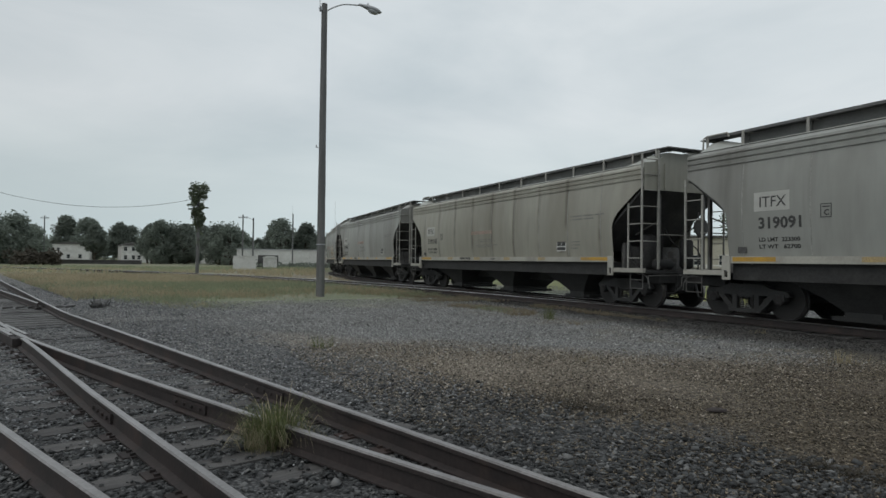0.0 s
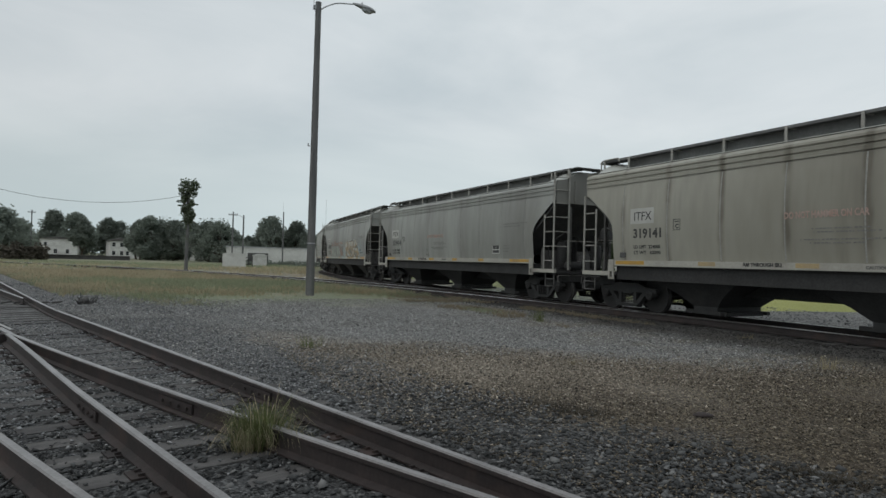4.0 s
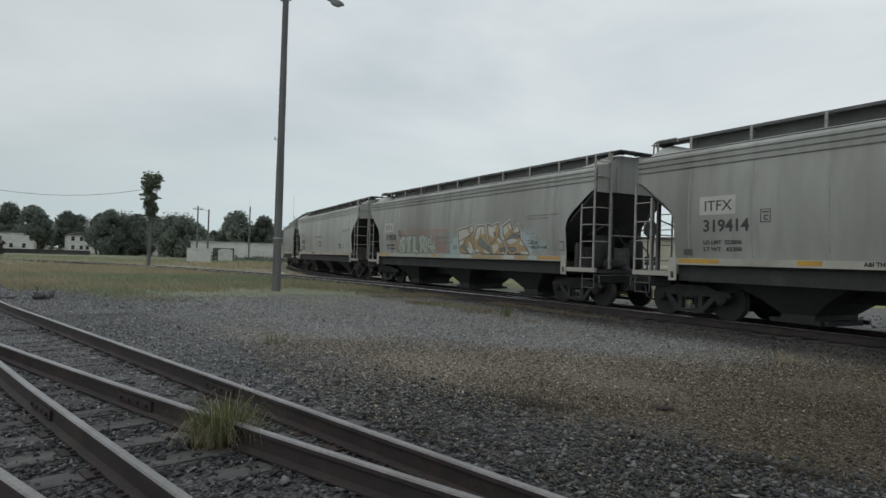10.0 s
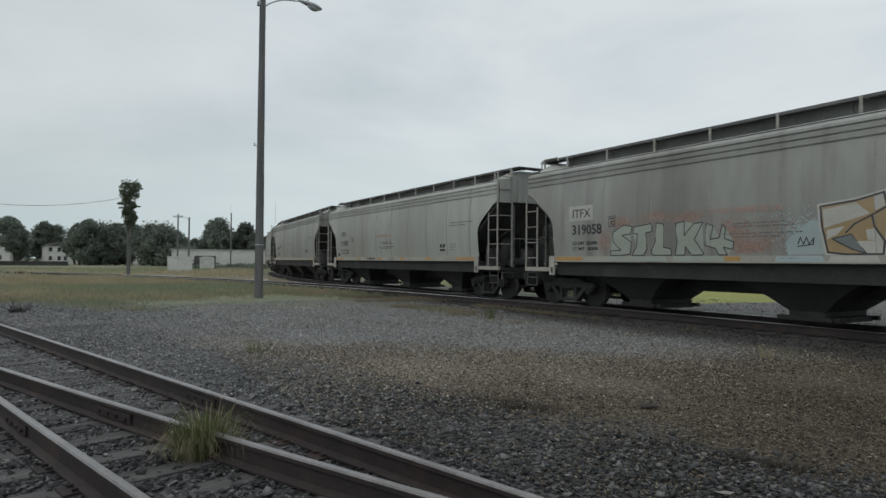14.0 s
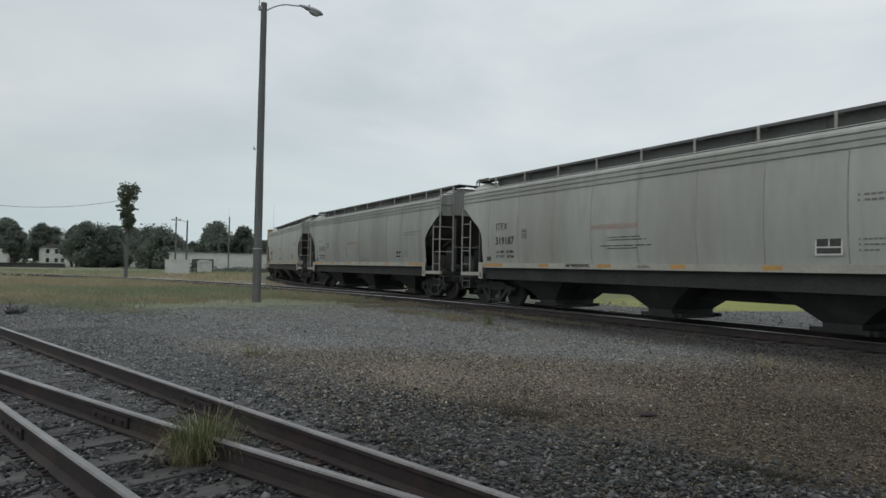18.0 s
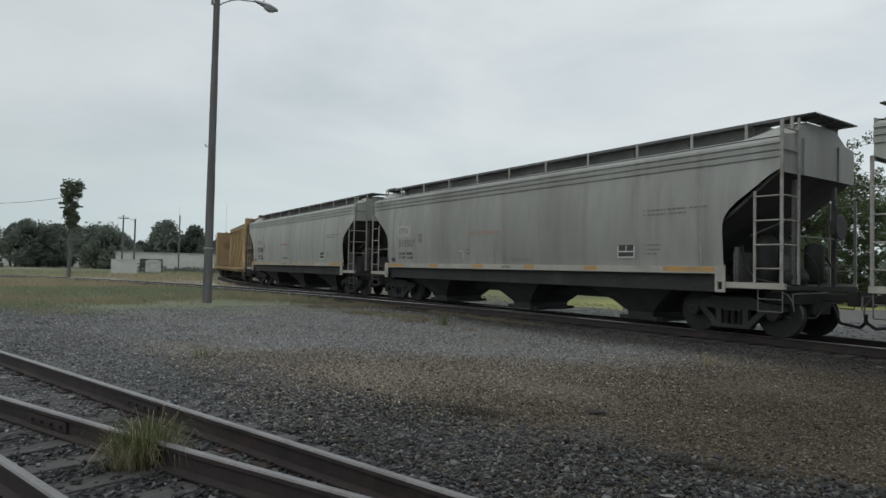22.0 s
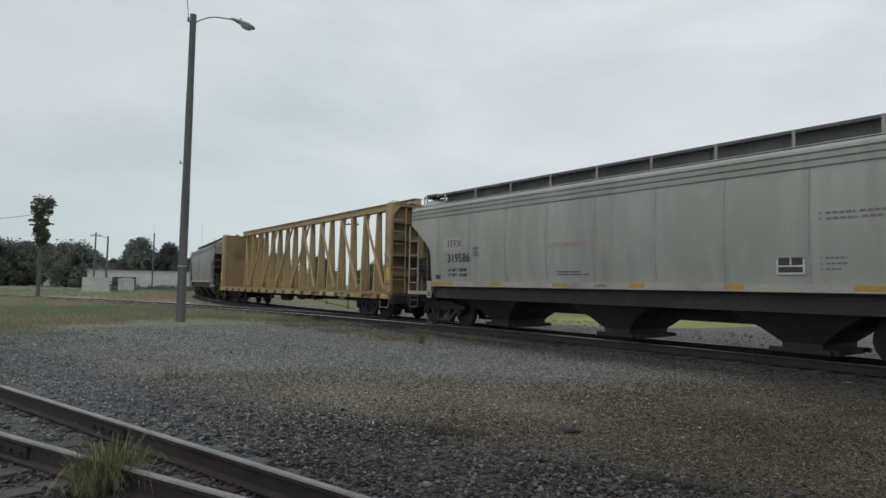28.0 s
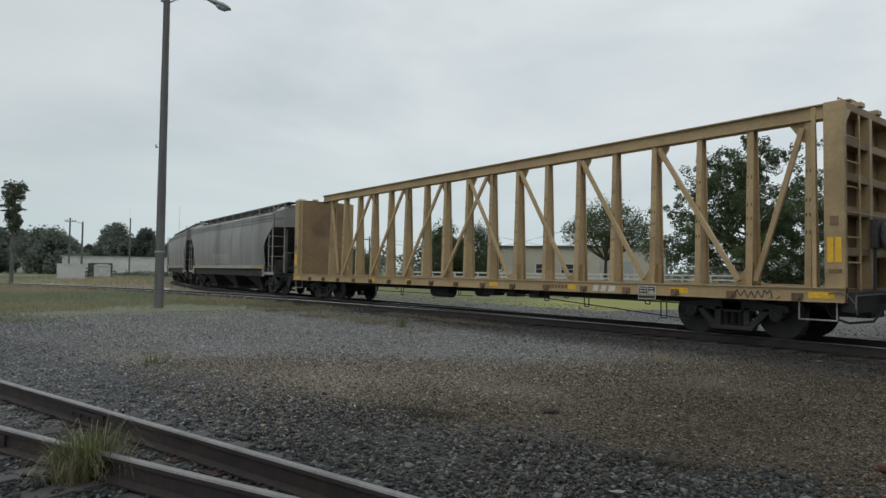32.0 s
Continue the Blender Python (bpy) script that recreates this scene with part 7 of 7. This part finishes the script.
def make_weeds():
    rng = random.Random(17)
    dry, green = [], []
    while len(dry) + len(green) < 21000:
        x, y = -19.5 - 38.0 * rng.random() ** 1.3, rng.uniform(-14, 11.5)
        p = noise.noise((x * 0.13, y * 0.13, 2.0)) + 0.5 * noise.noise((x * 0.45, y * 0.45, 5.0))
        b, _ = branch_line(x)
        n0, _ = turn_line(x / 0.961)
        front = -20.9 - 4.5 * noise.noise((y * 0.35, x * 0.2, 3.0)) - 2.0 * noise.noise((x, y, 1.0)) - max(0.0, y - 2.5) * 0.9 + max(0.0, y - 6.5) * 2.0
        if y < b.y - 1.5 and y > n0.y + 2.0 and x < front and rng.random() < 0.12 + 0.22 * (front - x):
            tall = rng.uniform(0.5, 1.2) * min(1.0, 0.35 + 0.12 * (front - x))
            (green if p + rng.gauss(0, 0.16) + max(-0.25, min(0.22, (x + 34.0) * 0.06)) > 0.0 else dry).append((x, y, -0.02, tall))
    v, f = blades(rng, dry, 0.26, 0.009, 1.0, 4)
    tagged(new("dry_grass", soup("dry_grass", v, f, M_DRY)), "soft dry tan grass between the tracks", "grass", kind="stuff")
    v, f = blades(rng, green, 0.25, 0.009, 1.0, 4)
    tagged(new("green_grass", soup("green_grass", v, f, M_MEADOW)), "patches of green weeds between the tracks", "grass", kind="stuff")
    dry, green = [], []
    while len(dry) + len(green) < 9000:
        x, y = rng.uniform(-108, -38), rng.uniform(-34, 24)
        b, _ = branch_line(x)
        m, _ = main_line(x)
        p = noise.noise((x * 0.05, y * 0.09, 7.0)) + 0.4 * noise.noise((x * 0.3, y * 0.3, 5.0))
        if (y > b.y + 1.8 or x < -64) and y < m.y - 2.5 and p > -0.25:
            (green if p + rng.gauss(0, 0.15) - (x + 70) * 0.012 > 0.12 else dry).append((x, y, -0.02, rng.uniform(0.5, 1.1)))
    v, f = blades(rng, dry, 0.34, 0.022, 1.0, 4)
    tagged(new("far_dry_grass", soup("far_dry_grass", v, f, M_DRY)), "dry grass on the open ground beyond the branch track", "grass", kind="stuff")
    v, f = blades(rng, green, 0.34, 0.022, 1.0, 4)
    tagged(new("far_green_grass", soup("far_green_grass", v, f, M_MEADOW)), "green grass on the open ground beyond the branch track", "grass", kind="stuff")
    strip, lush = [], []
    while len(strip) + len(lush) < 3600:
        x, y = rng.uniform(-31, -3), rng.uniform(7.3, 11.9)
        p = noise.noise((x * 0.4, y * 0.7, 9.0))
        if p > -0.02 + max(0.0, x + 15) * 0.07 and x < -9.0 and y > 8.6 + 0.5 * p + max(0.0, x + 20) * 0.04:
            (lush if p + rng.gauss(0, 0.1) > 0.62 else strip).append((x, y, -0.02, rng.uniform(0.4, 1.0)))
    v, f = blades(rng, strip, 0.13, 0.007, 0.9, 4)
    tagged(new("trackside_weeds", soup("trackside_weeds", v, f, M_WEED)), "thin dry weeds along the main track", "weeds", kind="stuff")
    v, f = blades(rng, lush, 0.15, 0.007, 0.8, 4)
    tagged(new("trackside_grass", soup("trackside_grass", v, f, M_MEADOW)), "sparse green weeds along the main track", "weeds", kind="stuff")
    for (x, y), h, m, n, label in (((-13.4, 9.35), 0.34, M_GRASS, 20, "upright green weed on the gravel"), ((-10.3, 2.55), 0.20, M_GRASS, 14, "sparse weed on the grey gravel"), ((-5.95, 9.4), 0.22, M_DRY, 16, "small dry weed by the main track"), ((-7.5, 5.9), 0.10, M_DRY, 10, "tiny dry weed on the tan gravel")):
        spots = [(x + rng.gauss(0, 0.10), y + rng.gauss(0, 0.10), -0.02, rng.uniform(0.6, 1.1)) for _ in range(n)]
        v, f = blades(rng, spots, h, 0.005, 0.6, 4)
        tagged(new("weed", soup("weed", v, f, m)), label, "weed", "single weeds", kind="stuff")
    for (x, y), r in (((-5.15, 3.97), 0.30), ((-2.80, 4.42), 0.17)):
        spots = []
        for _ in range(300):
            u, w = rng.gauss(0, r), rng.gauss(0, r * 0.28)
            spots.append((x + 0.93 * u - 0.36 * w, y + 0.36 * u + 0.93 * w, -0.012, rng.uniform(0.5, 1.0)))
        v, f = blades(rng, spots, 0.042, 0.004, 1.2, 5)
        tagged(new("weed_mat", soup("weed_mat", v, f, M_DARK)), "flat dark mat of dead weeds in the gravel", "weeds", kind="stuff")


make_weeds()


def scatter_stones(name, rng, count, where, size, material, label):
    """Angular stones, each a squashed irregular octahedron."""
    verts = np.zeros((count * 6, 3))
    base = np.array(((1, 0, 0), (0, 1, 0), (-1, 0, 0), (0, -1, 0), (0, 0, 1), (0, 0, -1)), float)
    tri = np.array(((0, 1, 4), (1, 2, 4), (2, 3, 4), (3, 0, 4), (1, 0, 5), (2, 1, 5), (3, 2, 5), (0, 3, 5)))
    for i in range(count):
        x, y, z = where(rng)
        s = size * rng.lognormal(0, 0.32)
        v = base * (s * rng.uniform(0.6, 1.2, (6, 1))) * np.array((1.0, rng.uniform(0.45, 0.9), rng.uniform(0.2, 0.45)))
        v += rng.uniform(-0.22, 0.22, (6, 3)) * s
        a, t = rng.uniform(0, math.tau), rng.normal(0, 0.35)
        c, d = math.cos(a), math.sin(a)
        v = v @ np.array(((c, d, 0), (-d, c, 0), (0, 0, 1))).T
        v = v @ np.array(((1, 0, 0), (0, math.cos(t), math.sin(t)), (0, -math.sin(t), math.cos(t)))).T
        verts[i * 6:i * 6 + 6] = v + (x, y, z)
    faces = (tri[None] + np.arange(count)[:, None, None] * 6).reshape(-1, 3)
    me = bpy.data.meshes.new(name)
    me.vertices.add(len(verts))
    me.vertices.foreach_set("co", verts.ravel())
    me.loops.add(faces.size)
    me.loops.foreach_set("vertex_index", faces.ravel())
    me.polygons.add(len(faces))
    me.polygons.foreach_set("loop_start", np.arange(0, faces.size, 3))
    me.update(calc_edges=True)
    me.materials.append(material)
    tagged(new(name, me), label, "gravel", kind="stuff")


def make_stones():
    rng = np.random.default_rng(4)

    def near_far(r):
        while True:
            x, y, z = near(r)
            if x < -6.2 + r.normal(0, 1.0):
                return x, y, z

    def near_close(r):
        while True:
            x, y, z = near(r)
            if x > -6.2 + r.normal(0, 1.0):
                return x, y, z

    def near(r):
        # between and beside the nearer rails, denser close by
        while True:
            s = -1.0 - 15.0 * r.random() ** 1.5
            off = r.uniform(-3.4, 3.6) + r.normal(0, 0.25)
            p, a = near_line(s)
            if abs(off) < 1.3 and min(abs(s - k) for k in TIES["track_near"]) < 0.13 and r.random() < 0.8:
                continue
            if off > 2.5 and r.random() < (off - 2.5) / 0.8:
                continue
            return p.x - off * math.sin(a), p.y + off * math.cos(a), r.uniform(-0.022, 0.012)

    def mid(r):
        while True:
            x, y = -1.0 - 9.5 * r.random() ** 1.2, r.uniform(2.0, 11.0)
            p, a = near_line(x / 0.961)
            if y > p.y + 1.4 and (y - x < 14.6 + r.normal(0, 0.8) or x > -6.2 + r.normal(0, 0.6)) and y < 10.3 + r.normal(0, 0.4):
                return x, y, r.uniform(-0.016, 0.005)

    def mid_close(r):
        while True:
            x, y, z = mid(r)
            if x > -5.6 + r.normal(0, 1.0):
                return x, y, z

    def mid_far(r):
        while True:
            x, y, z = mid(r)
            if x < -5.6 + r.normal(0, 1.0):
                return x, y, z

    def pale(r):
        while True:
            x, y = -3.5 - 19.0 * r.random() ** 1.2, r.uniform(-1.5, 11.2)
            p, a = near_line(x / 0.961)
            if y > 10.0 + r.normal(0, 0.4) and x > -15.0:
                continue
            if y > p.y + 1.4 and (y - x > 14.6 + r.normal(0, 0.8) and x < -6.2 + r.normal(0, 0.6) or x < -9.2 + r.normal(0, 0.7)):
                return x, y, r.uniform(-0.018, 0.006)

    scatter_stones("ballast", rng, 40000, near_close, 0.0255, M_STONE, "angular dark grey ballast stones round the rusty rails")
    def beside(r):
        p, a = near_line(-1.3 + 6.5 * r.random() ** 1.6)
        off = r.uniform(-3.4, 3.0) + r.normal(0, 0.3)
        return p.x - off * math.sin(a), p.y + off * math.cos(a), r.uniform(-0.022, 0.012)

    scatter_stones("ballast", rng, 12000, beside, 0.024, M_STONE, "angular dark grey ballast stones round the rusty rails")
    scatter_stones("dusty_ballast", rng, 36000, near_far, 0.0190, M_STONE4, "grey ballast stones along the rusty rails, paled with painted haze")
    scatter_stones("yard_gravel", rng, 82000, mid_close, 0.0115, M_STONE2, "fine tan and brown gravel of the yard")
    scatter_stones("sandy_gravel", rng, 40000, mid_far, 0.0140, M_STONE6, "fine sandy gravel in the open yard")
    scatter_stones("pale_gravel", rng, 75000, pale, 0.0165, M_STONE3, "pale grey crushed gravel of the open yard")
    scatter_stones("main_ballast", rng, 5000, lambda r: (r.uniform(-30, 2), r.choice((r.normal(12.3, 0.25), r.uniform(12.0, 15.2))), r.uniform(-0.02, 0.02)), 0.026, M_STONE5, "dark ballast along the main track")
    scatter_stones("trackside_gravel", rng, 16000, lambda r: (-25.0 * r.random() ** 1.2, 11.6 - abs(r.normal(0, 0.8)), r.uniform(-0.015, 0.008)), 0.014, M_STONE5, "dark gravel beside the main track")
    scatter_stones("sooty_ballast", rng, 12000, lambda r: (1.0 - 27.0 * r.random() ** 1.2, 12.5 - abs(r.normal(0, 0.75)), r.uniform(-0.01, 0.015)), 0.019, M_STONE5, "sooty ballast shoulder of the main track")
    def wedge(r):
        while True:
            x, y = r.uniform(-34, -17), r.uniform(-9, 3)
            p, a = near_line(x / 0.961)
            if p.y + 1.0 < y < p.y + 6.0:
                return x, y, r.uniform(-0.02, 0.008)
    scatter_stones("yard_gravel", rng, 14000, wedge, 0.026, M_STONE4, "grey gravel beside the turnout")
    scatter_stones("far_rubble", rng, 9000, lambda r: (r.uniform(-32, 2), r.uniform(15.2, 22.5), r.uniform(-0.02, 0.025)), 0.030, M_STONE4, "grey rubble beyond the main track")


make_stones()


# ---- litter on the ground ----
def make_litter():
    rng = random.Random(31)
    bm = B()
    bmesh.ops.create_icosphere(bm, subdivisions=2, radius=1.0)
    for v in bm.verts:
        v.co = Vector((v.co.x * 0.105, v.co.y * 0.055, max(v.co.z, -0.3) * 0.03)) + 0.008 * noise.noise_vector(v.co * 2.2)
    ob = tagged(part("rusty_plate_scrap", bm, M_RAIL), "flat rusty scrap of iron on the gravel", "scrap")
    ob.matrix_world = pose(-4.43, 5.05, 0.012, 0, 0, 62)
    bm = B()
    for k in range(7):
        g = bmesh.ops.create_icosphere(bm, subdivisions=2, radius=rng.uniform(0.09, 0.17))["verts"]
        off = Vector((rng.uniform(-0.32, 0.32), rng.uniform(-0.12, 0.12), rng.uniform(0.02, 0.12)))
        for q in g:
            q.co = q.co + 0.05 * noise.noise_vector(q.co * 7.0 + off * 9.0) + off
    rod(bm, (-0.22, 0, 0.1), (-0.25, 0.02, 0.40), 0.035, 0.025, n=6)
    for k in range(11):
        a, u = rng.uniform(0, math.tau), rng.uniform(-0.4, 0.4)
        rod(bm, (u, 0.0, 0.05), (u + 0.22 * math.cos(a), 0.22 * math.sin(a), rng.uniform(0.12, 0.30)), 0.03, 0.014, n=4)
    bmesh.ops.scale(bm, vec=(0.62, 0.62, 0.85), verts=list(bm.verts))
    ob = tagged(part("debris_heap", bm, M_SLOPE), "dark heap of earth and broken timber beside the turnout", "debris")
    ob.matrix_world = pose(-20.42, -1.24, 0.0, 0, 0, 84)
    bm = B()
    for k in range(6):
        rod(bm, (0.0, -0.9 - 0.3 * k, 0.02), (rng.uniform(-0.1, 0.1), -0.65 - 0.3 * k, 0.03 + 0.05 * rng.random()), 0.03, 0.02, n=5)
    tagged(part("timber_scrap", bm, M_TIE), "line of broken timber scraps on the gravel", "scrap", kind="stuff").matrix_world = pose(-20.7, -1.2, 0.0)
    bm = B()
    v = [bm.verts.new((0.09 * math.cos(k * 1.05) * rng.uniform(0.7, 1.2), 0.05 * math.sin(k * 1.05), 0.012 + 0.02 * (k % 2))) for k in range(6)]
    top = [bm.verts.new(q.co + Vector((0, 0, 0.006))) for q in v]
    bm.faces.new(v)
    bm.faces.new(top[::-1])
    for k in range(6):
        bm.faces.new((v[k], v[(k + 1) % 6], top[(k + 1) % 6], top[k]))
    ob = tagged(part("blue_scrap", bm, M_BLUE), "crumpled blue plastic scrap between the rails", "litter")
    ob.matrix_world = pose(-10.18, -1.32, 0.05, 0, 0, 40)
    bm = B()
    for k in range(3):
        box(bm, -0.9 + 0.1 * k, 0.9, -0.12 + 0.2 * k, 0.02 + 0.2 * k, -0.02, 0.10 + 0.02 * k)
    ob = tagged(part("stacked_timber", bm, M_WFENCE), "pale stacked timbers beside the branch track", "timber")
    ob.matrix_world = pose(-43.5, 11.0, 0.0, 0, 0, 20)
    # joint bars at the rail joints
    for line, s, side in ((near_line, -6.62, 1), (near_line, -6.75, -1), (cross_line, -6.50, 1)):
        p, a = line(s)
        j = tagged(new("joint_bar"), "bolted rusty joint bar on the rail", "joint bar")
        j.matrix_world = Matrix.Translation(p + Vector((-math.sin(a), math.cos(a), 0)) * side * 0.7535) @ Matrix.Rotation(a, 4, "Z")
        for s2 in (-1, 1):
            bm = B()
            box(bm, -0.32, 0.32, s2 * 0.022 - 0.010, s2 * 0.022 + 0.010, -0.135, -0.05)
            part("bar", bm, M_RAIL, j)
            for k in range(4):
                bm = B()
                lathe(bm, [(s2 * 0.03, 0.017), (s2 * 0.052, 0.017)], 6, Matrix.Translation((-0.24 + 0.16 * k, 0, -0.092)))
                part("bolt", bm, M_RAIL, j)
    bm = B()
    box(bm, -0.085, 0.085, -0.045, 0.045, 0.0, 0.055)
    ob = tagged(part("brick_scrap", bm, M_BRICK, bevel=0.012), "broken piece of reddish brick on the gravel", "brick")
    ob.matrix_world = pose(-1.58, 5.62, 0.0, 3, 4, 25)
    for (x, y) in ((-7.0, -0.55), (-6.4, 0.3), (-5.3, -0.1), (-8.2, -0.2), (-9.3, 0.0), (-6.1, -1.0), (-4.5, 1.4), (-10.2, -1.0), (-3.6, 0.2), (-3.9, 1.7), (-7.7, 0.6), (-2.51, 3.56), (-4.31, 11.6)):
        bm = B()
        n = 5
        v = [bm.verts.new((0.06 * math.cos(k * math.tau / n) * rng.uniform(0.6, 1.3), 0.03 * math.sin(k * math.tau / n) * rng.uniform(0.6, 1.3), rng.uniform(0, 0.015))) for k in range(n)]
        t = [bm.verts.new(q.co + Vector((0, 0, 0.004))) for q in v]
        bm.faces.new(v)
        bm.faces.new(t[::-1])
        for k in range(n):
            bm.faces.new((v[k], v[(k + 1) % n], t[(k + 1) % n], t[k]))
        ob = tagged(part("pale_litter", bm, M_PAPER), "small pale scrap lying among the ballast", "litter", "scraps in the ballast")
        ob.matrix_world = pose(x, y, 0.018, 0, 0, rng.uniform(0, 180))


make_litter()
motions()
